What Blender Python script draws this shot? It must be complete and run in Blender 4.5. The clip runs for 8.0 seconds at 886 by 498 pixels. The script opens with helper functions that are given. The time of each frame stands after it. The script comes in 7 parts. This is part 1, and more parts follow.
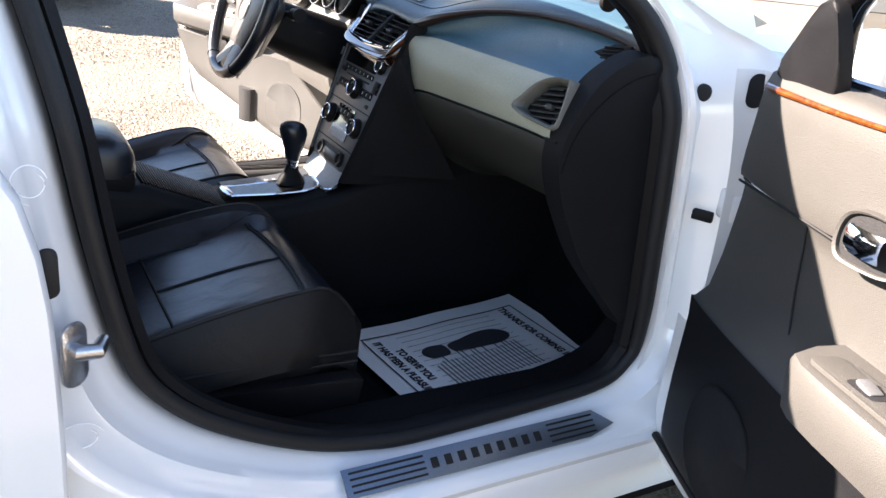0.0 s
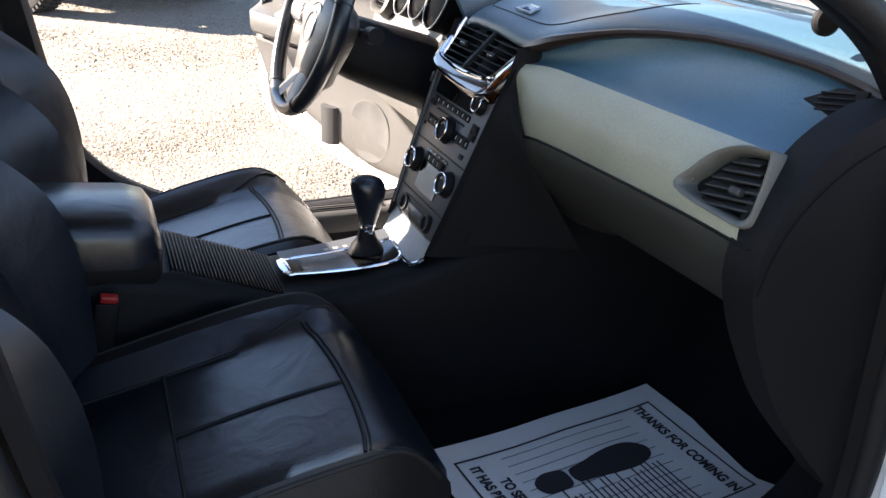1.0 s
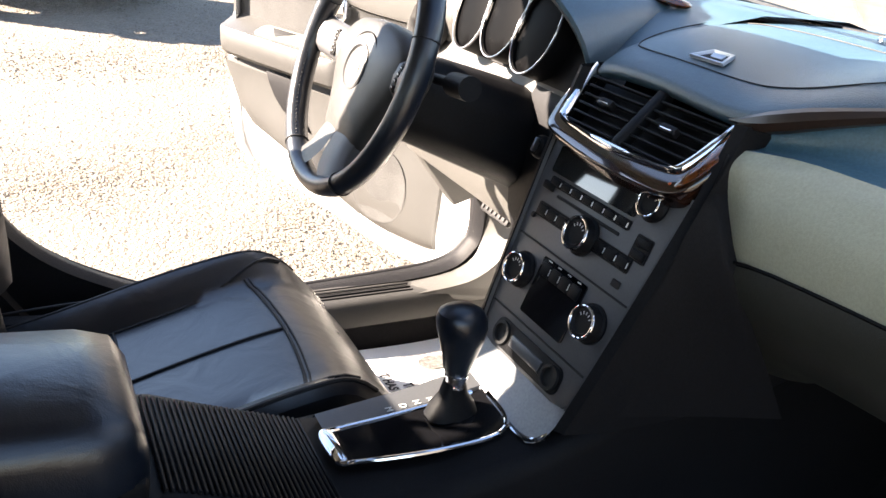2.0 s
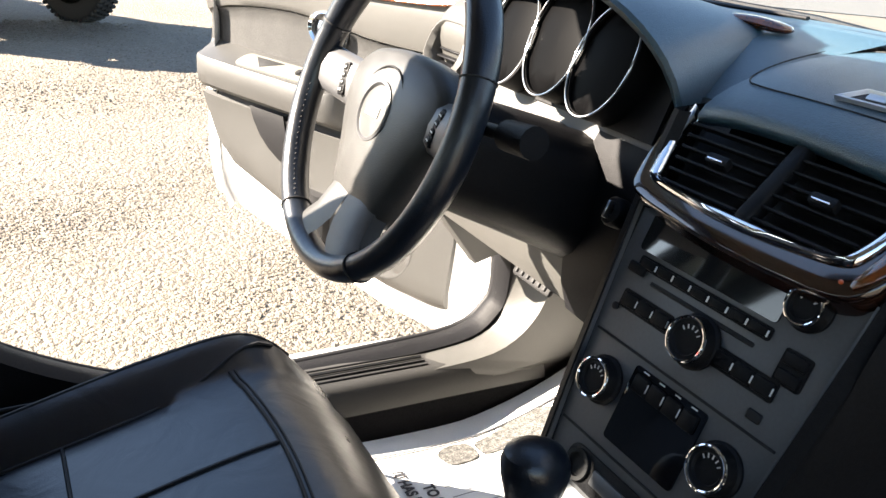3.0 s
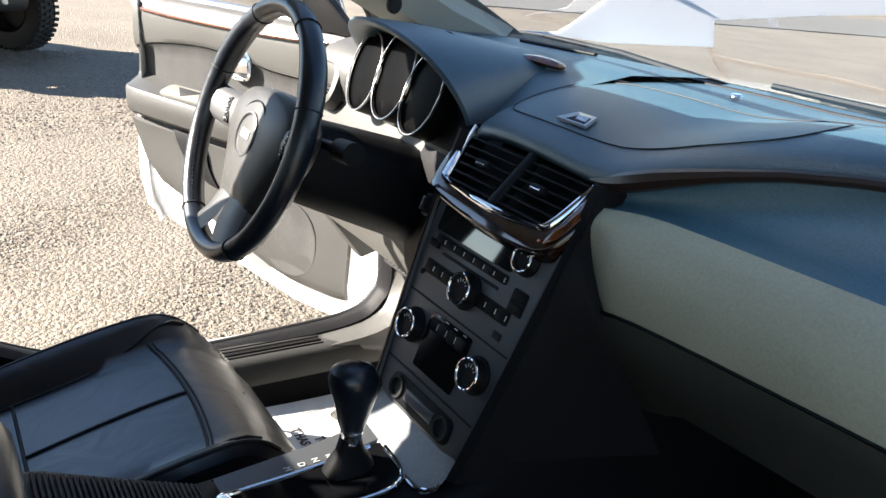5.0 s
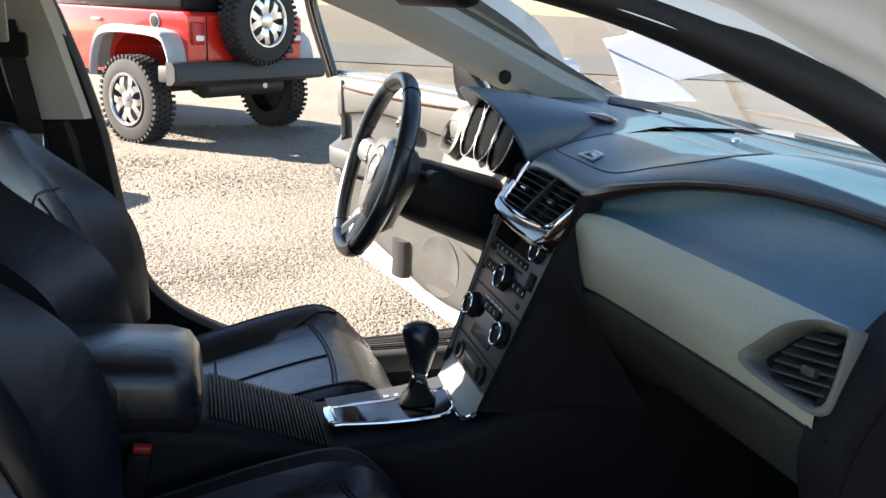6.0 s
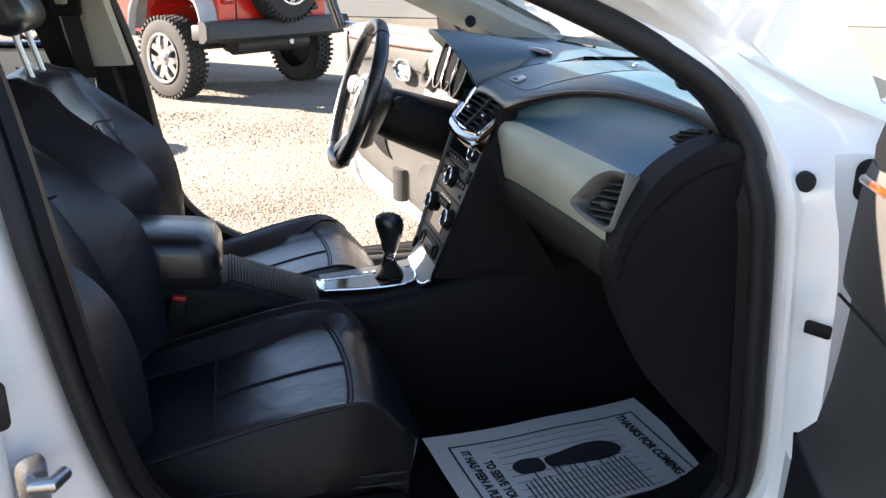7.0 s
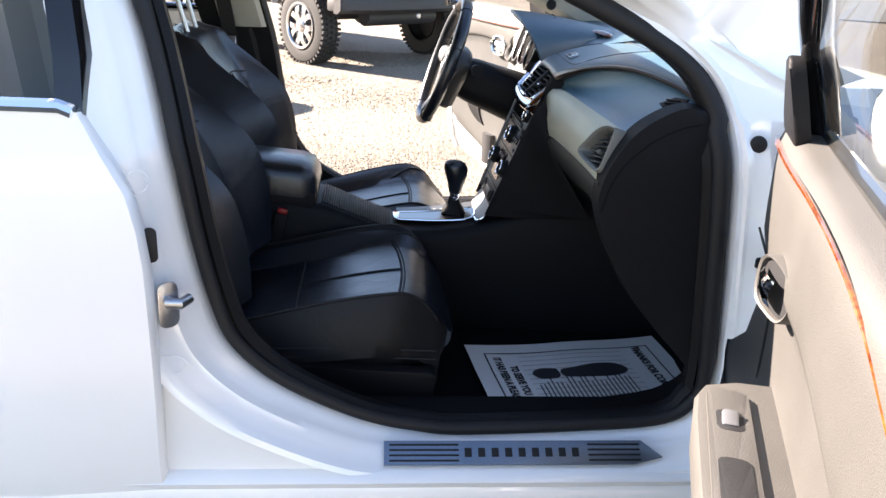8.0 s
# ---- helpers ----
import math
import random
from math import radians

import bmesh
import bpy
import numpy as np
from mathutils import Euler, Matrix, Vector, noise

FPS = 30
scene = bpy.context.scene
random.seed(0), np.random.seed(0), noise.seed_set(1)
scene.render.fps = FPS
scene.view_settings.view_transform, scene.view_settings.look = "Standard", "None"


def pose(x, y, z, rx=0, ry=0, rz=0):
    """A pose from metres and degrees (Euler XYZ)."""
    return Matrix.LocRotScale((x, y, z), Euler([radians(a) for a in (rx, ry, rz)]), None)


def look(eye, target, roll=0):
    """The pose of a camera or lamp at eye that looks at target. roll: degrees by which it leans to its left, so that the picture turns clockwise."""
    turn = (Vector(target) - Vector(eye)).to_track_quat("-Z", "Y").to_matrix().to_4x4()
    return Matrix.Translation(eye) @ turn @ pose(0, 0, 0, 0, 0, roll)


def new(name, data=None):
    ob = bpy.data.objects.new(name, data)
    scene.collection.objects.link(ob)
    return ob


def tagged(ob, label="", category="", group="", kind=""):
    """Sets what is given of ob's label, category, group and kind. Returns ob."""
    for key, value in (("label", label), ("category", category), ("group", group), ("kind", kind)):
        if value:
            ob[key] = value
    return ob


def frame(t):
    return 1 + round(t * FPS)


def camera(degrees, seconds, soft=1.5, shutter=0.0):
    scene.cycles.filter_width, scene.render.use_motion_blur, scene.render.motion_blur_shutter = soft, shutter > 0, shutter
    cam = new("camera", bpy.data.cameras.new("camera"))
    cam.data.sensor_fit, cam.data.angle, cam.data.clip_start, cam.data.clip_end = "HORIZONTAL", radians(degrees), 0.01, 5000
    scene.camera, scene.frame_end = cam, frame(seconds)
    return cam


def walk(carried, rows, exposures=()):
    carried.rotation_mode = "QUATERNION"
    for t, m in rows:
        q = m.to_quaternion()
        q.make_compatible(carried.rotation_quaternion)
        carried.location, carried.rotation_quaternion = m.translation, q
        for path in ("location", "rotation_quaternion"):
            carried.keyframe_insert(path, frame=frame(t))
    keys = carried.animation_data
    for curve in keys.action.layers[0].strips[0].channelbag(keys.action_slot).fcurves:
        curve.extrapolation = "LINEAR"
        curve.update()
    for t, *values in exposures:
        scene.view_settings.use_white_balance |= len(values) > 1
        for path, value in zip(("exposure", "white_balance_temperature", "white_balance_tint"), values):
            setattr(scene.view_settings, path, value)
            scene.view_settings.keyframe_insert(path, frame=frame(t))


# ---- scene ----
cam = camera(56.7, 8.0)
PATH = [
    (0, (-0.061, -1.783, 1.23), (0.911, -0.211, 0.469), 7.0),
    (0.5, (0.057, -1.578, 1.243), (0.901, 0.061, 0.468), 5.2),
    (1, (0.16, -1.336, 1.237), (0.897, 0.33, 0.41), 3.7),
    (1.5, (0.167, -1.033, 1.218), (0.962, 0.604, 0.387), 4.6),
    (2, (0.15, -0.727, 1.176), (1.042, 0.877, 0.381), 6.4),
    (2.2, (0.168, -0.623, 1.165), (1.056, 0.985, 0.372), 6.5),
    (3.3, (0.213, -0.395, 1.134), (1.238, 1.168, 0.424), 6.0),
    (3.5, (0.188, -0.359, 1.133), (1.352, 1.111, 0.438), 7.6),
    (3.8, (0.186, -0.366, 1.134), (1.406, 1.074, 0.468), 7.7),
    (4, (0.183, -0.373, 1.138), (1.44, 1.033, 0.472), 8.7),
    (4.2, (0.168, -0.407, 1.146), (1.466, 0.966, 0.489), 9.3),
    (5.3, (0.194, -0.947, 1.24), (1.038, 0.743, 0.583), 3.9),
    (5.5, (0.206, -1.047, 1.243), (0.909, 0.724, 0.638), 3.4),
    (6, (0.239, -1.278, 1.26), (0.798, 0.559, 0.699), 2.8),
    (6.5, (0.232, -1.53, 1.264), (0.791, 0.267, 0.587), 2.2),
    (7, (0.282, -1.744, 1.276), (0.744, 0.085, 0.611), 0.9),
    (7.5, (0.269, -1.973, 1.272), (0.647, -0.114, 0.639), 3.3),
    (8, (0.363, -2.163, 1.311), (0.544, -0.305, 0.594), 3.1),
]
EXPOSURE = [
    (0, 3.42, 7300, 17), (1, 3.52, 7300, 16), (1.5, 3.74, 7600, 17), (2, 3.72, 7700, 16), (3.5, 3.06, 7150, 10), (4, 2.90, 6950, 10),
    (5.5, 2.77, 6900, 9), (6, 2.96, 7150, 11), (6.5, 3.08, 7400, 14), (7, 3.34, 7500, 15), (7.5, 3.5, 7400, 17), (8, 3.42, 7400, 17),
]
walk(cam, [(t, look(eye, target, roll)) for t, eye, target, roll in PATH], EXPOSURE)

# ---- light ----
SUN_AZ, SUN_EL = 150.0, 28.8
world = bpy.data.worlds.new("world")
scene.world = world
world.use_nodes = True
wn = world.node_tree.nodes
sky = wn.new("ShaderNodeTexSky")
sky.sky_type = "NISHITA"
sky.sun_disc = False
sky.dust_density = 0.3
sky.ozone_density = 3.0
sky.sun_elevation = radians(SUN_EL)
sky.sun_rotation = radians(90 - SUN_AZ)
world.node_tree.links.new(sky.outputs["Color"], wn["Background"].inputs["Color"])
wn["Background"].inputs["Strength"].default_value = 0.055
sun_data = bpy.data.lights.new("sun", "SUN")
sun_data.energy = 5.0
sun_data.angle = radians(0.5)
sun_data.color = (1.0, 0.94, 0.88)
sun = new("sun", sun_data)
sun_dir = Vector((math.cos(radians(SUN_AZ)) * math.cos(radians(SUN_EL)), math.sin(radians(SUN_AZ)) * math.cos(radians(SUN_EL)), math.sin(radians(SUN_EL))))
sun.matrix_world = look(sun_dir * 30, (0, 0, 0))

# ---- materials ----
def material(name, color, rough=0.5, metal=0.0, grain=0.0, grain_scale=300.0, bump=0.0, bump_scale=400.0, stain=0.0, stain_scale=6.0, coat=0.0, spec=0.5, cells=False, folds=0.0):
    """Principled surface with fine grain, broad stains and a bump, all at real size."""
    m = bpy.data.materials.new(name)
    m.use_nodes = True
    nt = m.node_tree
    b = nt.nodes["Principled BSDF"]
    b.inputs["Base Color"].default_value = (*color, 1)
    b.inputs["Roughness"].default_value = rough
    b.inputs["Metallic"].default_value = metal
    b.inputs["Coat Weight"].default_value = coat
    b.inputs["Coat Roughness"].default_value = 0.05
    b.inputs["Specular IOR Level"].default_value = spec
    tc = nt.nodes.new("ShaderNodeTexCoord")
    if grain or stain:
        mix = nt.nodes.new("ShaderNodeMix")
        mix.data_type = "RGBA"
        mix.blend_type = "MULTIPLY"
        mix.inputs["Factor"].default_value = 1.0
        mix.inputs["A"].default_value = (*color, 1)
        n1 = nt.nodes.new("ShaderNodeTexNoise")
        n1.inputs["Scale"].default_value = grain_scale
        n1.inputs["Detail"].default_value = 3
        n2 = nt.nodes.new("ShaderNodeTexNoise")
        n2.inputs["Scale"].default_value = stain_scale
        n2.inputs["Detail"].default_value = 5
        r1 = nt.nodes.new("ShaderNodeMapRange")
        r1.inputs["From Min"].default_value, r1.inputs["From Max"].default_value = 0.3, 0.7
        r1.inputs["To Min"].default_value, r1.inputs["To Max"].default_value = 1 - grain, 1 + grain
        r2 = nt.nodes.new("ShaderNodeMapRange")
        r2.inputs["From Min"].default_value, r2.inputs["From Max"].default_value = 0.3, 0.7
        r2.inputs["To Min"].default_value, r2.inputs["To Max"].default_value = 1 - stain, 1 + stain
        mul = nt.nodes.new("ShaderNodeMath")
        mul.operation = "MULTIPLY"
        for n in (n1, n2):
            nt.links.new(tc.outputs["Object"], n.inputs["Vector"])
        nt.links.new(n1.outputs["Fac"], r1.inputs["Value"])
        nt.links.new(n2.outputs["Fac"], r2.inputs["Value"])
        nt.links.new(r1.outputs["Result"], mul.inputs[0])
        nt.links.new(r2.outputs["Result"], mul.inputs[1])
        comb = nt.nodes.new("ShaderNodeCombineColor")
        for k in range(3):
            nt.links.new(mul.outputs[0], comb.inputs[k])
        nt.links.new(comb.outputs["Color"], mix.inputs["B"])
        nt.links.new(mix.outputs["Result"], b.inputs["Base Color"])
        rr = nt.nodes.new("ShaderNodeMapRange")
        rr.inputs["To Min"].default_value, rr.inputs["To Max"].default_value = max(0.02, rough - 0.12 * min(1, stain * 4)), min(1, rough + 0.12 * min(1, stain * 4))
        nt.links.new(n2.outputs["Fac"], rr.inputs["Value"])
        nt.links.new(rr.outputs["Result"], b.inputs["Roughness"])
    if bump:
        if cells:
            t = nt.nodes.new("ShaderNodeTexVoronoi")
            out = t.outputs["Distance"]
        else:
            t = nt.nodes.new("ShaderNodeTexNoise")
            t.inputs["Detail"].default_value = 4
            out = t.outputs["Fac"]
        t.inputs["Scale"].default_value = bump_scale
        bp = nt.nodes.new("ShaderNodeBump")
        bp.inputs["Strength"].default_value = bump
        bp.inputs["Distance"].default_value = 1.0 / bump_scale
        nt.links.new(tc.outputs["Object"], t.inputs["Vector"])
        nt.links.new(out, bp.inputs["Height"])
        nt.links.new(bp.outputs["Normal"], b.inputs["Normal"])
        if folds:
            w = nt.nodes.new("ShaderNodeTexNoise")
            w.inputs["Scale"].default_value = 14
            w.inputs["Detail"].default_value = 3
            w.inputs["Distortion"].default_value = 1.2
            b2 = nt.nodes.new("ShaderNodeBump")
            b2.inputs["Strength"].default_value = folds
            b2.inputs["Distance"].default_value = 0.02
            nt.links.new(tc.outputs["Object"], w.inputs["Vector"])
            nt.links.new(w.outputs["Fac"], b2.inputs["Height"])
            nt.links.new(b2.outputs["Normal"], bp.inputs["Normal"])
    return m


# Bluish base colour holds part of the sky sheen.
LEATHER = material("black_leather", (0.005, 0.008, 0.014), 0.31, spec=0.7, grain=0.15, stain=0.2, stain_scale=9, bump=0.10, folds=0.085, bump_scale=650, cells=True)
# Shaded copy of the seat leather for the cushion sides.
SHADEHIDE = material("shaded_side_leather", (0.005, 0.005, 0.006), 0.55, spec=0.3, grain=0.2, stain=0.2, bump=0.15, folds=0.12, bump_scale=600, cells=True)
PLASTIC = material("black_plastic", (0.0065, 0.0065, 0.0075), 0.5, spec=0.15, grain=0.2, stain=0.15, bump=0.25, bump_scale=900, cells=True)
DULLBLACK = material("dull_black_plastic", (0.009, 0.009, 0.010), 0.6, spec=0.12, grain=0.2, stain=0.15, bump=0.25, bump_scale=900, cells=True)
# Blue of the reflected sky is put into both dash vinyl colours.
TOPPAD_SKY = material("sky_tinted_top_vinyl", (0.021, 0.054, 0.077), 0.38, spec=0.8, grain=0.15, stain=0.05, bump=0.25, bump_scale=700, cells=True)
PAD_SKY = material("sky_tinted_vinyl", (0.055, 0.132, 0.185), 0.33, spec=0.8, grain=0.15, stain=0.03, bump=0.2, bump_scale=700, cells=True)
# Same vinyl as the lower panel, with the glovebox's shade in its colour.
GLOVE_SHADE = material("shaded_dash_vinyl", (0.032, 0.032, 0.027), 0.55, spec=0.3, grain=0.08, stain=0.1, bump=0.22, bump_scale=700, cells=True)
GREY = material("grey_plastic", (0.032, 0.0315, 0.030), 0.5, grain=0.06, stain=0.08, bump=0.2, bump_scale=800, cells=True)
BEIGE = material("light_grey_trim", (0.050, 0.049, 0.046), 0.5, grain=0.05, stain=0.07, bump=0.2, bump_scale=700, cells=True)
DIALBLACK = material("dial_black", (0.002, 0.002, 0.0022), 0.4, spec=0.02, stain=0.02)
HUB = material("satin_grey_pad", (0.034, 0.0338, 0.033), 0.42, grain=0.06, stain=0.15, stain_scale=25, bump=0.2, bump_scale=800, cells=True)
BROWN = material("dark_brown_trim", (0.022, 0.013, 0.010), 0.35, grain=0.1, stain=0.1)
DOORTRIM = material("warm_grey_trim", (0.043, 0.041, 0.038), 0.5, grain=0.06, stain=0.08, bump=0.25, bump_scale=600, cells=True)
FABRIC = material("grey_cloth", (0.030, 0.0298, 0.029), 0.9, grain=0.40, grain_scale=420, stain=0.28, stain_scale=16, bump=0.5, bump_scale=900)
CARPET = material("black_carpet", (0.006, 0.006, 0.007), 0.95, spec=0.1, grain=0.5, grain_scale=600, stain=0.3, bump=0.8, bump_scale=700)
# Lit copy of the glovebox vinyl; bounced light brightens the colour itself.
OLIVE_LIT = material("lit_olive_vinyl", (0.355, 0.357, 0.270), 0.42, grain=0.08, stain=0.08, bump=0.22, bump_scale=700, cells=True)
VENTGREY = material("vent_grey_vinyl", (0.125, 0.123, 0.105), 0.5, grain=0.08, stain=0.08, bump=0.22, bump_scale=700, cells=True)
BRIGHT = material("bright_latch", (0.42, 0.45, 0.48), 0.28, metal=0.7, stain=0.05)
SILVER = material("silver_trim", (0.100, 0.102, 0.108), 0.42, metal=0.35, grain=0.05, stain=0.06)
CHROME = material("chrome", (0.85, 0.86, 0.88), 0.07, metal=1.0, stain=0.03)
STEEL = material("steel", (0.45, 0.45, 0.46), 0.3, metal=1.0, grain=0.1, stain=0.15)
TREAD = material("blue_grey_metal", (0.16, 0.20, 0.25), 0.34, metal=0.8, grain=0.08, stain=0.12)
GLOSS = material("gloss_black", (0.006, 0.006, 0.007), 0.08, coat=0.5, stain=0.05)
SCREEN = material("dark_screen", (0.008, 0.01, 0.012), 0.06, coat=1.0, stain=0.05)
RUBBER = material("rubber", (0.008, 0.008, 0.009), 0.6, spec=0.35, grain=0.2, stain=0.2, bump=0.15, bump_scale=300)
PAINT = material("white_paint", (0.80, 0.80, 0.79), 0.22, coat=1.0, grain=0.01, grain_scale=900, stain=0.03, stain_scale=3)
HEADLINER = material("pale_headliner", (0.32, 0.315, 0.275), 0.9, grain=0.1, grain_scale=700, stain=0.05, bump=0.3, bump_scale=900)
RED = material("red_paint", (0.52, 0.018, 0.01), 0.25, coat=1.0, stain=0.06)
REDPLASTIC = material("red_plastic", (0.35, 0.015, 0.012), 0.4, stain=0.1)
TYRE = material("tyre_rubber", (0.012, 0.0115, 0.011), 0.8, grain=0.3, stain=0.35, bump=0.3, bump_scale=200)
ALLOY = material("alloy", (0.6, 0.6, 0.6), 0.25, metal=0.9, grain=0.05, stain=0.1)
BUMPER = material("dark_bumper", (0.018, 0.018, 0.019), 0.6, grain=0.2, stain=0.2, bump=0.2, bump_scale=300)
FLARE = material("grey_flare", (0.30, 0.31, 0.32), 0.5, grain=0.1, stain=0.15)
PAPER = material("paper", (0.78, 0.78, 0.76), 0.8, grain=0.03, stain=0.05)
INK = material("ink", (0.03, 0.03, 0.035), 0.7, grain=0.1, stain=0.15)
# Printed speckle; lighter than INK because the sun on it is put in.
SPECKLE_LIT = material("sunlit_speckled_ink", (0.085, 0.083, 0.078), 0.7, grain=1.0, grain_scale=420, stain=0.5, stain_scale=120)
THREAD = material("seam_thread", (0.004, 0.004, 0.005), 0.7, grain=0.3, grain_scale=900)
LIGHTMARK = material("pale_marking", (0.7, 0.7, 0.68), 0.5, stain=0.03)
ORANGE = material("amber_lamp", (0.5, 0.08, 0.01), 0.3, coat=0.5, stain=0.02)


def wood_material(name="burl_wood", low=(0.04, 0.008, 0.002, 1), high=(0.17, 0.045, 0.009, 1)):
    m = material(name, (0.30, 0.09, 0.02), 0.12, coat=1.0)
    nt = m.node_tree
    b = nt.nodes["Principled BSDF"]
    tc = nt.nodes.new("ShaderNodeTexCoord")
    n = nt.nodes.new("ShaderNodeTexNoise")
    n.inputs["Scale"].default_value = 30
    n.inputs["Detail"].default_value = 8
    n.inputs["Distortion"].default_value = 2.5
    ramp = nt.nodes.new("ShaderNodeValToRGB")
    ramp.color_ramp.elements[0].position, ramp.color_ramp.elements[0].color = 0.3, low
    ramp.color_ramp.elements[1].position, ramp.color_ramp.elements[1].color = 0.7, high
    nt.links.new(tc.outputs["Object"], n.inputs["Vector"])
    nt.links.new(n.outputs["Fac"], ramp.inputs["Fac"])
    nt.links.new(ramp.outputs["Color"], b.inputs["Base Color"])
    return m


WOOD = wood_material()
DARKWOOD = wood_material("dark_burl_wood", (0.006, 0.003, 0.002, 1), (0.030, 0.010, 0.005, 1))


def sheet_material():
    """Thin white surface that lets part of the light through."""
    m = material("white_sheet", (0.85, 0.86, 0.87), 0.5, stain=0.03)
    nt = m.node_tree
    tl = nt.nodes.new("ShaderNodeBsdfTranslucent")
    tl.inputs["Color"].default_value = (0.9, 0.91, 0.92, 1)
    mx = nt.nodes.new("ShaderNodeMixShader")
    mx.inputs["Fac"].default_value = 0.6
    nt.links.new(nt.nodes["Principled BSDF"].outputs["BSDF"], mx.inputs[1])
    nt.links.new(tl.outputs["BSDF"], mx.inputs[2])
    nt.links.new(mx.outputs["Shader"], nt.nodes["Material Output"].inputs["Surface"])
    return m


SHEET = sheet_material()


def glass_material(name, tint, rough=0.0):
    """Thin window glass: clear with a mirror share that grows at grazing angles."""
    m = bpy.data.materials.new(name)
    m.use_nodes = True
    nt = m.node_tree
    nt.nodes.remove(nt.nodes["Principled BSDF"])
    out = nt.nodes["Material Output"]
    tr = nt.nodes.new("ShaderNodeBsdfTransparent")
    tr.inputs["Color"].default_value = (*tint, 1)
    gl = nt.nodes.new("ShaderNodeBsdfGlossy")
    gl.inputs["Roughness"].default_value = rough
    lw = nt.nodes.new("ShaderNodeLayerWeight")
    pw = nt.nodes.new("ShaderNodeMath")
    pw.operation = "POWER"
    pw.inputs[1].default_value = 4.5
    nt.links.new(lw.outputs["Facing"], pw.inputs[0])
    fr = nt.nodes.new("ShaderNodeMath")
    fr.operation = "MULTIPLY_ADD"
    fr.inputs[1].default_value, fr.inputs[2].default_value = 0.75, 0.035
    nt.links.new(pw.outputs[0], fr.inputs[0])
    mx = nt.nodes.new("ShaderNodeMixShader")
    nt.links.new(fr.outputs[0], mx.inputs["Fac"])
    nt.links.new(tr.outputs["BSDF"], mx.inputs[1])
    nt.links.new(gl.outputs["BSDF"], mx.inputs[2])
    nt.links.new(mx.outputs["Shader"], out.inputs["Surface"])
    return m


GLASS = glass_material("window_glass", (0.95, 0.96, 0.96))
TINTED = glass_material("tinted_glass", (0.55, 0.57, 0.57))


def gravel_material(name, lo, hi, stone=55.0, bump=0.9):
    m = bpy.data.materials.new(name)
    m.use_nodes = True
    nt = m.node_tree
    b = nt.nodes["Principled BSDF"]
    b.inputs["Roughness"].default_value = 0.9
    tc = nt.nodes.new("ShaderNodeTexCoord")
    v = nt.nodes.new("ShaderNodeTexVoronoi")
    v.inputs["Scale"].default_value = stone
    v2 = nt.nodes.new("ShaderNodeTexVoronoi")
    v2.inputs["Scale"].default_value = stone * 2.7
    big = nt.nodes.new("ShaderNodeTexNoise")
    big.inputs["Scale"].default_value = 0.9
    big.inputs["Detail"].default_value = 6
    ramp = nt.nodes.new("ShaderNodeValToRGB")
    ramp.color_ramp.elements[0].color = (*lo, 1)
    ramp.color_ramp.elements[1].color = (*hi, 1)
    sep = nt.nodes.new("ShaderNodeSeparateColor")
    mixf = nt.nodes.new("ShaderNodeMath")
    mixf.operation = "MULTIPLY_ADD"
    mixf.inputs[1].default_value = 0.6
    sub = nt.nodes.new("ShaderNodeMath")
    sub.operation = "MULTIPLY_ADD"
    sub.inputs[1].default_value, sub.inputs[2].default_value = 0.9, -0.25
    add = nt.nodes.new("ShaderNodeMath")
    add.operation = "MULTIPLY_ADD"
    add.inputs[1].default_value = 0.5
    bp = nt.nodes.new("ShaderNodeBump")
    bp.inputs["Strength"].default_value = bump
    bp.inputs["Distance"].default_value = 0.012
    for n in (v, v2, big):
        nt.links.new(tc.outputs["Object"], n.inputs["Vector"])
    nt.links.new(v.outputs["Color"], sep.inputs["Color"])
    nt.links.new(big.outputs["Fac"], sub.inputs[0])
    nt.links.new(sep.outputs[0], mixf.inputs[0])
    nt.links.new(sub.outputs[0], mixf.inputs[2])
    nt.links.new(mixf.outputs[0], ramp.inputs["Fac"])
    nt.links.new(ramp.outputs["Color"], b.inputs["Base Color"])
    nt.links.new(v2.outputs["Distance"], add.inputs[0])
    nt.links.new(v.outputs["Distance"], add.inputs[2])
    nt.links.new(add.outputs[0], bp.inputs["Height"])
    bp.invert = True
    nt.links.new(bp.outputs["Normal"], b.inputs["Normal"])
    return m


GRAVEL = gravel_material("gravel", (0.095, 0.079, 0.061), (0.210, 0.180, 0.142), stone=60)
ASPHALT = gravel_material("asphalt", (0.085, 0.082, 0.076), (0.125, 0.122, 0.115), stone=160, bump=0.3)

# ---- shape tools ----
def empty(name, at=(0, 0, 0)):
    e = new(name)
    e.empty_display_size = 0.05
    e.location = at
    return e


def part(name, bm, mat, parent=None, label="", angle=38):
    """Link a bmesh as one smooth-shaded mesh object."""
    bmesh.ops.recalc_face_normals(bm, faces=bm.faces)
    me = bpy.data.meshes.new(name)
    bm.to_mesh(me)
    bm.free()
    me.shade_smooth()
    me.set_sharp_from_angle(angle=radians(angle))
    me.materials.append(mat)
    ob = new(name, me)
    if parent is not None:
        ob.parent = parent
        if parent.parent is None:
            ob.matrix_parent_inverse = parent.matrix_basis.inverted()
    if label:
        tagged(ob, label)
    return ob


def B():
    return bmesh.new()


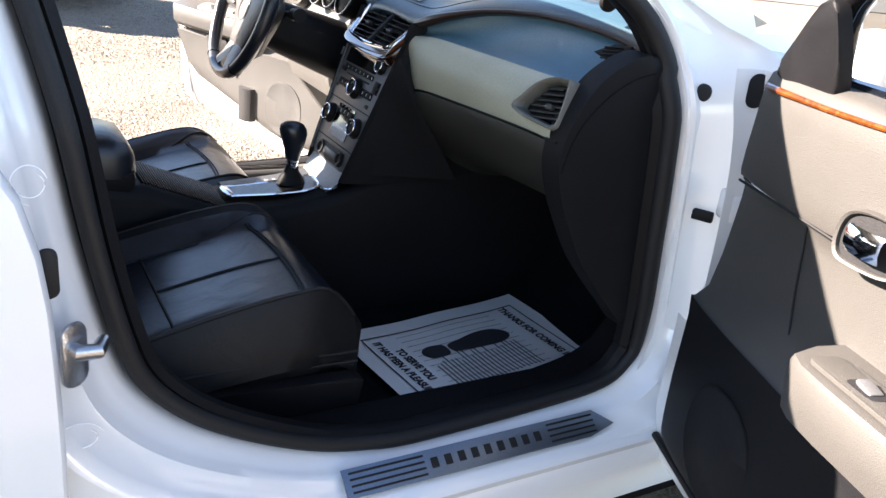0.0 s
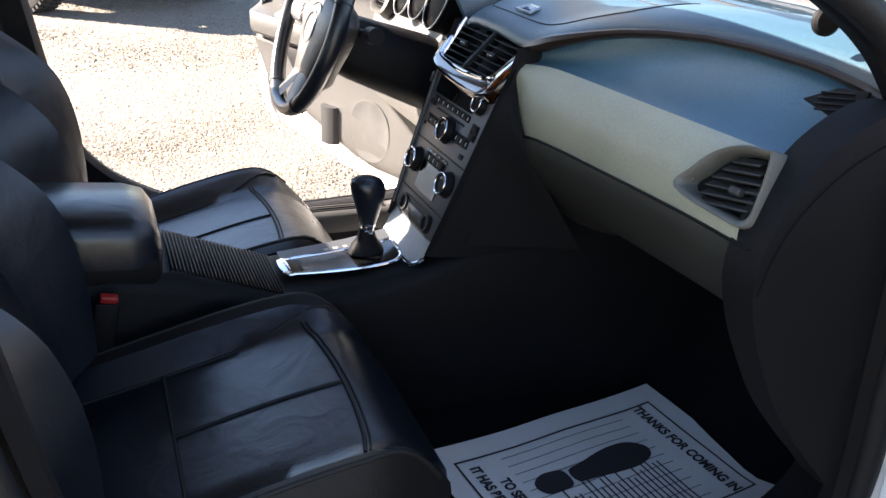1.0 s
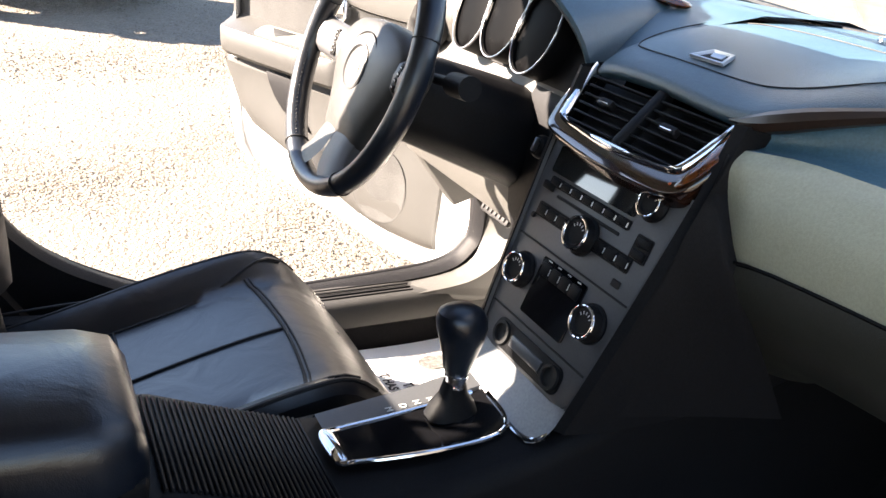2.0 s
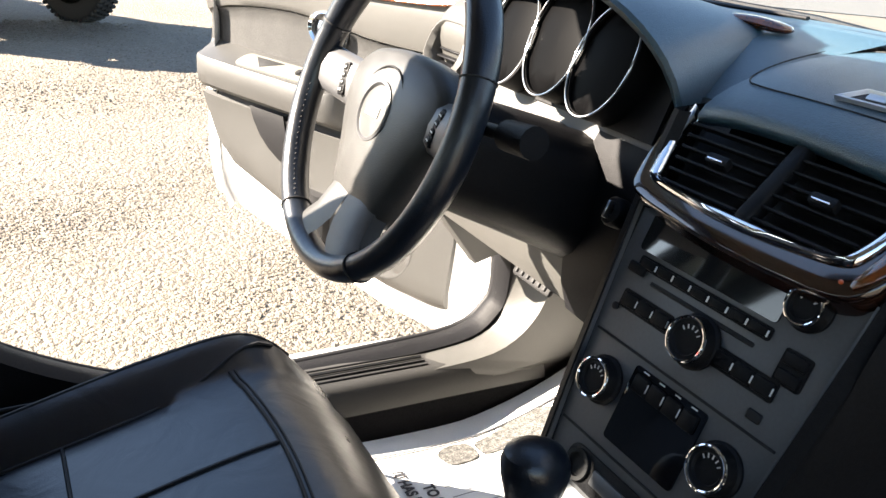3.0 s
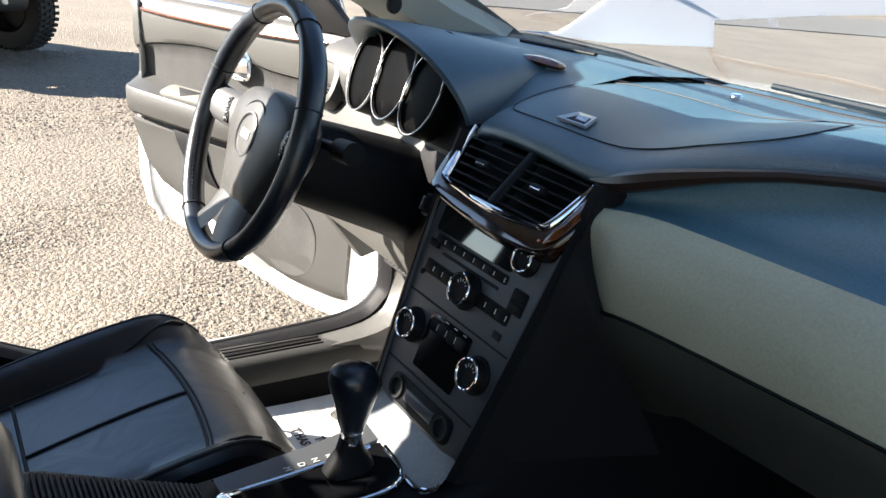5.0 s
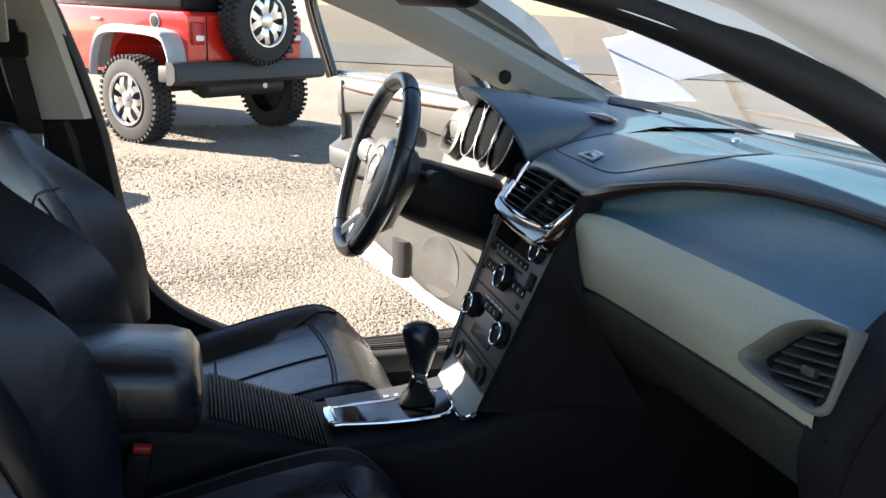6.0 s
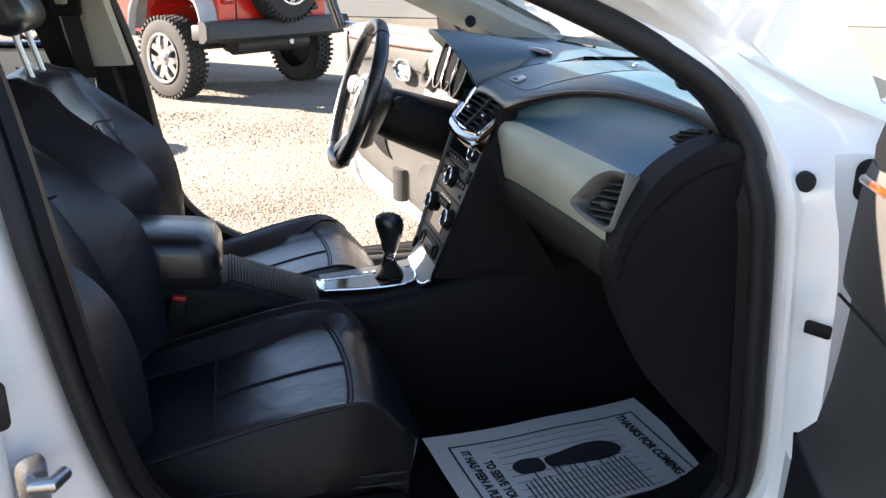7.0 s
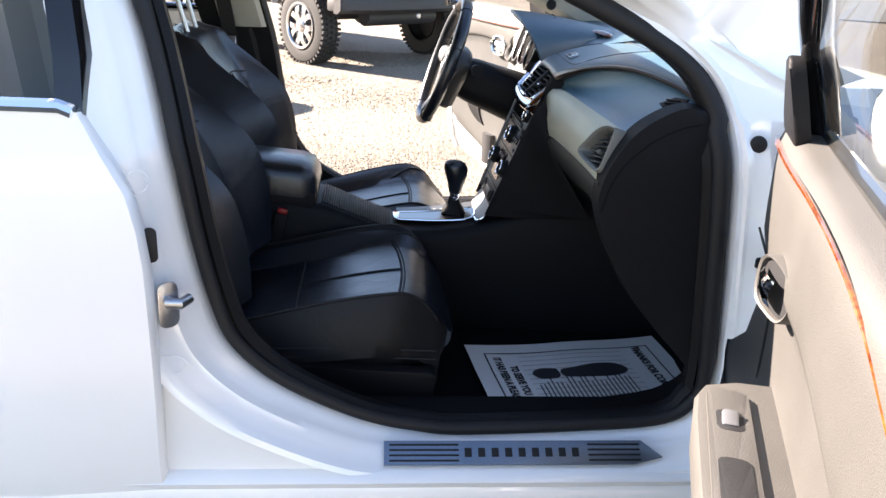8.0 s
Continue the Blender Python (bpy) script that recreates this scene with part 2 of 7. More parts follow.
def rbox(bm, size, m=Matrix.Identity(4), bevel=0.005, seg=2):
    """A box with rounded edges, centred on the pose m."""
    r = bmesh.ops.create_cube(bm, size=1.0)
    vs = r["verts"]
    bmesh.ops.scale(bm, vec=size, verts=vs)
    if bevel:
        es = list({e for v in vs for e in v.link_edges})
        out = bmesh.ops.bevel(bm, geom=es, offset=min(bevel, 0.45 * min(size)), segments=seg, profile=0.5, affect="EDGES", clamp_overlap=True)
        vs = list({v for f in out["faces"] for v in f.verts} | {v for v in vs if v.is_valid})
    bmesh.ops.transform(bm, matrix=m, verts=vs)
    return bm


def loft(bm, rows, close_u=False, close_v=False, cap=False):
    """A skin over rows of points. close_v: each row is a ring; close_u: the last row joins the first; cap: fill the end rings."""
    vv = [[bm.verts.new(p) for p in r] for r in rows]
    nu, nv = len(vv), len(vv[0])
    for i in range(nu if close_u else nu - 1):
        for j in range(nv if close_v else nv - 1):
            a, b, c, d = vv[i][j], vv[(i + 1) % nu][j], vv[(i + 1) % nu][(j + 1) % nv], vv[i][(j + 1) % nv]
            try:
                bm.faces.new((a, b, c, d))
            except ValueError:
                pass
    if cap:
        bm.faces.new(vv[0])
        bm.faces.new(list(reversed(vv[-1])))
    return bm


def spline(pts, n, closed=False):
    """n points along a smooth curve through pts."""
    P = [Vector(p) for p in pts]
    k = len(P)
    out = []
    segs = k if closed else k - 1
    for i in range(n):
        u = i / (n if closed else n - 1) * segs
        s = min(int(u), segs - 1)
        t = u - s
        g = (lambda j: P[j % k]) if closed else (lambda j: P[max(0, min(k - 1, j))])
        p0, p1, p2, p3 = g(s - 1), g(s), g(s + 1), g(s + 2)
        out.append(0.5 * ((2 * p1) + (p2 - p0) * t + (2 * p0 - 5 * p1 + 4 * p2 - p3) * t * t + (3 * p1 - p0 - 3 * p2 + p3) * t ** 3))
    return out


def tube(bm, pts, r, n=10, closed=False, flat=1.0, up=(0, 0, 1)):
    """A round bar along pts; r may be a list. flat squeezes it along up."""
    P = [Vector(p) for p in pts]
    k = len(P)
    rows = []
    for i, p in enumerate(P):
        a, b = (P[(i - 1) % k], P[(i + 1) % k]) if closed else (P[max(0, i - 1)], P[min(k - 1, i + 1)])
        d = (b - a).normalized()
        side = d.cross(Vector(up))
        if side.length < 1e-4:
            side = d.cross(Vector((1, 0, 0)))
        side.normalize()
        nn = side.cross(d)
        rr = r[i] if isinstance(r, (list, tuple)) else r
        rows.append([p + side * rr * math.cos(2 * math.pi * j / n) + nn * rr * flat * math.sin(2 * math.pi * j / n) for j in range(n)])
    return loft(bm, rows, close_u=closed, close_v=True, cap=not closed)


def lathe(bm, profile, m=Matrix.Identity(4), n=24, cap=True):
    """Turn a profile of (radius, height) round the z axis of the pose m."""
    rows = [[m @ Vector((max(r, 1e-4) * math.cos(2 * math.pi * j / n), max(r, 1e-4) * math.sin(2 * math.pi * j / n), h)) for j in range(n)] for r, h in profile]
    return loft(bm, rows, close_v=True, cap=cap)


def prism(bm, outline, depth, m=Matrix.Identity(4), bevel=0.0, seg=2):
    """A flat outline in the xy plane of the pose m, with depth along its z."""
    n = len(outline)
    lo = [bm.verts.new((x, y, 0)) for x, y in outline]
    hi = [bm.verts.new((x, y, depth)) for x, y in outline]
    fs = [bm.faces.new(list(reversed(lo))), bm.faces.new(hi)]
    for i in range(n):
        fs.append(bm.faces.new((lo[i], lo[(i + 1) % n], hi[(i + 1) % n], hi[i])))
    vs = lo + hi
    if bevel:
        es = [e for e in fs[1].edges]
        out = bmesh.ops.bevel(bm, geom=es, offset=bevel, segments=seg, profile=0.5, affect="EDGES", clamp_overlap=True)
        vs = list({v for v in vs if v.is_valid} | {v for f in out["faces"] for v in f.verts})
    bmesh.ops.transform(bm, matrix=m, verts=vs)
    return bm


def rounded(w, h, r, k=5):
    """Outline of a rounded rectangle about the origin."""
    out = []
    for cx, cy, a in ((w / 2 - r, h / 2 - r, 0), (-w / 2 + r, h / 2 - r, 90), (-w / 2 + r, -h / 2 + r, 180), (w / 2 - r, -h / 2 + r, 270)):
        for i in range(k + 1):
            t = radians(a + 90 * i / k)
            out.append((cx + r * math.cos(t), cy + r * math.sin(t)))
    return out


def axes(origin, xa, ya):
    """The pose with its x along xa and its y as near ya as can be."""
    x = Vector(xa).normalized()
    z = x.cross(Vector(ya)).normalized()
    y = z.cross(x)
    m = Matrix((x, y, z)).transposed().to_4x4()
    m.translation = origin
    return m


def smooth01(t):
    t = max(0.0, min(1.0, t))
    return t * t * (3 - 2 * t)


def lerp(a, b, t):
    return a + (b - a) * t


def table(rows, t):
    """Smooth value(s) at t from rows of (t, value, value ...)."""
    if t <= rows[0][0]:
        return rows[0][1:]
    for i, (a, b) in enumerate(zip(rows, rows[1:])):
        if t <= b[0]:
            h = b[0] - a[0]
            u = (t - a[0]) / h
            before, after = rows[max(0, i - 1)], rows[min(len(rows) - 1, i + 2)]
            out = []
            for k in range(1, len(a)):
                ma = (b[k] - before[k]) / (b[0] - before[0]) * h
                mb = (after[k] - a[k]) / (after[0] - a[0]) * h
                out.append((2 * u ** 3 - 3 * u ** 2 + 1) * a[k] + (u ** 3 - 2 * u ** 2 + u) * ma + (3 * u ** 2 - 2 * u ** 3) * b[k] + (u ** 3 - u ** 2) * mb)
            return tuple(out)
    return rows[-1][1:]

# ---- ground ----
def ground_sheet():
    bm = B()
    ext = [-400, -120, -40, -16] + [-8 + 0.7 * i for i in range(40)] + [21, 26, 40, 90, 200, 600]
    rows = []
    for x in ext:
        rows.append([(x, y, 0.012 * noise.noise(Vector((x * 0.9, y * 0.9, 0))) if -10 < x < 20 and -10 < y < 20 else 0) for y in ext])
    loft(bm, rows)
    return tagged(part("ground", bm, GRAVEL), "pale tan crushed gravel lot in bright sun", "ground", kind="structure")


ground_sheet()


def far_road():
    bm = B()
    rbox(bm, (60, 9, 0.02), pose(12, 19.5, 0.012, 0, 0, -18), 0.004, 1)
    return tagged(part("road", bm, ASPHALT), "pale grey paved road beyond the gravel lot", "road", kind="structure")


far_road()

# ---- the white sedan: shell ----
car = tagged(empty("sedan_body", (0.3, 0, 0)), "white sedan body with both front doors standing open", "car")

OUTLINE = [(-0.05, 1.20), (-0.022, 1.105), (0.012, 0.955), (0.038, 0.79), (0.066, 0.66), (0.095, 0.582), (0.155, 0.515), (0.24, 0.46), (0.351, 0.411), (0.453, 0.387),
           (0.56, 0.378), (0.835, 0.388), (0.975, 0.402), (1.036, 0.44), (1.06, 0.505), (1.044, 0.716), (1.024, 0.909), (1.004, 1.012), (0.976, 1.075), (0.932, 1.124),
           (0.855, 1.173), (0.745, 1.226), (0.60, 1.281), (0.44, 1.310), (0.27, 1.320), (0.10, 1.320), (-0.02, 1.308), (-0.062, 1.26)]


def side_y(z):
    return 0.77 - 0.30 * max(0.0, z - 0.95) - 4.4 * max(0.0, z - 1.18) ** 2


def outline_loop(offset, push, n=150):
    """The door opening's outline moved outward by offset in the side plane and by push away from the car."""
    pts = spline([(x, 0, z) for x, z in OUTLINE], n, closed=True)
    c = Vector((0.5, 0, 0.85))
    out = []
    for i, p in enumerate(pts):
        d = (pts[(i + 1) % n] - pts[i - 1]).normalized()
        nrm = Vector((d.z, 0, -d.x))
        if nrm.dot(p - c) < 0:
            nrm = -nrm
        w = 1.0 + 1.2 * abs(nrm.x) if nrm.z < 0.3 else 1.0 + 0.5 * abs(nrm.x)
        q = p + nrm * offset * w
        inward = smooth01((p.x - 0.72) / 0.26) * smooth01((p.z - 0.44) / 0.10)
        out.append(Vector((q.x, side_y(p.z) + lerp(push, min(push, 0.012) - 0.25 * max(0.0, push - 0.012), inward), q.z)))
    return out


def sided(points, s):
    return [Vector((p[0], p[1] * s, p[2])) for p in points]


def side_body(s, tag):
    # painted door aperture, stepping outward and down
    bm = B()
    rows = [outline_loop(a, b) for a, b in ((-0.004, -0.05), (0.0, -0.012), (0.004, 0.004), (0.010, 0.012), (0.016, 0.030), (0.020, 0.045), (0.028, 0.052), (0.036, 0.075), (0.041, 0.088), (0.048, 0.092), (0.05, 0.075))]
    back = []
    for p, q in zip(outline_loop(0.05, 0.075), outline_loop(0.16, 0.075)):
        k = smooth01((0.95 - p.z) / 0.15) if p.x < 0.5 else lerp(0.25, 0.75, smooth01((p.x - 0.4) / 0.4)) if p.z > 0.5 else 0.4
        back.append(p.lerp(q, k))
    rows.append(back)
    loft(bm, [sided(r, s) for r in rows], close_v=True)
    part("door_aperture", bm, PAINT, car, "white painted door frame with stepped edges")
    # black rubber seal and inner trim, slimmer on the driver side
    lip = 0.024 if s < 0 else 0.011
    bm = B()
    loop = sided(outline_loop(-lip * 0.42, -0.003), s)
    tube(bm, loop, [lerp(0.013, 0.018, smooth01((p.x - 0.55) / 0.3) * smooth01((p.z - 0.45) / 0.15)) + 0.004 * smooth01((p.z - 1.12) / 0.10) - (0.005 if s > 0 else 0.0) for p in loop], 10, closed=True, up=(0, 1, 0))
    part("door_seal", bm, RUBBER, car, "black rubber door seal")
    bm = B()
    loft(bm, [sided(outline_loop(a, b), s) for a, b in ((-lip * 0.75, -0.006), (-lip, -0.016), (-lip, -0.035), (-lip * 0.5, -0.055), (0.04, -0.062), (0.09, -0.064))], close_v=True)
    part("aperture_trim", bm, PLASTIC, car, "black moulded trim round the door opening")
    # rocker panel
    bm = B()
    prof = [(0.80, 0.36), (0.862, 0.346), (0.872, 0.335), (0.868, 0.322), (0.872, 0.312), (0.878, 0.26), (0.86, 0.20), (0.80, 0.17)]
    loft(bm, [[(x, y * s, z) for y, z in prof] for x in (-0.95, -0.5, 0.0, 0.5, 0.9, 1.25)])
    part("rocker_panel", bm, PAINT, car)
    # front wing
    bm = B()
    rows = []
    for x, top, yo in ((1.19, 1.035, 0.868), (1.22, 1.035, 0.872), (1.4, 1.02, 0.878), (1.7, 0.97, 0.875), (2.0, 0.90, 0.85), (2.3, 0.80, 0.76)):
        rows.append([(x, (yo - 0.16) * s, top + 0.03), (x, (yo - 0.09) * s, top + 0.02), (x, (yo - 0.03) * s, top - 0.02), (x, yo * s, top - 0.12), (x, (yo + 0.004) * s, 0.62), (x, (yo - 0.01) * s, 0.4), (x, (yo - 0.04) * s, 0.22)])
    loft(bm, rows)
    part("front_wing", bm, PAINT, car)
    # hinge pillar closing the gap from the aperture to the wing
    bm = B()
    rows = []
    for z0, x0, x1, y1, z1 in ((0.2, 1.05, 1.20, 0.865, 0.2), (0.44, 1.045, 1.20, 0.868, 0.44), (0.505, 1.066, 1.20, 0.868, 0.505), (0.716, 1.052, 1.20, 0.868, 0.72), (0.909, 1.032, 1.20, 0.866, 0.92), (0.965, 1.023, 1.20, 0.856, 0.985),
                               (1.012, 1.012, 1.195, 0.83, 1.04), (1.05, 1.0, 1.175, 0.795, 1.065), (1.08, 0.985, 1.135, 0.773, 1.082), (1.105, 0.962, 1.09, 0.757, 1.098), (1.13, 0.935, 1.05, 0.744, 1.117), (1.155, 0.895, 0.995, 0.731, 1.143), (1.178, 0.852, 0.93, 0.720, 1.171), (1.215, 0.778, 0.828, 0.700, 1.218), (1.252, 0.70, 0.709, 0.668, 1.257)):
        y0 = side_y(z0) + 0.008
        row = []
        for i in range(11):
            u = i / 10
            row.append((lerp(x0, x1, u ** 0.85), lerp(y0, y1, 0.10 * u + 0.90 * u ** 3.2) * s, lerp(z0, z1, u)))
        rows.append(row)
    loft(bm, rows)
    part("hinge_pillar", bm, PAINT, car, "", 70)
    # windscreen pillar, outside skin
    bm = B()
    rows = []
    for x, z in ((1.30, 1.02), (1.1, 1.115), (0.9, 1.21), (0.7, 1.298), (0.5, 1.358), (0.36, 1.370), (0.1, 1.368), (-0.3, 1.36), (-0.9, 1.325), (-1.4, 1.27)):
        y = side_y(z - 0.04)
        rows.append([(x, (y - 0.10) * s, z + 0.035), (x, (y - 0.045) * s, z + 0.03), (x - 0.01, (y - 0.005) * s, z + 0.005), (x - 0.03, (y + 0.012) * s, z - 0.03), (x - 0.06, (y + 0.005) * s, z - 0.05)])
    loft(bm, rows)
    part("roof_rail", bm, PAINT, car)
    # inner pillar trim
    bm = B()
    rows = []
    for x, z in ((1.24, 1.03), (1.1, 1.08), (0.9, 1.17), (0.7, 1.255), (0.5, 1.325), (0.36, 1.36)):
        y = side_y(z)
        if s < 0:
            x, y, z = x + 0.012, y + 0.022, z + 0.028
        rows.append([(x + 0.03, (y - 0.085) * s, z + 0.04), (x - 0.005, (y - 0.105) * s, z + 0.02), (x - 0.045, (y - 0.085) * s, z - 0.02), (x - 0.06, (y - 0.04) * s, z - 0.04)])
    loft(bm, rows)
    ap = part("windscreen_pillar_trim", bm, HEADLINER, car, "pale grey-green windscreen pillar trim")
    bm = B()
    lathe(bm, [(0.017, 0), (0.017, 0.006), (0.014, 0.009), (0.001, 0.009)], axes((0.945, 0.607 * s, 1.11), (0.9, 0.25 * s, -0.35), (0.35, 0, 0.9)), 20)
    part("pillar_cap", bm, PLASTIC, ap, "round dark plug on the pillar trim")
    # middle pillar inner trim: dark below, pale above
    for name, z0, z1, mat, wide in (("lower_pillar_trim", 0.40, 0.985, PLASTIC, 0.27), ("upper_pillar_trim", 0.99, 1.31, HEADLINER, 0.19)):
        bm = B()
        rows = []
        for i in range(9):
            z = lerp(z0, z1, i / 8)
            xf = table([(0.40, 0.16), (0.5, 0.10), (0.6, 0.05), (0.75, 0.02), (0.95, -0.02), (1.2, -0.075), (1.36, -0.11)], z)[0]
            y = side_y(z)
            if s > 0 and mat == HEADLINER:
                xf += 0.045
            rows.append([(xf, (y - 0.045) * s, z), (xf - 0.02, (y - 0.075) * s, z), (xf - 0.09, (y - 0.085) * s, z), (xf - wide + 0.03, (y - 0.07) * s, z), (xf - wide, (y - 0.03) * s, z)])
        loft(bm, rows)
        part(name, bm, mat, car)
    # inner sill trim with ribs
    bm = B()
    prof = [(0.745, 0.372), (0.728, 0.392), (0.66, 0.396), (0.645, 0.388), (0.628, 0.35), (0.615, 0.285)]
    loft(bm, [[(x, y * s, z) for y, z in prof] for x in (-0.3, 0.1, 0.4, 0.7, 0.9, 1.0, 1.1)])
    # Passenger sill trim goes black: its shade is put into the colour.
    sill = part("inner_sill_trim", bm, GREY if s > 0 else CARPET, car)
    bm = B()
    loft(bm, [[(x, y * s, z) for y, z in ((0.648, 0.386), (0.6395, 0.372), (0.626, 0.345), (0.611, 0.284))] for x in (-0.3, 0.1, 0.4, 0.7, 0.9, 1.0, 1.1)])
    part("sill_carpet", bm, CARPET, sill, "black carpet on the sill's inner side")
    return sill


for s_side, tag_side in ((-1, "p"), (1, "d")):
    sill_trim = side_body(s_side, tag_side)
    if s_side > 0:
        for k in range(4):
            bm = B()
            rbox(bm, (0.33, 0.004, 0.003), pose(0.70, 0.671 + 0.0135 * k, 0.3965), 0.001, 1)
            part("tread_rib", bm, PLASTIC, sill_trim)


def roof():
    bm = B()
    xs = (-1.5, -1.2, -0.8, -0.4, 0.0, 0.25, 0.38)
    zt = (1.32, 1.375, 1.405, 1.42, 1.42, 1.415, 1.41)
    for k, (dz, mat, nm) in enumerate(((0.0, PAINT, "roof_skin"), (-0.045, HEADLINER, "headliner"))):
        bm = B()
        loft(bm, [[(x, y, z + dz - 0.05 * (abs(y) / 0.56) ** 3) for y in (-0.6, -0.5, -0.3, 0, 0.3, 0.5, 0.6)] for x, z in zip(xs, zt)])
        part(nm, bm, mat, car)
    # Unseen header, lengthened forward to keep the sun off the dash top.
    bm = B()
    loft(bm, [[(x, y, z) for y in (-0.62, -0.3, 0, 0.3, 0.62)] for x, z in ((0.34, 1.36), (0.42, 1.345), (0.565, 1.318), (0.56, 1.328), (0.41, 1.40), (0.36, 1.41))])
    part("sun_blocking_header", bm, HEADLINER, car)


roof()


def windscreen():
    bm = B()
    rows = []
    for t in (0, 0.2, 0.4, 0.6, 0.8, 1.0):
        w = lerp(0.58, 0.69, t)
        rows.append([(lerp(0.40, 1.30, t) + 0.10 * (1 - (y / w) ** 2) * t, y, lerp(1.395, 1.02, t) + 0.012 * math.sin(math.pi * t)) for y in (-w, -w * 0.6, -w * 0.2, w * 0.2, w * 0.6, w)])
    loft(bm, rows)
    g = part("windscreen", bm, GLASS, car, "clear windscreen glass")
    g.visible_shadow = False
    bm = B()
    loft(bm, [[(x + 0.10 * (1 - (y / 0.69) ** 2), y, z) for y in (-0.70, -0.4, 0, 0.4, 0.70)] for x, z in ((1.22, 1.035), (1.26, 1.045), (1.31, 1.035), (1.36, 1.01), (1.42, 0.985))])
    part("cowl", bm, PLASTIC, car, "black plastic cowl below the windscreen")
    bm = B()
    loft(bm, [[(x + 0.10 * (1 - (y / 0.8) ** 2), y, z - 0.04 * (abs(y) / 0.75) ** 2) for y in (-0.74, -0.5, -0.25, 0, 0.25, 0.5, 0.74)] for x, z in ((1.36, 1.035), (1.6, 1.02), (1.9, 0.97), (2.2, 0.88), (2.32, 0.78))])
    part("bonnet", bm, PAINT, car)
    for y0 in (-0.35, 0.25):
        bm = B()
        tube(bm, [(1.40, y0 - 0.05, 1.03), (1.385, y0 + 0.2, 1.05), (1.36, y0 + 0.42, 1.055)], [0.009, 0.007, 0.005], 8)
        part("wiper", bm, PLASTIC, car)


windscreen()


def rear_shell():
    """Rear doors, rear glass and the closing panels behind the front seats."""
    for s in (-1, 1):
        bm = B()
        edge = [(0.20, 0.0), (0.34, -0.008), (0.5, -0.004), (0.66, -0.004), (0.805, -0.010), (0.905, -0.033), (0.985, -0.083), (1.025, -0.10)]
        rows = []
        for i in range(14):
            z = lerp(0.20, 1.02, i / 13)
            xe = table(edge, z)[0]
            y = table([(0.2, 0.84), (0.35, 0.872), (0.6, 0.885), (0.8, 0.88), (0.92, 0.868), (1.02, 0.845)], z)[0]
            rows.append([(xe + 0.006, (y - 0.035) * s, z), (xe + 0.006, (y - 0.008) * s, z), (xe, y * s, z), (xe - 0.2, (y + 0.006) * s, z), (xe - 0.6, (y + 0.006) * s, z), (-1.2, (y - 0.01) * s, z), (-2.0, (y - 0.03) * s, z), (-2.6, (y - 0.16) * s, z)])
        loft(bm, rows)
        rd = part("rear_door", bm, PAINT, car, "closed white rear door")
        bm = B()
        y = 0.852 * s
        tube(bm, [(-0.10, y, 1.022), (-0.12, y, 1.03), (-0.5, y, 1.032), (-1.1, y * 0.99, 1.035)], 0.012, 8)
        part("window_moulding", bm, CHROME, rd, "chrome strip below the rear window")
        bm = B()
        loft(bm, [[(x0, (side_y(z) + d) * s, z) for x0, d in ((x + 0.004, 0.05), (x - 0.004, 0.088), (x - 0.044, 0.092), (x - 0.05, 0.05))] for x, z in ((-0.085, 1.0), (-0.09, 1.1), (-0.115, 1.24), (-0.14, 1.318))])
        part("window_frame", bm, GLOSS, rd)
        bm = B()
        loft(bm, [[(x, (side_y(z) + 0.035) * s, z) for z in (1.02, 1.13, 1.23, 1.312)] for x in (-0.13, -0.5, -1.0)])
        part("rear_window", bm, TINTED, rd)
        bm = B()
        tube(bm, [(-0.15, (side_y(1.32) + 0.03) * s, 1.322), (-0.5, (side_y(1.32) + 0.03) * s, 1.328), (-1.05, (side_y(1.31) + 0.03) * s, 1.312), (-1.35, 0.70 * s, 1.20), (-1.45, 0.73 * s, 1.03)], 0.03, 8)
        part("roof_side_frame", bm, PAINT, car)
    bm = B()
    loft(bm, [[(-1.5, y, 1.33) for y in (-0.58, 0, 0.58)], [(-2.1, y, 1.06) for y in (-0.66, 0, 0.66)]])
    part("rear_screen", bm, TINTED, car)
    bm = B()
    loft(bm, [[(x, y, z) for y in (-0.8, 0, 0.8)] for x, z in ((-1.5, 0.95), (-2.1, 1.05), (-2.6, 1.0), (-2.65, 0.5), (-2.6, 0.25))])
    part("boot", bm, PAINT, car)


rear_shell()


def road_wheels():
    """Four wheels under the sedan, and its nose and tail panels."""
    for x in (1.60, -1.30):
        for sd in (-1, 1):
            wm = Matrix.Translation((x, sd * 0.79, 0.325)) @ pose(0, 0, 0, -90 * sd, 0, 0)
            bm = B()
            lathe(bm, [(0.37, 0.086), (0.37, 0.092), (0.33, 0.094)], wm, 40)
            part("wheel_arch", bm, PLASTIC, car)
            bm = B()
            lathe(bm, [(0.2, -0.10), (0.30, -0.11), (0.325, -0.08), (0.325, 0.08), (0.305, 0.108), (0.22, 0.108), (0.21, 0.09)], wm, 44)
            ty = part("tyre", bm, TYRE, car)
            bm = B()
            lathe(bm, [(0.215, 0.095), (0.21, 0.110), (0.18, 0.104), (0.06, 0.114), (0.002, 0.114)], wm, 36)
            part("rim", bm, ALLOY, ty, "silver alloy rim")
    bm = B()
    loft(bm, [[(x + 0.10 * (1 - (y / 0.82) ** 2), y, z) for y in (-0.76, -0.5, -0.2, 0.2, 0.5, 0.76)] for x, z in ((2.28, 0.79), (2.36, 0.72), (2.40, 0.6), (2.42, 0.42), (2.38, 0.28), (2.28, 0.20))])
    part("front_bumper", bm, PAINT, car)


road_wheels()


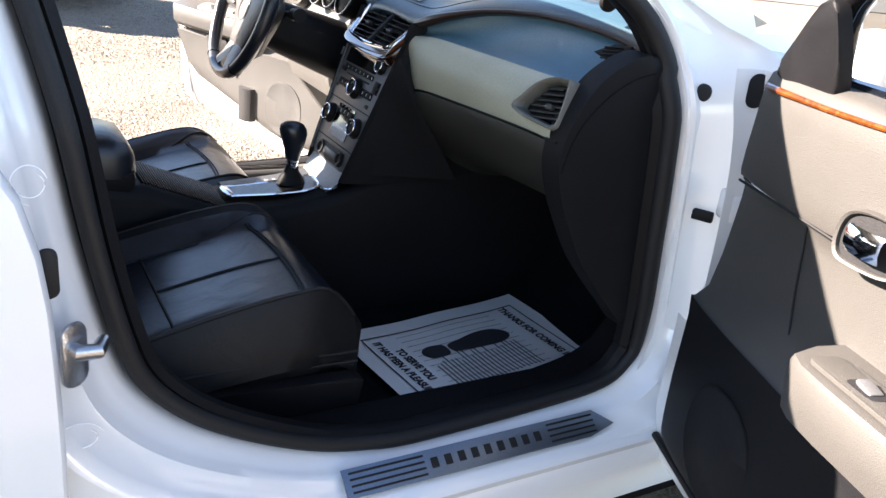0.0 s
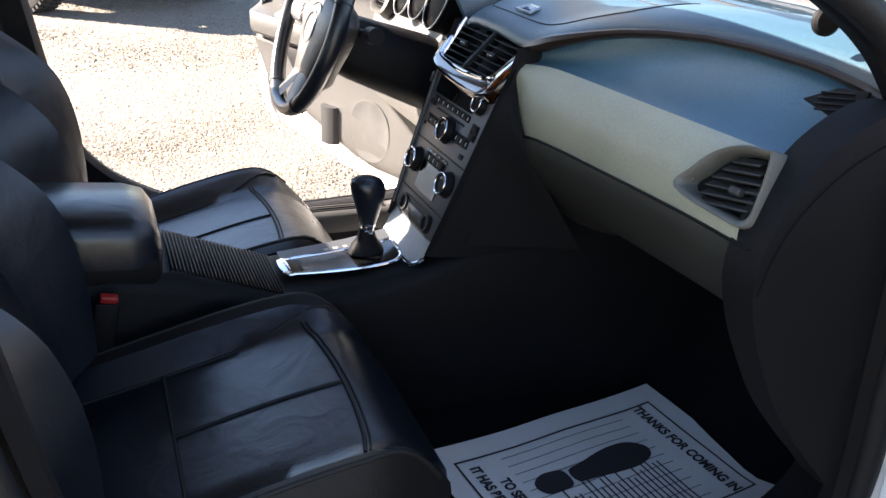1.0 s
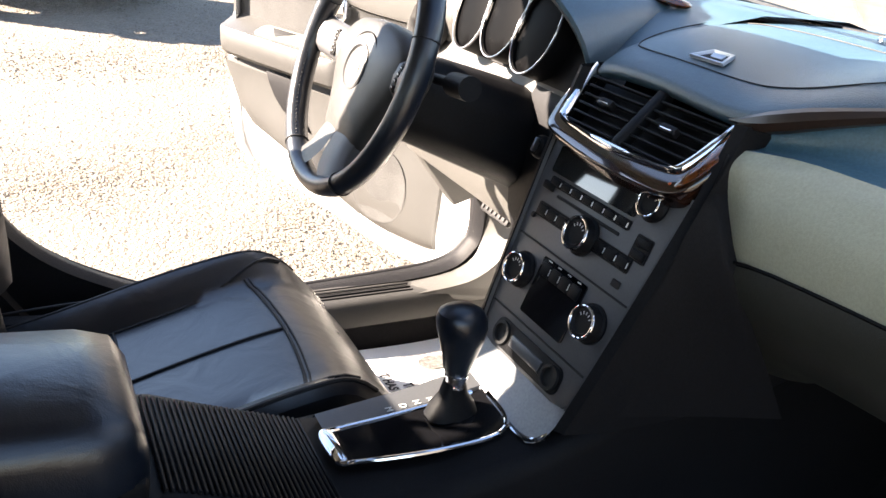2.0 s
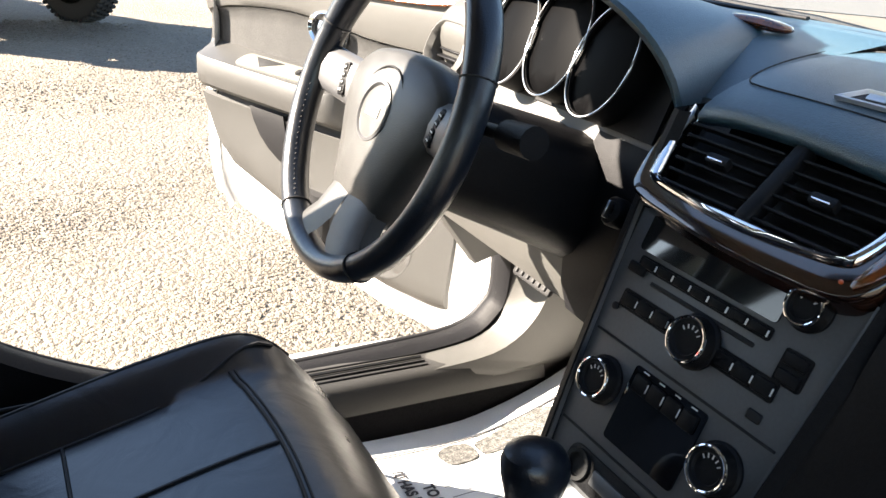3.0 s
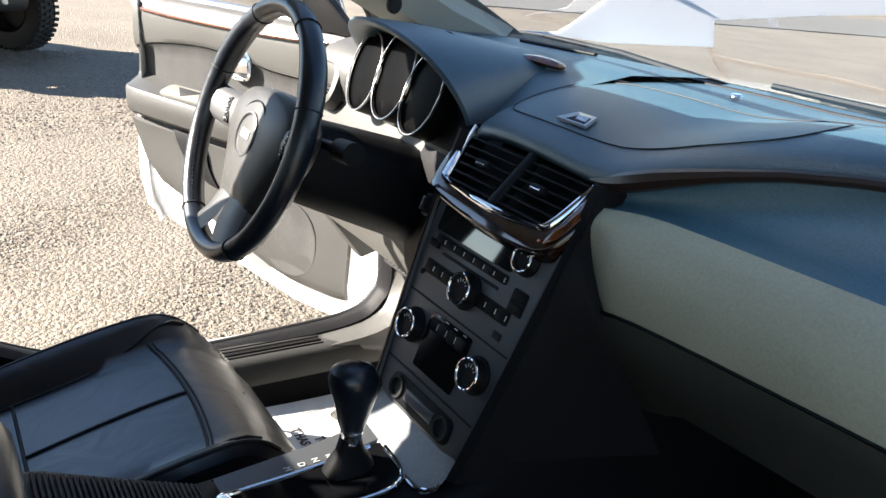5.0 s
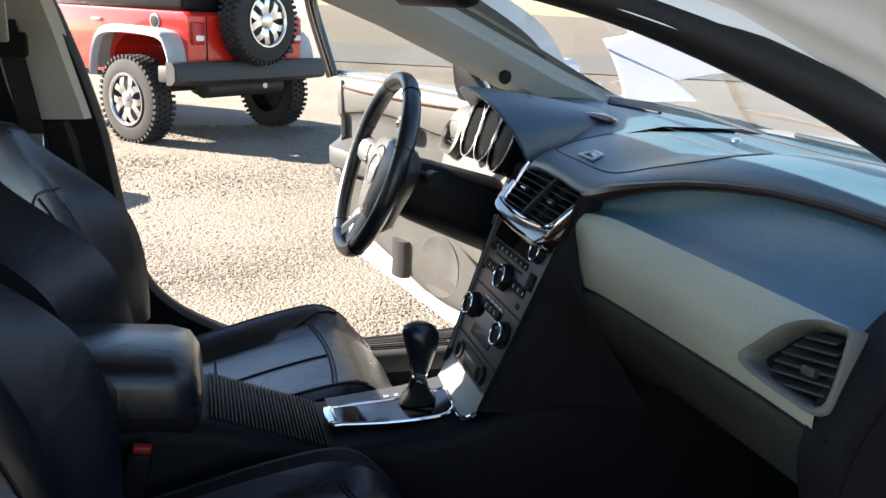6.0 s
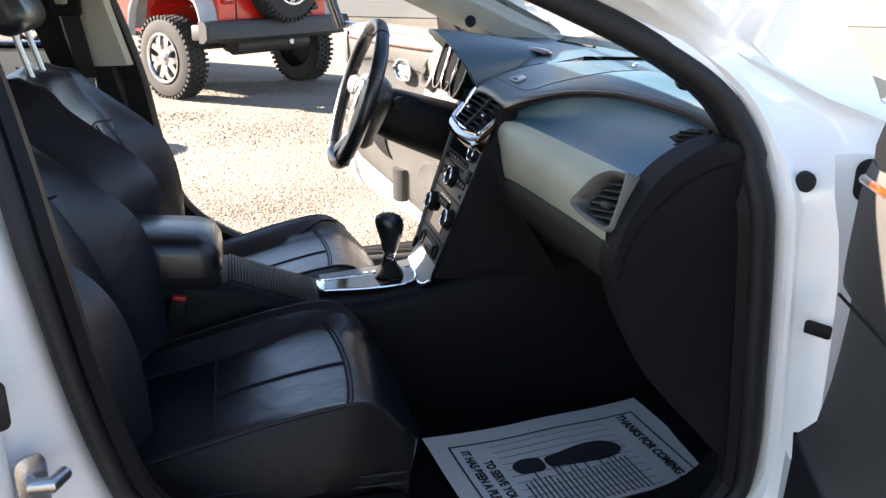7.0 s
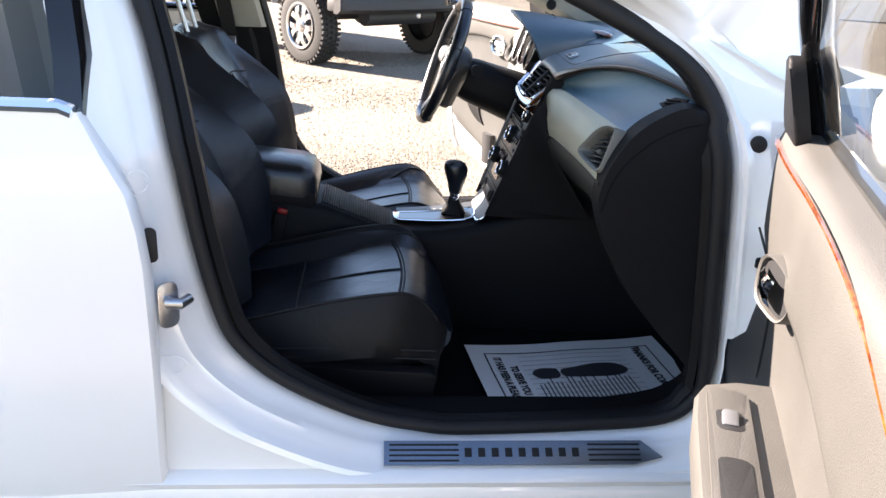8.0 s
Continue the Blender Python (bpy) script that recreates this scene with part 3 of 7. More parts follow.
def floor_pan():
    bm = B()
    prof = [(-1.5, 0.29), (-0.3, 0.285), (0.5, 0.285), (1.13, 0.29), (1.2, 0.33), (1.34, 0.52), (1.38, 0.75), (1.36, 1.0)]
    loft(bm, [[(x, y, z) for y in (-0.74, -0.4, 0, 0.4, 0.74)] for x, z in prof])
    part("floor_carpet", bm, CARPET, car, "black carpet floor and toe board")
    bm = B()
    loft(bm, [[(x, y, 0.17) for y in (-0.85, 0.85)] for x in (-2.6, 2.3)])
    part("underbody", bm, PLASTIC, car)
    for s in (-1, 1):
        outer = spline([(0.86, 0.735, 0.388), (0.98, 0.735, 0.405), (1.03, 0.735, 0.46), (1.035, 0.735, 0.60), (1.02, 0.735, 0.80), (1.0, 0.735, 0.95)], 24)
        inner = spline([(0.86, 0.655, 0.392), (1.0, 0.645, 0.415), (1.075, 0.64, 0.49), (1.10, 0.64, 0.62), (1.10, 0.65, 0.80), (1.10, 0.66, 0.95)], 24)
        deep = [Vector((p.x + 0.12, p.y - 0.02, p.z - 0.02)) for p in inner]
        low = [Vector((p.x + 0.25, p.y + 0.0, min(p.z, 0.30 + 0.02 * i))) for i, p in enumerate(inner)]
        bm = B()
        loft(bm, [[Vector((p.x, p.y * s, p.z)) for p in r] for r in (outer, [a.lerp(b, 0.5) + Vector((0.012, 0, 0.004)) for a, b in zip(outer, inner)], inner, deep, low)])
        # Same panel both sides; the passenger's shade is put in as black.
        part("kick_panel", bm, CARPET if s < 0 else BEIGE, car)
    bm = B()
    rbox(bm, (0.4, 1.3, 0.35), pose(-1.1, 0, 0.45), 0.08, 3)
    rbox(bm, (0.18, 1.3, 0.62), pose(-1.38, 0, 0.78, 0, -15, 0), 0.07, 3)
    part("rear_bench", bm, LEATHER, car)


floor_pan()


def belts():
    """Seat belts hanging on the middle pillars."""
    for s in (-1, 1):
        bm = B()
        loft(bm, [[(-0.12 - 0.10 * (z - 1.1) + dx, (side_y(z) - 0.095) * s - dy * s, z) for dx, dy in ((-0.023, 0), (0.023, 0), (0.023, 0.0015), (-0.023, 0.0015))] for z in (0.45, 0.7, 0.95, 1.1, 1.2)], close_v=True)
        b = part("seat_belt", bm, RUBBER, car, "black seat belt webbing")
        bm = B()
        rbox(bm, (0.075, 0.018, 0.05), pose(-0.128, (side_y(1.14) - 0.10) * s, 1.15), 0.008, 2)
        part("belt_guide", bm, PLASTIC, b)
        bm = B()
        rbox(bm, (0.03, 0.014, 0.17), pose(-0.135, (side_y(1.22) - 0.092) * s, 1.24), 0.006, 2)
        part("belt_slide", bm, HEADLINER, b)
        bm = B()
        rbox(bm, (0.05, 0.004, 0.06), pose(-0.112, (side_y(0.9) - 0.10) * s, 0.93), 0.002, 1)
        part("belt_tongue", bm, STEEL, b)


belts()


def mirror_inside():
    bm = B()
    rbox(bm, (0.045, 0.24, 0.065), pose(0.60, 0.03, 1.295, 0, -12, 12), 0.018, 3)
    m = tagged(part("rear_view_mirror", bm, PLASTIC, car), "black rear-view mirror")
    bm = B()
    tube(bm, [(0.62, 0.02, 1.31), (0.66, 0.01, 1.325), (0.70, 0.0, 1.318)], 0.011, 8)
    part("mirror_stem", bm, PLASTIC, m)


mirror_inside()


def windscreen_patch():
    """A thin white translucent polygon against the inside of the glass."""
    plan = [(1.166, 0.50), (1.125, 0.22), (1.047, -0.06), (0.955, -0.13), (0.90, -0.30), (0.854, -0.474), (0.80, -0.43), (0.762, -0.353), (0.796, -0.247), (0.815, -0.15), (0.872, -0.07), (0.94, 0.035), (1.06, 0.23), (1.13, 0.35)]
    pts = [(x, y, 1.19 - 0.4167 * (x - 0.9) + 0.012) for x, y in plan]
    bm = B()
    up = Vector((0.36, 0, 0.93)) * 0.0015
    lo = [bm.verts.new(Vector(p) - up * 6) for p in pts]
    hi = [bm.verts.new(Vector(p) - up * 7) for p in pts]
    bm.faces.new(lo)
    bm.faces.new(list(reversed(hi)))
    for i in range(len(pts)):
        bm.faces.new((lo[i], lo[(i + 1) % len(pts)], hi[(i + 1) % len(pts)], hi[i]))
    return tagged(part("windscreen_patch", bm, SHEET), "white translucent patch against the windscreen glass", "sheet")


windscreen_patch()
# stamped marks on the door frame: low curled ridges
def stamped_ridge(x, z, k):
    m = axes((x, -0.846, z), (1, 0, 0), (0, 0, 1))
    for a, b, r in ((20, 250, 0.024), (200, 430, 0.013)):
        bm = B()
        tube(bm, [m @ Vector((r * k * math.cos(radians(lerp(a, b, i / 14))) + 0.008 * i / 14, r * math.sin(radians(lerp(a, b, i / 14))), 0.0005)) for i in range(15)], [0.0004] + [0.0009] * 13 + [0.0004], 6)
        part("stamped_ridge", bm, PAINT, car)


stamped_ridge(-0.014, 0.905, 0.9)
stamped_ridge(0.02, 0.567, 1.3)
bm = B()
prism(bm, rounded(0.022, 0.062, 0.010), 0.004, axes((0.0, -0.846, 0.80), (1, 0, 0), (0, 0, 1)), 0.0015)
part("oval_plug", bm, RUBBER, car, "oval black rubber plug")

# ---- seats ----
def front_seat(cy, label, dx=0.0, dz=0.0, drop=0.0, ext=0.0, edge=6):
    root = tagged(empty("front_seat", (0.2, cy, 0.29)), label, "car seat", "front seats")
    HW = 0.255

    def top(u, w):
        """Cushion height: u 0 at the back to 1 at the front edge, w across from -1 to 1."""
        z = lerp(0.495 - 0.9 * drop, 0.602 - dz - drop, smooth01(u * 1.12))
        a = abs(w)
        z -= 0.007 * math.exp(-((a - 0.585 - 0.18 * smooth01((u - 0.55) / 0.45)) / 0.03) ** 2)
        z += 0.044 * smooth01((a - 0.56) / 0.24) * (0.45 + 0.55 * math.sin(math.pi * (0.2 + 0.7 * (1 - u)))) - 0.13 * smooth01((a - 0.70) / 0.40) ** 1.5
        z -= 0.012 * (1 - a * a) * (1 - u)
        z -= 0.095 * max(0, (u - 0.80 + ext) / (0.20 + ext)) ** 2.2
        return z

    def pt(u, w, lift=0.0):
        hw = HW * (1 - 0.10 * smooth01((u - 0.75) / 0.25) * 1.0)
        x = dx + lerp(-0.06, 0.545 + ext, u) - 0.04 * max(0, abs(w) - 0.5) * smooth01((u - 0.6) / 0.4) * 2
        a = abs(w)
        wy = math.copysign(a if a < 0.78 else 0.78 + (a - 0.78) * 0.5, w) * 1.08
        return Vector((x, cy + wy * hw, top(u, w) + lift))

    nu, nw = 30, 28
    rows = []
    for i in range(nu + 1):
        u = i / nu
        row = [pt(u, lerp(-1, 1, j / nw)) for j in range(nw + 1)]
        low = 0.43 - 0.5 * drop
        row = [Vector((row[0].x, row[0].y + 0.02, low)), Vector((row[0].x, row[0].y - 0.004, (row[0].z + low) / 2))] + row + [Vector((row[-1].x, row[-1].y + 0.004, (row[-1].z + low) / 2)), Vector((row[-1].x, row[-1].y - 0.02, low))]
        rows.append(row)
    front = [Vector((p.x - 0.004, p.y, lerp(p.z, 0.43 - 0.5 * drop, 0.6))) for p in rows[-1]]
    front2 = [Vector((p.x - 0.03, p.y, 0.425)) for p in rows[-1]]
    skin = rows + [front, front2]
    bm = B()
    loft(bm, [r[edge:-edge] for r in skin])
    cushion = part("cushion", bm, LEATHER, root)
    for sg, cols in ((-1, slice(0, edge + 1)), (1, slice(-edge - 1, None))):
        bm = B()
        loft(bm, [r[cols] for r in skin])
        cs_side = part("cushion_side", bm, SHADEHIDE, root, "black leather cushion side, dulled to stand for its shade")
        for z in (0.475, 0.455):
            bm = B()
            tube(bm, [(dx + lerp(-0.02, 0.50, k / 12), cy + sg * (HW * 0.965 - 0.012 * (k / 12) ** 3), z + 0.012 * math.sin(k / 12 * 3)) for k in range(13)], 0.0022, 6)
            part("side_seam", bm, THREAD, cs_side)
    # piping seams: two along the bolsters, a curved one and a short centre one
    def seam(points, r=0.0028):
        bm = B()
        tube(bm, [pt(u * 0.605 / (0.605 + ext), w, 0.001) for u, w in points], r, 6)
        part("seam", bm, THREAD, cushion)

    for sg in (-1, 1):
        seam([(i / 24, sg * (0.57 + 0.20 * smooth01((i / 24 - 0.55) / 0.45))) for i in range(23)])
    seam([(0.745 + 0.065 * math.cos(w * 1.5), w) for w in [lerp(-0.62, 0.62, k / 20) for k in range(21)]])
    seam([(0.757 + 0.065 * math.cos(w * 1.5), w) for w in [lerp(-0.62, 0.62, k / 20) for k in range(21)]], 0.0018)
    seam([(lerp(0.42, 0.805, k / 10), 0.0) for k in range(11)])
    seam([(0.42, w) for w in [lerp(-0.57, 0.57, k / 12) for k in range(13)]])
    for sg in (-1, 1):
        seam([(lerp(0.1, 0.97, k / 24), sg * 0.80) for k in range(25)], 0.0035)
    # backrest
    lean = Vector((-0.40, 0, 0.917)).normalized()
    fwd = Vector((0.917, 0, 0.40)).normalized()
    base = Vector((0.075, cy, 0.55))

    def back(u, w, lift=0.0):
        hw = HW * table([(0, 0.92), (0.3, 1.0), (0.6, 1.0), (0.8, 0.97), (0.92, 0.90), (1.0, 0.76)], u)[0]
        a = abs(w)
        d = 0.025 * math.sin(math.pi * min(1, u * 1.2)) + (0.05 + 0.04 * math.sin(math.pi * min(1, u * 1.15))) * smooth01((a - 0.50) / 0.25) * (1 - 0.75 * smooth01((u - 0.4) / 0.6)) - 0.10 * smooth01((a - 0.70) / 0.30) ** 1.6
        d -= 0.05 * smooth01((u - 0.9) / 0.1)
        return base + lean * (0.545 * u - 0.02 * a * u) + fwd * (d + lift) + Vector((0, w * hw, 0))

    bm = B()
    rows = []
    for i in range(27):
        u = i / 26
        f = [back(u, lerp(-1, 1, j / 24)) for j in range(25)]
        ring = f + [Vector((base + lean * 0.545 * u) - fwd * (0.105 - 0.03 * u)) + Vector((0, lerp(1, -1, j / 8) * HW * table([(0, 0.78), (0.6, 0.83), (0.8, 0.80), (0.92, 0.74), (1, 0.62)], u)[0], 0)) for j in range(9)]
        rows.append(ring)
    loft(bm, rows, close_v=True, cap=True)
    br = part("backrest", bm, LEATHER, root)
    for sg in (-1, 1):
        bm = B()
        tube(bm, [back(u / 20, sg * (0.56 - 0.06 * math.sin(u / 20 * 3)), 0.0) for u in range(1, 20)], 0.0013, 6)
        part("seam", bm, THREAD, br)
    bm = B()
    tube(bm, [back(0.62 + 0.05 * math.cos(w * 2), w, 0.001) for w in [lerp(-0.56, 0.56, k / 16) for k in range(17)]], 0.0026, 6)
    part("seam", bm, THREAD, br)
    bm = B()
    tube(bm, [back(lerp(0.08, 0.66, k / 10), 0.0, 0.001) for k in range(11)], 0.0026, 6)
    part("seam", bm, THREAD, br)
    # headrest on two posts
    hc = base + lean * 0.695 - fwd * 0.005
    hm = axes(hc, (0, 1, 0), lean)
    bm = B()
    rbox(bm, (0.25, 0.17, 0.085), hm, 0.038, 4)
    part("headrest", bm, LEATHER, root)
    for sg in (-1, 1):
        bm = B()
        tube(bm, [base + lean * 0.50 - fwd * 0.04 + Vector((0, 0.06 * sg, 0)), hc - lean * 0.05 + Vector((0, 0.06 * sg, 0)) - fwd * 0.01], 0.007, 8)
        part("headrest_post", bm, STEEL, root)
    # plastic base with the side valance
    for sg in (-1, 1):
        bm = B()
        prof = [(-0.10, 0.50), (0.0, 0.475), (0.2, 0.455), (0.40, 0.445), (0.50, 0.44), (0.515, 0.43), (0.50, 0.335), (0.44, 0.32), (0.0, 0.33), (-0.09, 0.38)]
        prism(bm, prof, 0.03, axes((0, cy + sg * 0.235 + (0.03 if sg > 0 else 0), 0), (1, 0, 0), (0, 0, 1)), 0.006)
        va = part("side_valance", bm, PLASTIC, root)
        yk = cy + sg * 0.268
        bm = B()
        rbox(bm, (0.07, 0.016, 0.018), pose(0.25, yk, 0.405), 0.006, 2)
        part("seat_switch", bm, PLASTIC, va)
        bm = B()
        rbox(bm, (0.02, 0.016, 0.05), pose(0.15, yk, 0.41), 0.006, 2)
        part("seat_switch", bm, PLASTIC, va)
        bm = B()
        rbox(bm, (0.48, 0.035, 0.05), pose(0.20, cy + sg * 0.18, 0.313), 0.006, 1)
        part("seat_rail", bm, STEEL, root)
    bm = B()
    rbox(bm, (0.50, 0.44, 0.07), pose(0.20, cy, 0.40), 0.02, 2)
    part("seat_pan", bm, PLASTIC, root)
    # buckle at the inner side
    sg = 1 if cy < 0 else -1
    bm = B()
    rbox(bm, (0.035, 0.022, 0.10), pose(0.13, cy + sg * 0.23, 0.575, 0, 12, 0), 0.006, 2)
    bk = part("belt_buckle", bm, PLASTIC, root)
    bm = B()
    rbox(bm, (0.026, 0.016, 0.012), pose(0.143, cy + sg * 0.23, 0.628, 0, 12, 0), 0.003, 2)
    part("release_button", bm, REDPLASTIC, bk, "red buckle button")
    return root


front_seat(-0.375, "black leather front passenger seat with stitched seams", 0.012, 0.03)
front_seat(0.365, "black leather driver seat with stitched seams", 0.060, 0.0, 0.068, 0.03, 4)

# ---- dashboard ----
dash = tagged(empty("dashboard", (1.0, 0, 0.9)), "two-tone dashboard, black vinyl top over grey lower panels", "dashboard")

SO, SU = Vector((0.674, 0, 0.613)), Vector((0.339, 0, 0.941))
SN = Vector((-0.941, 0, 0.339))
BROW = [(-0.74, 0.985, 1.02), (-0.70, 0.982, 1.035), (-0.655, 0.97, 1.050), (-0.58, 0.95, 1.062), (-0.45, 0.915, 1.066), (-0.32, 0.872, 1.050), (-0.22, 0.838, 1.022), (-0.15, 0.822, 0.998), (-0.10, 0.822, 0.990), (0.0, 0.826, 0.994), (0.10, 0.828, 0.992), (0.135, 0.83, 0.985)]
CREASE = [(-0.74, 0.835, 0.985), (-0.6, 0.832, 0.982), (-0.4, 0.828, 0.978), (-0.25, 0.824, 0.975), (-0.2, 0.822, 0.972), (-0.128, 0.806, 0.962)]
SEAM = [(-0.74, 0.785, 0.893), (-0.6, 0.790, 0.888), (-0.4, 0.797, 0.875), (-0.27, 0.80, 0.866), (-0.2, 0.802, 0.858), (-0.16, 0.806, 0.845), (-0.128, 0.81, 0.82)]


def screen_base(y):
    return 1.24 + 0.10 * (1 - (y / 0.7) ** 2)


def top_z(x, y):
    """Height of the dash top."""
    bx, bz = table(BROW, y)
    t = (x - bx) / (screen_base(y) - bx)
    return lerp(bz, 1.047, t) + 0.034 * math.sin(math.pi * min(1, t) ** 0.62) * (1.15 - 4.0 * max(0, bz - 1.03))


VENT_M = axes((0.787, -0.668, 0.940), (0.15, -1, 0.03), (0.36, 0, 1)) @ pose(-0.004, 0.008, 0.0) @ Matrix.Diagonal((0.88, 0.84, 0.82, 1))
VENT_OUTLINE = [(-0.066, -0.030), (-0.05, 0.004), (-0.025, 0.034), (0.01, 0.052), (0.045, 0.055), (0.058, 0.05), (0.064, -0.022), (0.058, -0.044), (0.03, -0.047)]


def vent_inside(p):
    """Whether a point in the vent's own axes lies well within its outline."""
    inside = False
    pts = [(x * 0.95, y * 0.95) for x, y in VENT_OUTLINE]
    for (x0, y0), (x1, y1) in zip(pts, pts[1:] + pts[:1]):
        if (y0 > p.y) != (y1 > p.y) and p.x < (x1 - x0) * (p.y - y0) / (y1 - y0) + x0:
            inside = not inside
    return inside and abs(p.z) < 0.06


def passenger_dash():
    ys = [0.135, 0.12, 0.09, 0.06, 0.03, 0, -0.03, -0.06, -0.09, -0.11, -0.128, -0.14, -0.16, -0.18, -0.2, -0.23, -0.27, -0.32, -0.38, -0.45, -0.52, -0.58] + [-0.588 - 0.0071 * k for k in range(21)]
    top, scoop, lower, glove = [], [], [], []
    for y in ys:
        bx, bz = table(BROW, y)
        cx, cz = table(CREASE, y)
        sx, sz = table(SEAM, y)
        wx = screen_base(y)
        xs = [lerp(wx, bx, k / 14) for k in range(14)] + [lerp(wx, bx, 0.96), lerp(wx, bx, 0.985)]
        top.append([(x, y, top_z(x, y)) for x in xs] + [(bx, y, bz), (bx + 0.002, y, bz - 0.006), (bx + 0.012, y, bz - 0.012)])
        if y > -0.127:
            continue
        p0, p1 = Vector((bx + 0.012, y, bz - 0.012)), Vector((cx, y, cz))
        mid = (p0 + p1) / 2 + Vector((0.016, 0, -0.014)) * min(1, (p0 - p1).length / 0.06)
        scoop.append([p0, p0 * 0.6 + mid * 0.4 + Vector((0.003, 0, -0.002)), mid, mid * 0.45 + p1 * 0.55 + Vector((0.0, 0, -0.001)), p1])
        q = Vector((sx, y, sz))
        if y < -0.715:
            continue
        tuck = Vector((0.014 * smooth01((y + 0.20) / 0.06), 0, 0))
        lower.append(spline([p1, p1 * 0.8 + q * 0.2 + Vector((-0.012, 0, 0.006)), p1 * 0.5 + q * 0.5 + Vector((-0.018, 0, 0.004)) + tuck, p1 * 0.2 + q * 0.8 + Vector((-0.010, 0, 0.001)) + tuck, q + tuck], 17))
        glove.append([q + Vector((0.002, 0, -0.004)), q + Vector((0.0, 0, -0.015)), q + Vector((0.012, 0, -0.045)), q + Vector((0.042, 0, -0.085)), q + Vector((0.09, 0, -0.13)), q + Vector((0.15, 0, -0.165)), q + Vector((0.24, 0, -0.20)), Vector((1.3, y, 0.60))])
    for nm, rows, mat, lab in (("top_pad", top, TOPPAD_SKY, "black vinyl dash top"), ("scooped_pad", scoop, PAD_SKY, "smooth concave pad above the glovebox"), ("lower_panel", lower, OLIVE_LIT, "grey padded dash panel"), ("glovebox", glove, GLOVE_SHADE, "glovebox door curving under the dash")):
        bm = B()
        loft(bm, rows)
        if nm == "lower_panel":
            back = VENT_M.inverted()
            cut = [f for f in bm.faces if vent_inside(back @ f.calc_center_median())]
            bmesh.ops.delete(bm, geom=cut, context="FACES")
        part(nm, bm, mat, dash, lab, 60)
    bm = B()
    tube(bm, [(x - 0.0005, y, z) for y, x, z in [(y, *table(SEAM, y)) for y in ys if y < -0.127]], 0.0018, 6)
    part("panel_seam", bm, PLASTIC, dash)
    # flank from the stack on to the padded panel, black to hold its shade
    bm = B()
    rows = []
    for z, yb, xb in ((0.960, -0.130, 0.802), (0.945, -0.134, 0.796), (0.93, -0.140, 0.791), (0.915, -0.148, 0.788), (0.90, -0.156, 0.787), (0.885, -0.163, 0.788), (0.87, -0.169, 0.790), (0.855, -0.175, 0.794), (0.84, -0.180, 0.800), (0.82, -0.185, 0.808), (0.78, -0.190, 0.826), (0.72, -0.195, 0.866), (0.64, -0.195, 0.92)):
        b = (z - SO.z) / 0.941
        w = table([(0, 0.098), (0.12, 0.112), (0.25, 0.124), (0.315, 0.129), (0.4, 0.131)], b)[0]
        p = SO + SU * b + Vector((0.004 - 0.010 * smooth01((z - 0.82) / 0.06), -(w + 0.017), 0))
        q = Vector((xb, yb, z))
        hollow = smooth01((0.84 - z) / 0.10)
        rows.append(spline([p, p.lerp(q, 0.35) + Vector((0.016 * hollow, 0.0, 0)), p.lerp(q, 0.75) + Vector((0.010 * hollow, 0.0, 0)), q, q + Vector((0.012, -0.004, 0))], 14))
    loft(bm, rows)
    part("stack_flank", bm, DULLBLACK, dash, "flank between stack and padded panel, its shade put into black", 60)
    # brow edge line
    bm = B()
    tube(bm, [(x - 0.001, y, z - 0.004) for y, x, z in [(y, *table(BROW, y)) for y in ys[9:-2]]], [0.001 + smooth01((-0.10 - y) / 0.06) * (0.005 + 0.006 * math.exp(-((y + 0.18) / 0.07) ** 2)) for y in ys[9:-2]], 8)
    part("brow_moulding", bm, BROWN, dash, "gloss dark moulding under the dash brow")
    # end cap
    bm = B()
    prof = [(0.80, 0.80), (0.783, 0.86), (0.79, 0.91), (0.81, 0.955), (0.845, 1.0), (0.89, 1.03), (0.93, 1.043), (0.966, 1.036), (0.985, 0.99), (1.0, 0.9), (1.025, 0.65), (1.02, 0.52), (0.97, 0.56), (0.88, 0.66), (0.83, 0.74)]
    prof = [(p.x, p.y) for p in spline([(x, z, 0) for x, z in prof], 60, closed=True)]
    prism(bm, prof, 0.05, axes((0, -0.70, 0), (1, 0, 0), (0, 0, 1)), 0.010, 3)
    ep = part("dash_end_panel", bm, DULLBLACK, dash, "black dash end panel by the door")
    bm = B()
    tube(bm, spline([(0.79, -0.7505, 0.845), (0.80, -0.7505, 0.888), (0.822, -0.7505, 0.932), (0.866, -0.7505, 0.976), (0.914, -0.7505, 1.003), (0.956, -0.7505, 1.014)], 30), 0.0012, 6)
    part("cover_seam", bm, CARPET, ep)


passenger_dash()


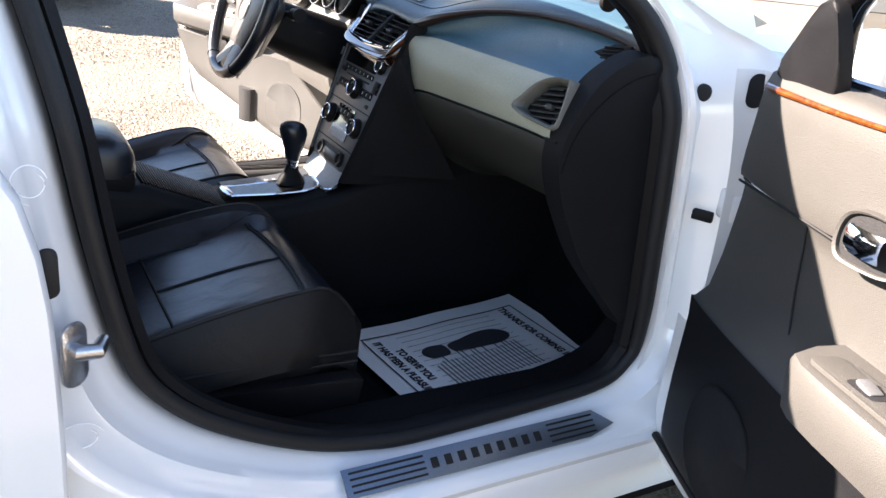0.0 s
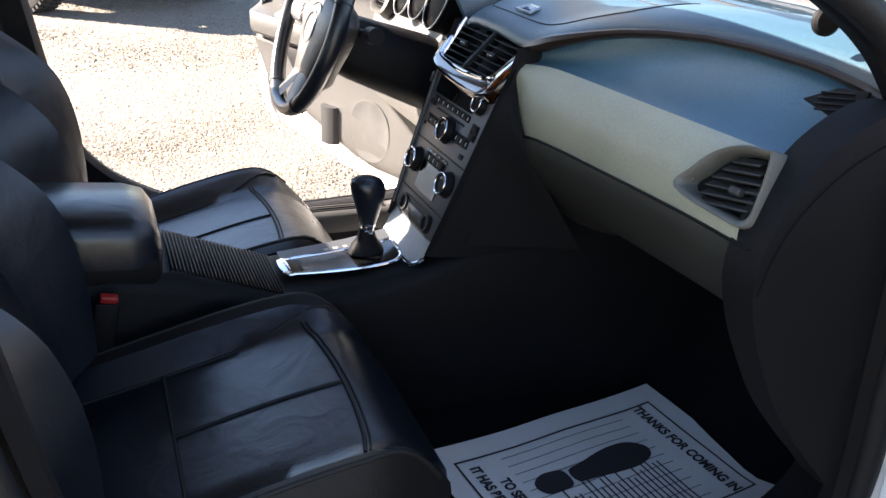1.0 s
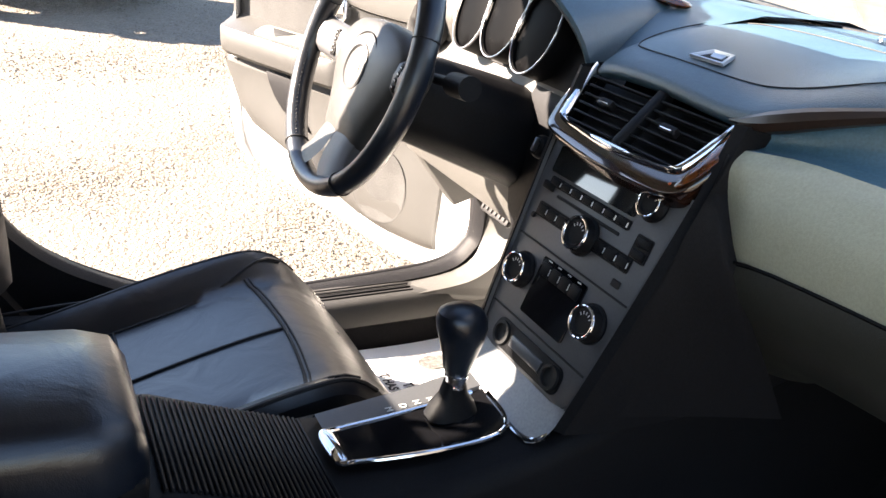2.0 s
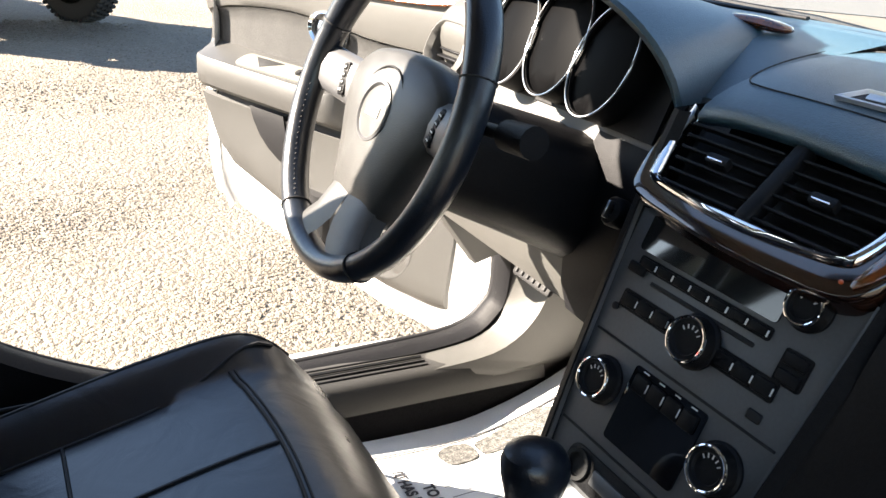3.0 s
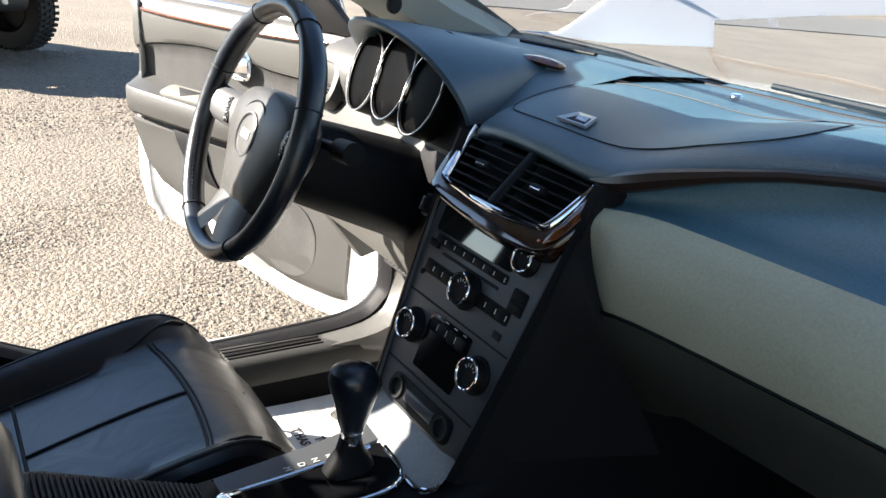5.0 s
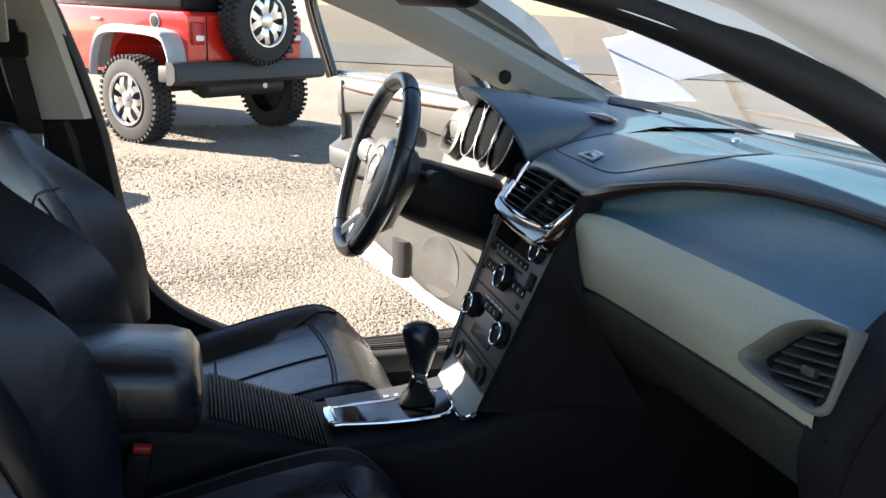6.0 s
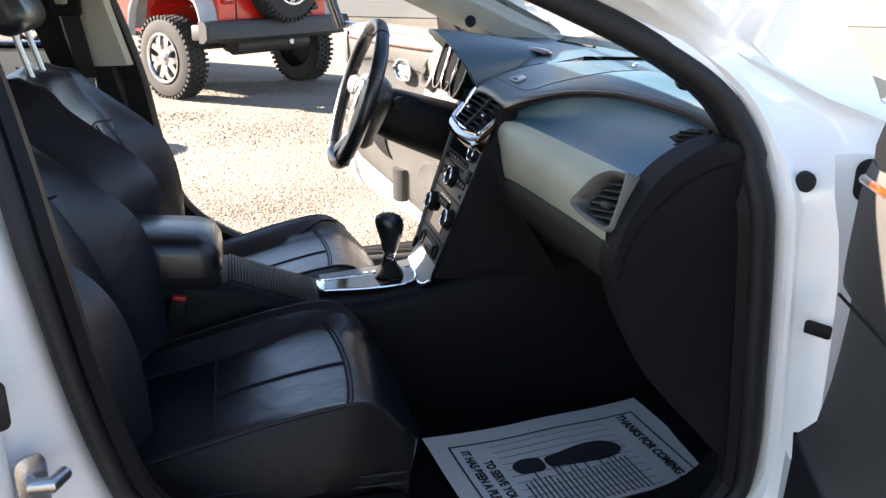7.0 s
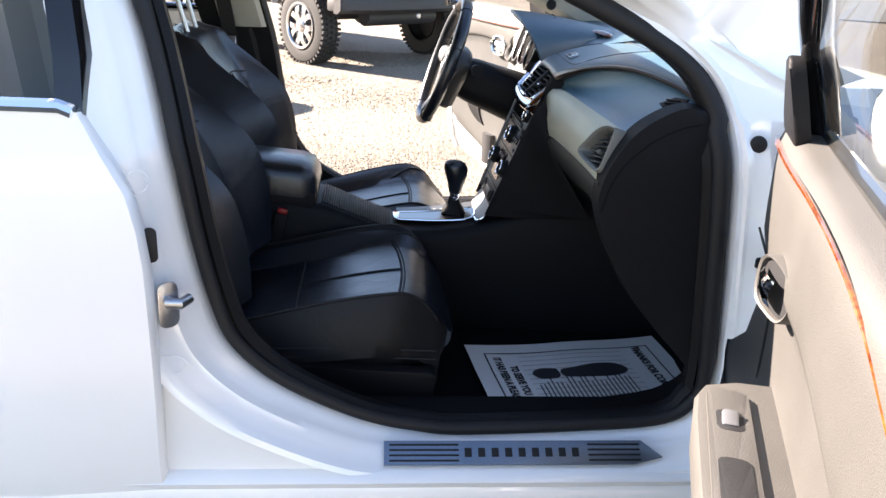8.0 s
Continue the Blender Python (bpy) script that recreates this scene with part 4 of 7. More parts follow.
def side_vent():
    """Fan-shaped side vent with a grey surround and slats."""
    root_m, outline = VENT_M, VENT_OUTLINE
    pts = [(p.x, p.y) for p in spline([(x, y, 0) for x, y in outline], 40, closed=True)]
    bm = B()
    rows = []
    for k, h in ((1.02, -0.03), (1.01, 0.0005), (0.985, 0.003), (0.93, 0.002), (0.85, -0.006), (0.80, -0.035)):
        rows.append([root_m @ Vector((x * k, y * k + (1 - k) * 0.004, h)) for x, y in pts])
    loft(bm, rows, close_v=True)
    v = part("side_vent", bm, VENTGREY, dash, "fan-shaped grey air vent", 50)
    bm = B()
    prism(bm, [(x * 0.82, y * 0.82) for x, y in pts], 0.002, root_m @ Matrix.Translation((0, 0, -0.036)))
    part("vent_throat", bm, PLASTIC, v)
    for i in range(6):
        y = -0.028 + 0.0125 * i
        w = 0.044 if i < 3 else 0.04 - 0.009 * (i - 3)
        bm = B()
        rbox(bm, (2 * w * 0.92, 0.0035, 0.018), root_m @ pose(0.008 + 0.002 * i, y, -0.016, 28, 0, 8), 0.0012, 1)
        part("vent_slat", bm, GREY, v)
    bm = B()
    rbox(bm, (0.018, 0.012, 0.014), root_m @ pose(0.024, -0.006, -0.006), 0.003, 2)
    part("vent_tab", bm, GREY, v)


side_vent()


def defog_vent():
    m = axes((0.925, -0.668, 1.028), (0.35, -0.85, 0.12), (0.5, 0.3, 0.9))
    outline = [(-0.036, 0.004), (0.0, 0.020), (0.034, 0.018), (0.03, -0.016), (0.0, -0.014)]
    bm = B()
    prism(bm, outline, 0.006, m @ Matrix.Translation((0, 0, -0.002)), 0.002)
    v = part("window_vent", bm, PLASTIC, dash, "small black side-window demister vent")
    for i in range(4):
        bm = B()
        rbox(bm, (0.045 - 0.004 * abs(i - 1), 0.002, 0.004), m @ pose(0.002, -0.009 + 0.007 * i, 0.006), 0.0006, 1)
        part("vent_slat", bm, RUBBER, v)


defog_vent()


def centre_top():
    # lid with latch on the dash top
    lid = [(0.884, 0.128), (0.868, 0.10), (0.864, 0.03), (0.864, -0.05), (0.874, -0.16), (0.897, -0.245), (0.935, -0.285), (1.00, -0.285), (1.055, -0.25), (1.078, -0.1), (1.076, 0.05), (1.066, 0.125), (1.045, 0.15), (0.98, 0.145), (0.91, 0.138)]
    bm = B()
    tube(bm, [(p.x, p.y, top_z(p.x, p.y) + 0.0003) for p in spline([(x, y, 0) for x, y in lid], 90, closed=True)], 0.0009, 6, closed=True)
    ld = part("lid_gap", bm, RUBBER, dash, "outline of the storage lid in the dash top")
    m = axes((0.885, -0.005, top_z(0.885, -0.005) + 0.0005), (0.0, -1, 0.0), (0.93, 0.0, (top_z(0.90, 0) - top_z(0.87, 0)) / 0.03 * 0.93))
    bm = B()
    loft(bm, [[m @ Vector((x * k, y * k, h)) for x, y in [(-0.028, -0.012), (0.028, -0.012), (0.020, 0.014), (-0.014, 0.014)]] for k, h in ((1.0, 0), (1.0, 0.004), (0.85, 0.0045), (0.72, 0.001))], close_v=True)
    lt = part("lid_latch", bm, BRIGHT, ld, "silver latch frame on the storage lid")
    bm = B()
    rbox(bm, (0.020, 0.008, 0.004), m @ pose(0.004, 0.003, 0.002, 20, 0, 0), 0.002, 2)
    part("latch_button", bm, BRIGHT, lt)
    bm = B()
    prism(bm, [(-0.020, -0.0085), (0.020, -0.0085), (0.014, 0.010), (-0.010, 0.010)], 0.001, m @ pose(0, 0, 0.0006))
    part("latch_well", bm, RUBBER, lt)
    # long demister slot below the windscreen
    bm = B()
    tube(bm, [(screen_base(y) - 0.075, y, top_z(screen_base(y) - 0.075, y)) for y in [lerp(-0.5, 0.28, k / 14) for k in range(15)]], 0.006, 8, flat=0.5)
    part("demister_slot", bm, RUBBER, dash)
    bm = B()
    tube(bm, [(screen_base(y) - 0.10, y, 1.062) for y in [lerp(0.34, 0.52, k / 6) for k in range(7)]], 0.006, 8, flat=0.5)
    part("demister_slot", bm, RUBBER, dash)
    bm = B()
    lathe(bm, [(0.009, 0), (0.009, 0.006), (0.006, 0.009)], pose(1.16, -0.02, top_z(1.16, -0.02) - 0.001), 12)
    part("light_sensor", bm, CHROME, dash)


centre_top()

# ---- centre stack ----


def stack_m(a, b, h=0.0):
    """The pose on the stack's face: a to the passenger side, b up, h out of the face."""
    return axes(SO + SU * b + SN * h + Vector((0, -a, 0)), (0, -1, 0), SU)


def centre_stack():
    st = tagged(part("stack_panel", prism(B(), [(-0.092, 0.026), (-0.07, 0.022), (0.07, 0.022), (0.092, 0.026), (0.102, 0.036), (0.112, 0.12), (0.124, 0.25), (0.128, 0.315), (-0.128, 0.315), (-0.124, 0.25), (-0.112, 0.12), (-0.102, 0.036)], 0.012, stack_m(0, 0, -0.012), 0.004), SILVER, dash), "satin silver-grey centre stack panel")
    # dark sides of the stack
    for sg in (-1, 1):
        bm = B()
        rows = []
        for k in range(10):
            b = lerp(0.005, 0.40, k / 9)
            w = table([(0, 0.098), (0.12, 0.112), (0.25, 0.124), (0.315, 0.129), (0.4, 0.131)], b)[0]
            p = SO + SU * b
            rows.append([p + Vector((0.004, sg * (w - 0.003), 0)), p + Vector((-0.006, sg * (w + 0.004), 0)), p + Vector((0.0, sg * (w + 0.016), 0)), p + Vector((0.05, sg * (w + 0.03), 0)), p + Vector((0.18, sg * (w + 0.035), 0)), p + Vector((0.5, sg * (w + 0.03), 0))])
        loft(bm, rows)
        part("stack_cheek", bm, DULLBLACK, dash)
        bm = B()
        rows = []
        for k in range(10):
            b = lerp(0.030, 0.31, k / 9)
            w = table([(0, 0.098), (0.12, 0.112), (0.25, 0.124), (0.315, 0.129), (0.4, 0.131)], b)[0]
            p = SO + SU * b
            rows.append([p + SN * h + Vector((0, sg * (w + e), 0)) for e, h in ((0.0, 0.0), (0.001, 0.005), (0.003 + 0.014 * k / 9, 0.004 - 0.006 * k / 9), (0.006 + 0.020 * k / 9, -0.004 - 0.016 * k / 9), (0.006 + 0.021 * k / 9, -0.012 - 0.016 * k / 9))])
        loft(bm, rows)
        part("stack_edge", bm, SILVER, dash, "satin silver edge strip of the stack")
    # gap lines across the panel
    for b in (0.172, 0.075):
        bm = B()
        rbox(bm, (0.225 if b > 0.1 else 0.205, 0.0025, 0.002), stack_m(0, b, 0.0006), 0.0005, 1)
        part("panel_gap", bm, RUBBER, st)
    # radio display
    bm = B()
    prism(bm, rounded(0.168, 0.052, 0.004), 0.003, stack_m(-0.022, 0.288, -0.0005))
    part("radio_display", bm, SCREEN, st, "dark glossy radio display", 20)
    # radio buttons
    for k in range(7):
        bm = B()
        rbox(bm, (0.0185, 0.009, 0.006), stack_m(-0.086 + 0.0225 * k, 0.2515, 0.001), 0.0015, 2)
        bt = part("radio_button", bm, PLASTIC, st)
        bm = B()
        rbox(bm, (0.0018, 0.006, 0.0012), stack_m(-0.0747 + 0.0225 * k, 0.2515, 0.004), 0.0004, 1)
        part("button_mark", bm, LIGHTMARK, bt)
    for a, b, w, h in ((-0.0665, 0.212, 0.068, 0.019), (0.0555, 0.212, 0.068, 0.019), (-0.0185, 0.2515, 0.162, 0.0125), (0.093, 0.2355, 0.027, 0.030)):
        bm = B()
        prism(bm, rounded(w, h, 0.003), 0.0016, stack_m(a, b, 0.0))
        part("button_strip", bm, PLASTIC, st, "", 20)
    bm = B()
    rbox(bm, (0.128, 0.0045, 0.003), stack_m(-0.012, 0.2365, 0.0), 0.001, 1)
    part("disc_slot", bm, RUBBER, st)
    for a, b in ((-0.098, 0.243), (0.093, 0.243), (0.093, 0.228)):
        bm = B()
        rbox(bm, (0.022, 0.011, 0.006), stack_m(a, b, 0.001), 0.002, 2)
        part("radio_button", bm, PLASTIC, st)
    for a0, n in ((-0.088, 3), (0.034, 3)):
        for k in range(n):
            bm = B()
            rbox(bm, (0.0205, 0.014, 0.006), stack_m(a0 + 0.0215 * k, 0.212 - 0.0 * k, 0.001), 0.002, 2)
            bt = part("radio_button", bm, PLASTIC, st)
            bm = B()
            rbox(bm, (0.0015, 0.007, 0.001), stack_m(a0 + 0.0215 * k + 0.0108, 0.212, 0.004), 0.0003, 1)
            part("button_mark", bm, LIGHTMARK, bt)
    bm = B()
    rbox(bm, (0.014, 0.009, 0.004), stack_m(0.082, 0.187, 0.0005), 0.001, 1)
    part("aux_socket", bm, RUBBER, st)
    bm = B()
    lathe(bm, [(0.004, 0), (0.004, 0.002), (0.001, 0.003)], stack_m(-0.103, 0.200, 0.0), 12)
    part("button_mark", bm, RUBBER, st)

    def knob(a, b, r, depth, ringed=True):
        m = stack_m(a, b)
        bm = B()
        lathe(bm, [(r * 1.2, 0), (r * 1.2, 0.003), (r * 1.08, 0.005), (r * 1.02, depth * 0.8), (r * 0.96, depth), (r * 0.7, depth + 0.0005), (r * 0.62, depth - 0.002), (r * 0.001, depth - 0.002)], m, 32)
        kb = part("rotary_knob", bm, PLASTIC, st, "round black rotary knob")
        if ringed:
            bm = B()
            tube(bm, [m @ Vector((r * 0.93 * math.cos(t), r * 0.93 * math.sin(t), depth + 0.0008)) for t in [2 * math.pi * i / 36 for i in range(36)]], r * 0.085, 8, closed=True, up=SN)
            part("chrome_ring", bm, CHROME, kb)
            for i in range(5):
                t = radians(40 + 25 * i)
                bm = B()
                rbox(bm, (0.0012, 0.004, 0.0006), m @ pose(r * 0.55 * math.cos(t), r * 0.55 * math.sin(t), depth - 0.0015, 0, 0, math.degrees(t) - 90), 0, 1)
                part("dial_mark", bm, LIGHTMARK, kb)
        return kb

    knob(-0.076, 0.131, 0.0205, 0.016)
    knob(0.076, 0.131, 0.0205, 0.016)
    knob(0.0, 0.213, 0.0215, 0.015)
    knob(0.082, 0.286, 0.017, 0.012)
    knob(-0.112, 0.312, 0.006, 0.006, False)
    # climate display with its buttons
    bm = B()
    prism(bm, rounded(0.092, 0.078, 0.004), 0.002, stack_m(0, 0.126, 0.0))
    cd = part("climate_panel", bm, GLOSS, st, "dark climate control panel", 20)
    for k in range(4):
        bm = B()
        rbox(bm, (0.0185, 0.017, 0.005), stack_m(-0.031 + 0.0207 * k, 0.150, 0.003), 0.002, 2)
        part("climate_button", bm, PLASTIC, cd)
        bm = B()
        rbox(bm, (0.008, 0.002, 0.001), stack_m(-0.031 + 0.0207 * k, 0.1625, 0.0015), 0.0003, 1)
        part("button_mark", bm, LIGHTMARK, cd)
    for k in range(3):
        bm = B()
        rbox(bm, (0.0013, 0.009, 0.001), stack_m(-0.0206 + 0.0207 * k, 0.151, 0.0058), 0.0003, 1)
        part("button_mark", bm, LIGHTMARK, cd)
    # lower strip with sockets
    bm = B()
    prism(bm, rounded(0.15, 0.036, 0.012), 0.002, stack_m(0, 0.047, 0.0), 0.0008)
    ls = part("socket_strip", bm, PLASTIC, st)
    for a in (-0.056, 0.056):
        bm = B()
        lathe(bm, [(0.016, 0), (0.016, 0.004), (0.012, 0.004), (0.011, -0.006), (0.001, -0.006)], stack_m(a, 0.047, 0.002), 24)
        part("power_socket", bm, RUBBER, ls)
    bm = B()
    rbox(bm, (0.07, 0.016, 0.004), stack_m(0, 0.047, 0.002), 0.002, 2)
    part("stack_switch", bm, SILVER, ls)
    # lower apron down to the console
    bm = B()
    rows = []
    for x, z, w in ((0.690, 0.642, 0.100), (0.681, 0.629, 0.099), (0.672, 0.616, 0.097), (0.664, 0.604, 0.094), (0.657, 0.596, 0.088), (0.652, 0.590, 0.078)):
        rows.append([(x, y, z - 0.004 * abs(y / w) ** 3) for y in [w * k / 4 for k in range(-4, 5)]])
    loft(bm, rows)
    # Paler than the stack's silver: the sunlit look is put into the colour.
    ap = part("stack_apron", bm, FLARE, dash, "silver apron at the foot of the stack, paled to look sunlit")
    bm = B()
    tube(bm, spline([(0.672, -0.094, 0.606), (0.660, -0.086, 0.594), (0.652, -0.066, 0.589), (0.650, -0.03, 0.589)], 14), 0.0035, 8)
    part("apron_trim", bm, CHROME, ap, "bright strip at the foot of the apron")


centre_stack()


def centre_vents():
    """Twin vents in a chrome and gloss black surround."""
    VO = Vector((0.775, 0.008, 0.925))
    VU = Vector((0.70, 0, 0.714)).normalized()

    def vm(a, b, h=0.0):
        n = Vector((0, -1, 0)).cross(VU)
        return axes(VO + VU * b + n * h + Vector((0, -a, 0)), (0, -1, 0), VU)

    def ring(points, n=44):
        return [(p.x, p.y) for p in spline([(x, y, 0) for x, y in points], n)]

    outer = ring([(-0.150, 0.088), (-0.148, 0.045), (-0.139, 0.005), (-0.122, -0.020), (-0.06, -0.030), (0.0, -0.034), (0.06, -0.034), (0.112, -0.030), (0.135, -0.014), (0.146, 0.02), (0.152, 0.06), (0.152, 0.092)])
    inner = ring([(-0.133, 0.088), (-0.126, 0.05), (-0.117, 0.015), (-0.106, 0.0), (-0.06, -0.005), (0.0, -0.007), (0.06, -0.005), (0.100, 0.0), (0.112, 0.015), (0.120, 0.045), (0.126, 0.07), (0.128, 0.088)])
    bm = B()
    rows = []
    for k, h in ((0.0, -0.022), (0.015, -0.004), (0.05, 0.0012), (0.12, 0.0022), (0.5, 0.0026), (0.94, 0.0026), (1.0, -0.012)):
        rows.append([vm(lerp(xo, xi, k), lerp(yo, yi, k), h).translation for (xo, yo), (xi, yi) in zip(outer, inner)])
    loft(bm, rows)
    sur = part("vent_surround", bm, DARKWOOD, dash, "glossy dark burl band round the centre vents", 60)
    bm = B()
    prism(bm, [(-0.108, -0.004), (0.104, -0.004), (0.13, 0.088), (-0.132, 0.088)], 0.004, vm(0, 0, -0.03))
    part("vent_throat", bm, RUBBER, sur)
    bm = B()
    rows = []
    for i, (x, y) in enumerate(inner):
        t = i / (len(inner) - 1)
        w = 0.0065 * min(1.0, 0.35 + 4.0 * min(t, 1 - t))
        d = (Vector((0.0, 0.045)) - Vector((x, y))).normalized()
        rows.append([vm(x + d.x * e, y + d.y * e, h).translation for e, h in ((-w, 0.001), (-w * 0.7, 0.007), (0.0, 0.009), (w * 0.7, 0.006), (w, -0.006))])
    loft(bm, rows)
    part("vent_trim", bm, CHROME, sur, "bright chrome vent trim", 60)
    bm = B()
    tube(bm, [vm(p.x, p.y, p.z).translation for p in spline([(0.122, -0.016, 0.004), (0.131, 0.006, 0.005), (0.136, 0.03, 0.005), (0.139, 0.06, 0.004), (0.141, 0.088, 0.002)], 14)], [0.003, 0.006, 0.008, 0.009, 0.009, 0.009, 0.009, 0.009, 0.009, 0.009, 0.009, 0.009, 0.008, 0.006], 10, flat=0.55)
    part("wood_cheek", bm, WOOD, sur, "polished orange-brown wood at the vent's end")
    for sg in (-1, 1):
        for k in range(6):
            bm = B()
            w = 0.092 + 0.004 * k
            rbox(bm, (w, 0.003, 0.022), vm(sg * (0.055 + 0.002 * k) - 0.003, 0.008 + 0.0135 * k, -0.008) @ pose(0, 0, 0, 22, 0, 0), 0.001, 1)
            part("vent_slat", bm, PLASTIC, sur)
        bm = B()
        rbox(bm, (0.026, 0.011, 0.012), vm(sg * 0.058 - 0.003, 0.04, 0.004), 0.003, 2)
        part("vent_tab", bm, PLASTIC, sur)
        bm = B()
        rbox(bm, (0.018, 0.002, 0.002), vm(sg * 0.058 - 0.003, 0.0375, 0.0105), 0.0005, 1)
        part("tab_mark", bm, CHROME, sur)
    bm = B()
    rbox(bm, (0.017, 0.092, 0.02), vm(0, 0.042, -0.004), 0.006, 3)
    part("vent_divider", bm, PLASTIC, sur)
    bm = B()
    lathe(bm, [(0.0019, 0), (0.0019, 0.0016), (0.0008, 0.002)], vm(0.112, -0.015, 0.002), 12)
    part("hazard_lamp", bm, ORANGE, sur, "small amber tell-tale")


centre_vents()


def driver_dash():
    ys = [0.128, 0.15, 0.18, 0.22, 0.27, 0.32, 0.37, 0.42, 0.47, 0.52, 0.56, 0.60, 0.65, 0.70, 0.735]
    bm = B()
    rows = []
    for y in ys:
        wx = screen_base(y)
        rows.append([(wx, y, 1.045), (wx - 0.06, y, 1.058), (1.10, y, 1.062), (1.0, y, 1.045), (0.93, y, 1.015), (0.89, y, 0.99)])
    loft(bm, rows)
    part("top_pad", bm, TOPPAD_SKY, dash, "", 60)
    # hood over the instruments: an arch swept back into the dash top
    bm = B()
    rows = []
    for i in range(11):
        t = i / 10
        x = lerp(0.782, 1.08, t)
        h = lerp(1.106, 1.066, t ** 1.4)
        hw = lerp(0.205, 0.12, t)
        foot = lerp(0.955, 1.042, t ** 0.8)
        rows.append([(x + (0.07 if a < math.pi / 2 else 0.15) * (1 - math.sin(a)) * (1 - t), 0.385 - hw * 1.05 * math.cos(a), foot + (h - foot) * math.sin(a) ** 0.75) for a in [math.pi * k / 24 for k in range(25)]])
    inner = [[(p[0] - 0.003, 0.385 + (p[1] - 0.385) * 0.985, p[2] - 0.004) for p in rows[0]], [(p[0] + 0.006, 0.385 + (p[1] - 0.385) * 0.94, p[2] - 0.012) for p in rows[0]], [(p[0] + 0.11, 0.385 + (p[1] - 0.385) * 0.9, p[2] - 0.022) for p in rows[0]]]
    loft(bm, list(reversed(inner)) + rows)
    part("instrument_hood", bm, TOPPAD_SKY, dash, "black arched hood over the instruments", 50)
    # instrument face with two dials
    fm = axes((0.878, 0.395, 1.005), (0, -1, 0), (0.32, 0, 0.95))
    bm = B()
    prism(bm, [(x * 0.185, 0.088 * y) for x, y in [(-1, -0.9), (1, -0.9), (1.0, 0.2), (0.75, 0.8), (0.3, 1.05), (-0.3, 1.05), (-0.75, 0.8), (-1.0, 0.2)]], 0.004, fm)
    ip = part("instrument_face", bm, PLASTIC, dash, "unlit black instrument face")
    for cx, cz, r in ((-0.097, -0.012, 0.060), (0.097, -0.012, 0.060), (0.0, 0.0, 0.066)):
        m = fm @ pose(cx, cz, 0.004, 0, 0, -80 * cx)
        bm = B()
        lathe(bm, [(r, -0.002), (r, 0.035), (r * 0.96, 0.036), (r * 0.95, 0.004), (r * 0.01, 0.003)], m @ Matrix.Diagonal((0.82, 1.15, 1, 1)), 40)
        dl = part("dial", bm, PLASTIC, ip)
        bm = B()
        tube(bm, [m @ Vector((0.82 * r * math.cos(t), 1.15 * r * math.sin(t), 0.0385)) for t in [2 * math.pi * k / 40 for k in range(40)]], 0.0013, 8, closed=True)
        part("chrome_ring", bm, STEEL, dl)
        bm = B()
        lathe(bm, [(r * 0.99, 0.028), (r * 0.93, 0.032), (r * 0.6, 0.0345), (r * 0.01, 0.0355)], m @ Matrix.Diagonal((0.82, 1.15, 1, 1)), 40)
        part("dial_lens", bm, DIALBLACK, dl, "dark unlit dial lens")
    # pale lower binnacle around the column
    bm = B()
    rows = []
    for y in ys:
        rows.append([(0.885, y, 0.99), (0.865, y, 0.955), (0.845, y, 0.91), (0.835, y, 0.86), (0.83, y, 0.79), (0.836, y, 0.73), (0.855, y, 0.69), (0.90, y, 0.67), (1.1, y, 0.69)])
    loft(bm, rows)
    part("knee_panel", bm, BEIGE, dash, "pale grey knee panel below the steering column")
    # black trim beside the column that carries the ignition lock
    bm = B()
    loft(bm, [[(x - 0.006 - 0.004 * math.sin(math.pi * k / 6), lerp(0.142, 0.30, k / 6), z) for k in range(7)] for x, z in ((0.856, 0.925), (0.845, 0.905), (0.838, 0.87), (0.832, 0.82), (0.83, 0.78), (0.835, 0.73), (0.85, 0.69))])
    part("lock_panel", bm, PLASTIC, dash, "black panel beside the steering column")
    # outer vent
    bm = B()
    rbox(bm, (0.20, 0.20, 0.14), pose(0.945, 0.648, 0.975, 0, -14, 0), 0.055, 5)
    part("vent_pod", bm, BEIGE, dash, "rounded grey dash corner", 50)
    m = axes((0.846, 0.668, 0.955), (0, -1, 0), (0.35, 0, 0.94))
    bm = B()
    loft(bm, [[m @ Vector((x * k, y * k, h)) for x, y in rounded(0.125, 0.088, 0.038)] for k, h in ((1.05, -0.01), (1.0, 0.012), (0.86, 0.016), (0.74, 0.008), (0.7, -0.02))], close_v=True)
    v = part("side_vent", bm, BEIGE, dash, "pale grey driver side vent")
    bm = B()
    prism(bm, rounded(0.092, 0.064, 0.027), 0.002, m @ pose(0, 0, -0.022))
    part("vent_throat", bm, RUBBER, v)
    for k in range(5):
        bm = B()
        rbox(bm, (0.07, 0.003, 0.016), m @ pose(0, -0.024 + 0.012 * k, -0.006, 25, 0, 0), 0.001, 1)
        part("vent_slat", bm, PLASTIC, v)
    # wood flash at the hood's inner end
    bm = B()
    tube(bm, spline([(1.046, 0.222, 1.058), (1.040, 0.245, 1.060), (1.026, 0.270, 1.063), (1.004, 0.297, 1.064)], 12), [0.003, 0.010, 0.013, 0.015, 0.016, 0.016, 0.016, 0.015, 0.014, 0.012, 0.008, 0.003], 10, flat=0.45)
    part("wood_flash", bm, WOOD, dash, "polished burl wood trim on the dash top")
    # end panel
    bm = B()
    prof = [(0.84, 0.72), (0.835, 0.86), (0.86, 0.97), (0.92, 1.03), (1.02, 1.045), (1.10, 1.03), (1.12, 0.9), (1.10, 0.6), (0.97, 0.56)]
    prism(bm, prof, 0.03, axes((0, 0.745, 0), (1, 0, 0), (0, 0, 1)), 0.008, 2)
    part("dash_end_panel", bm, GREY, dash)


driver_dash()

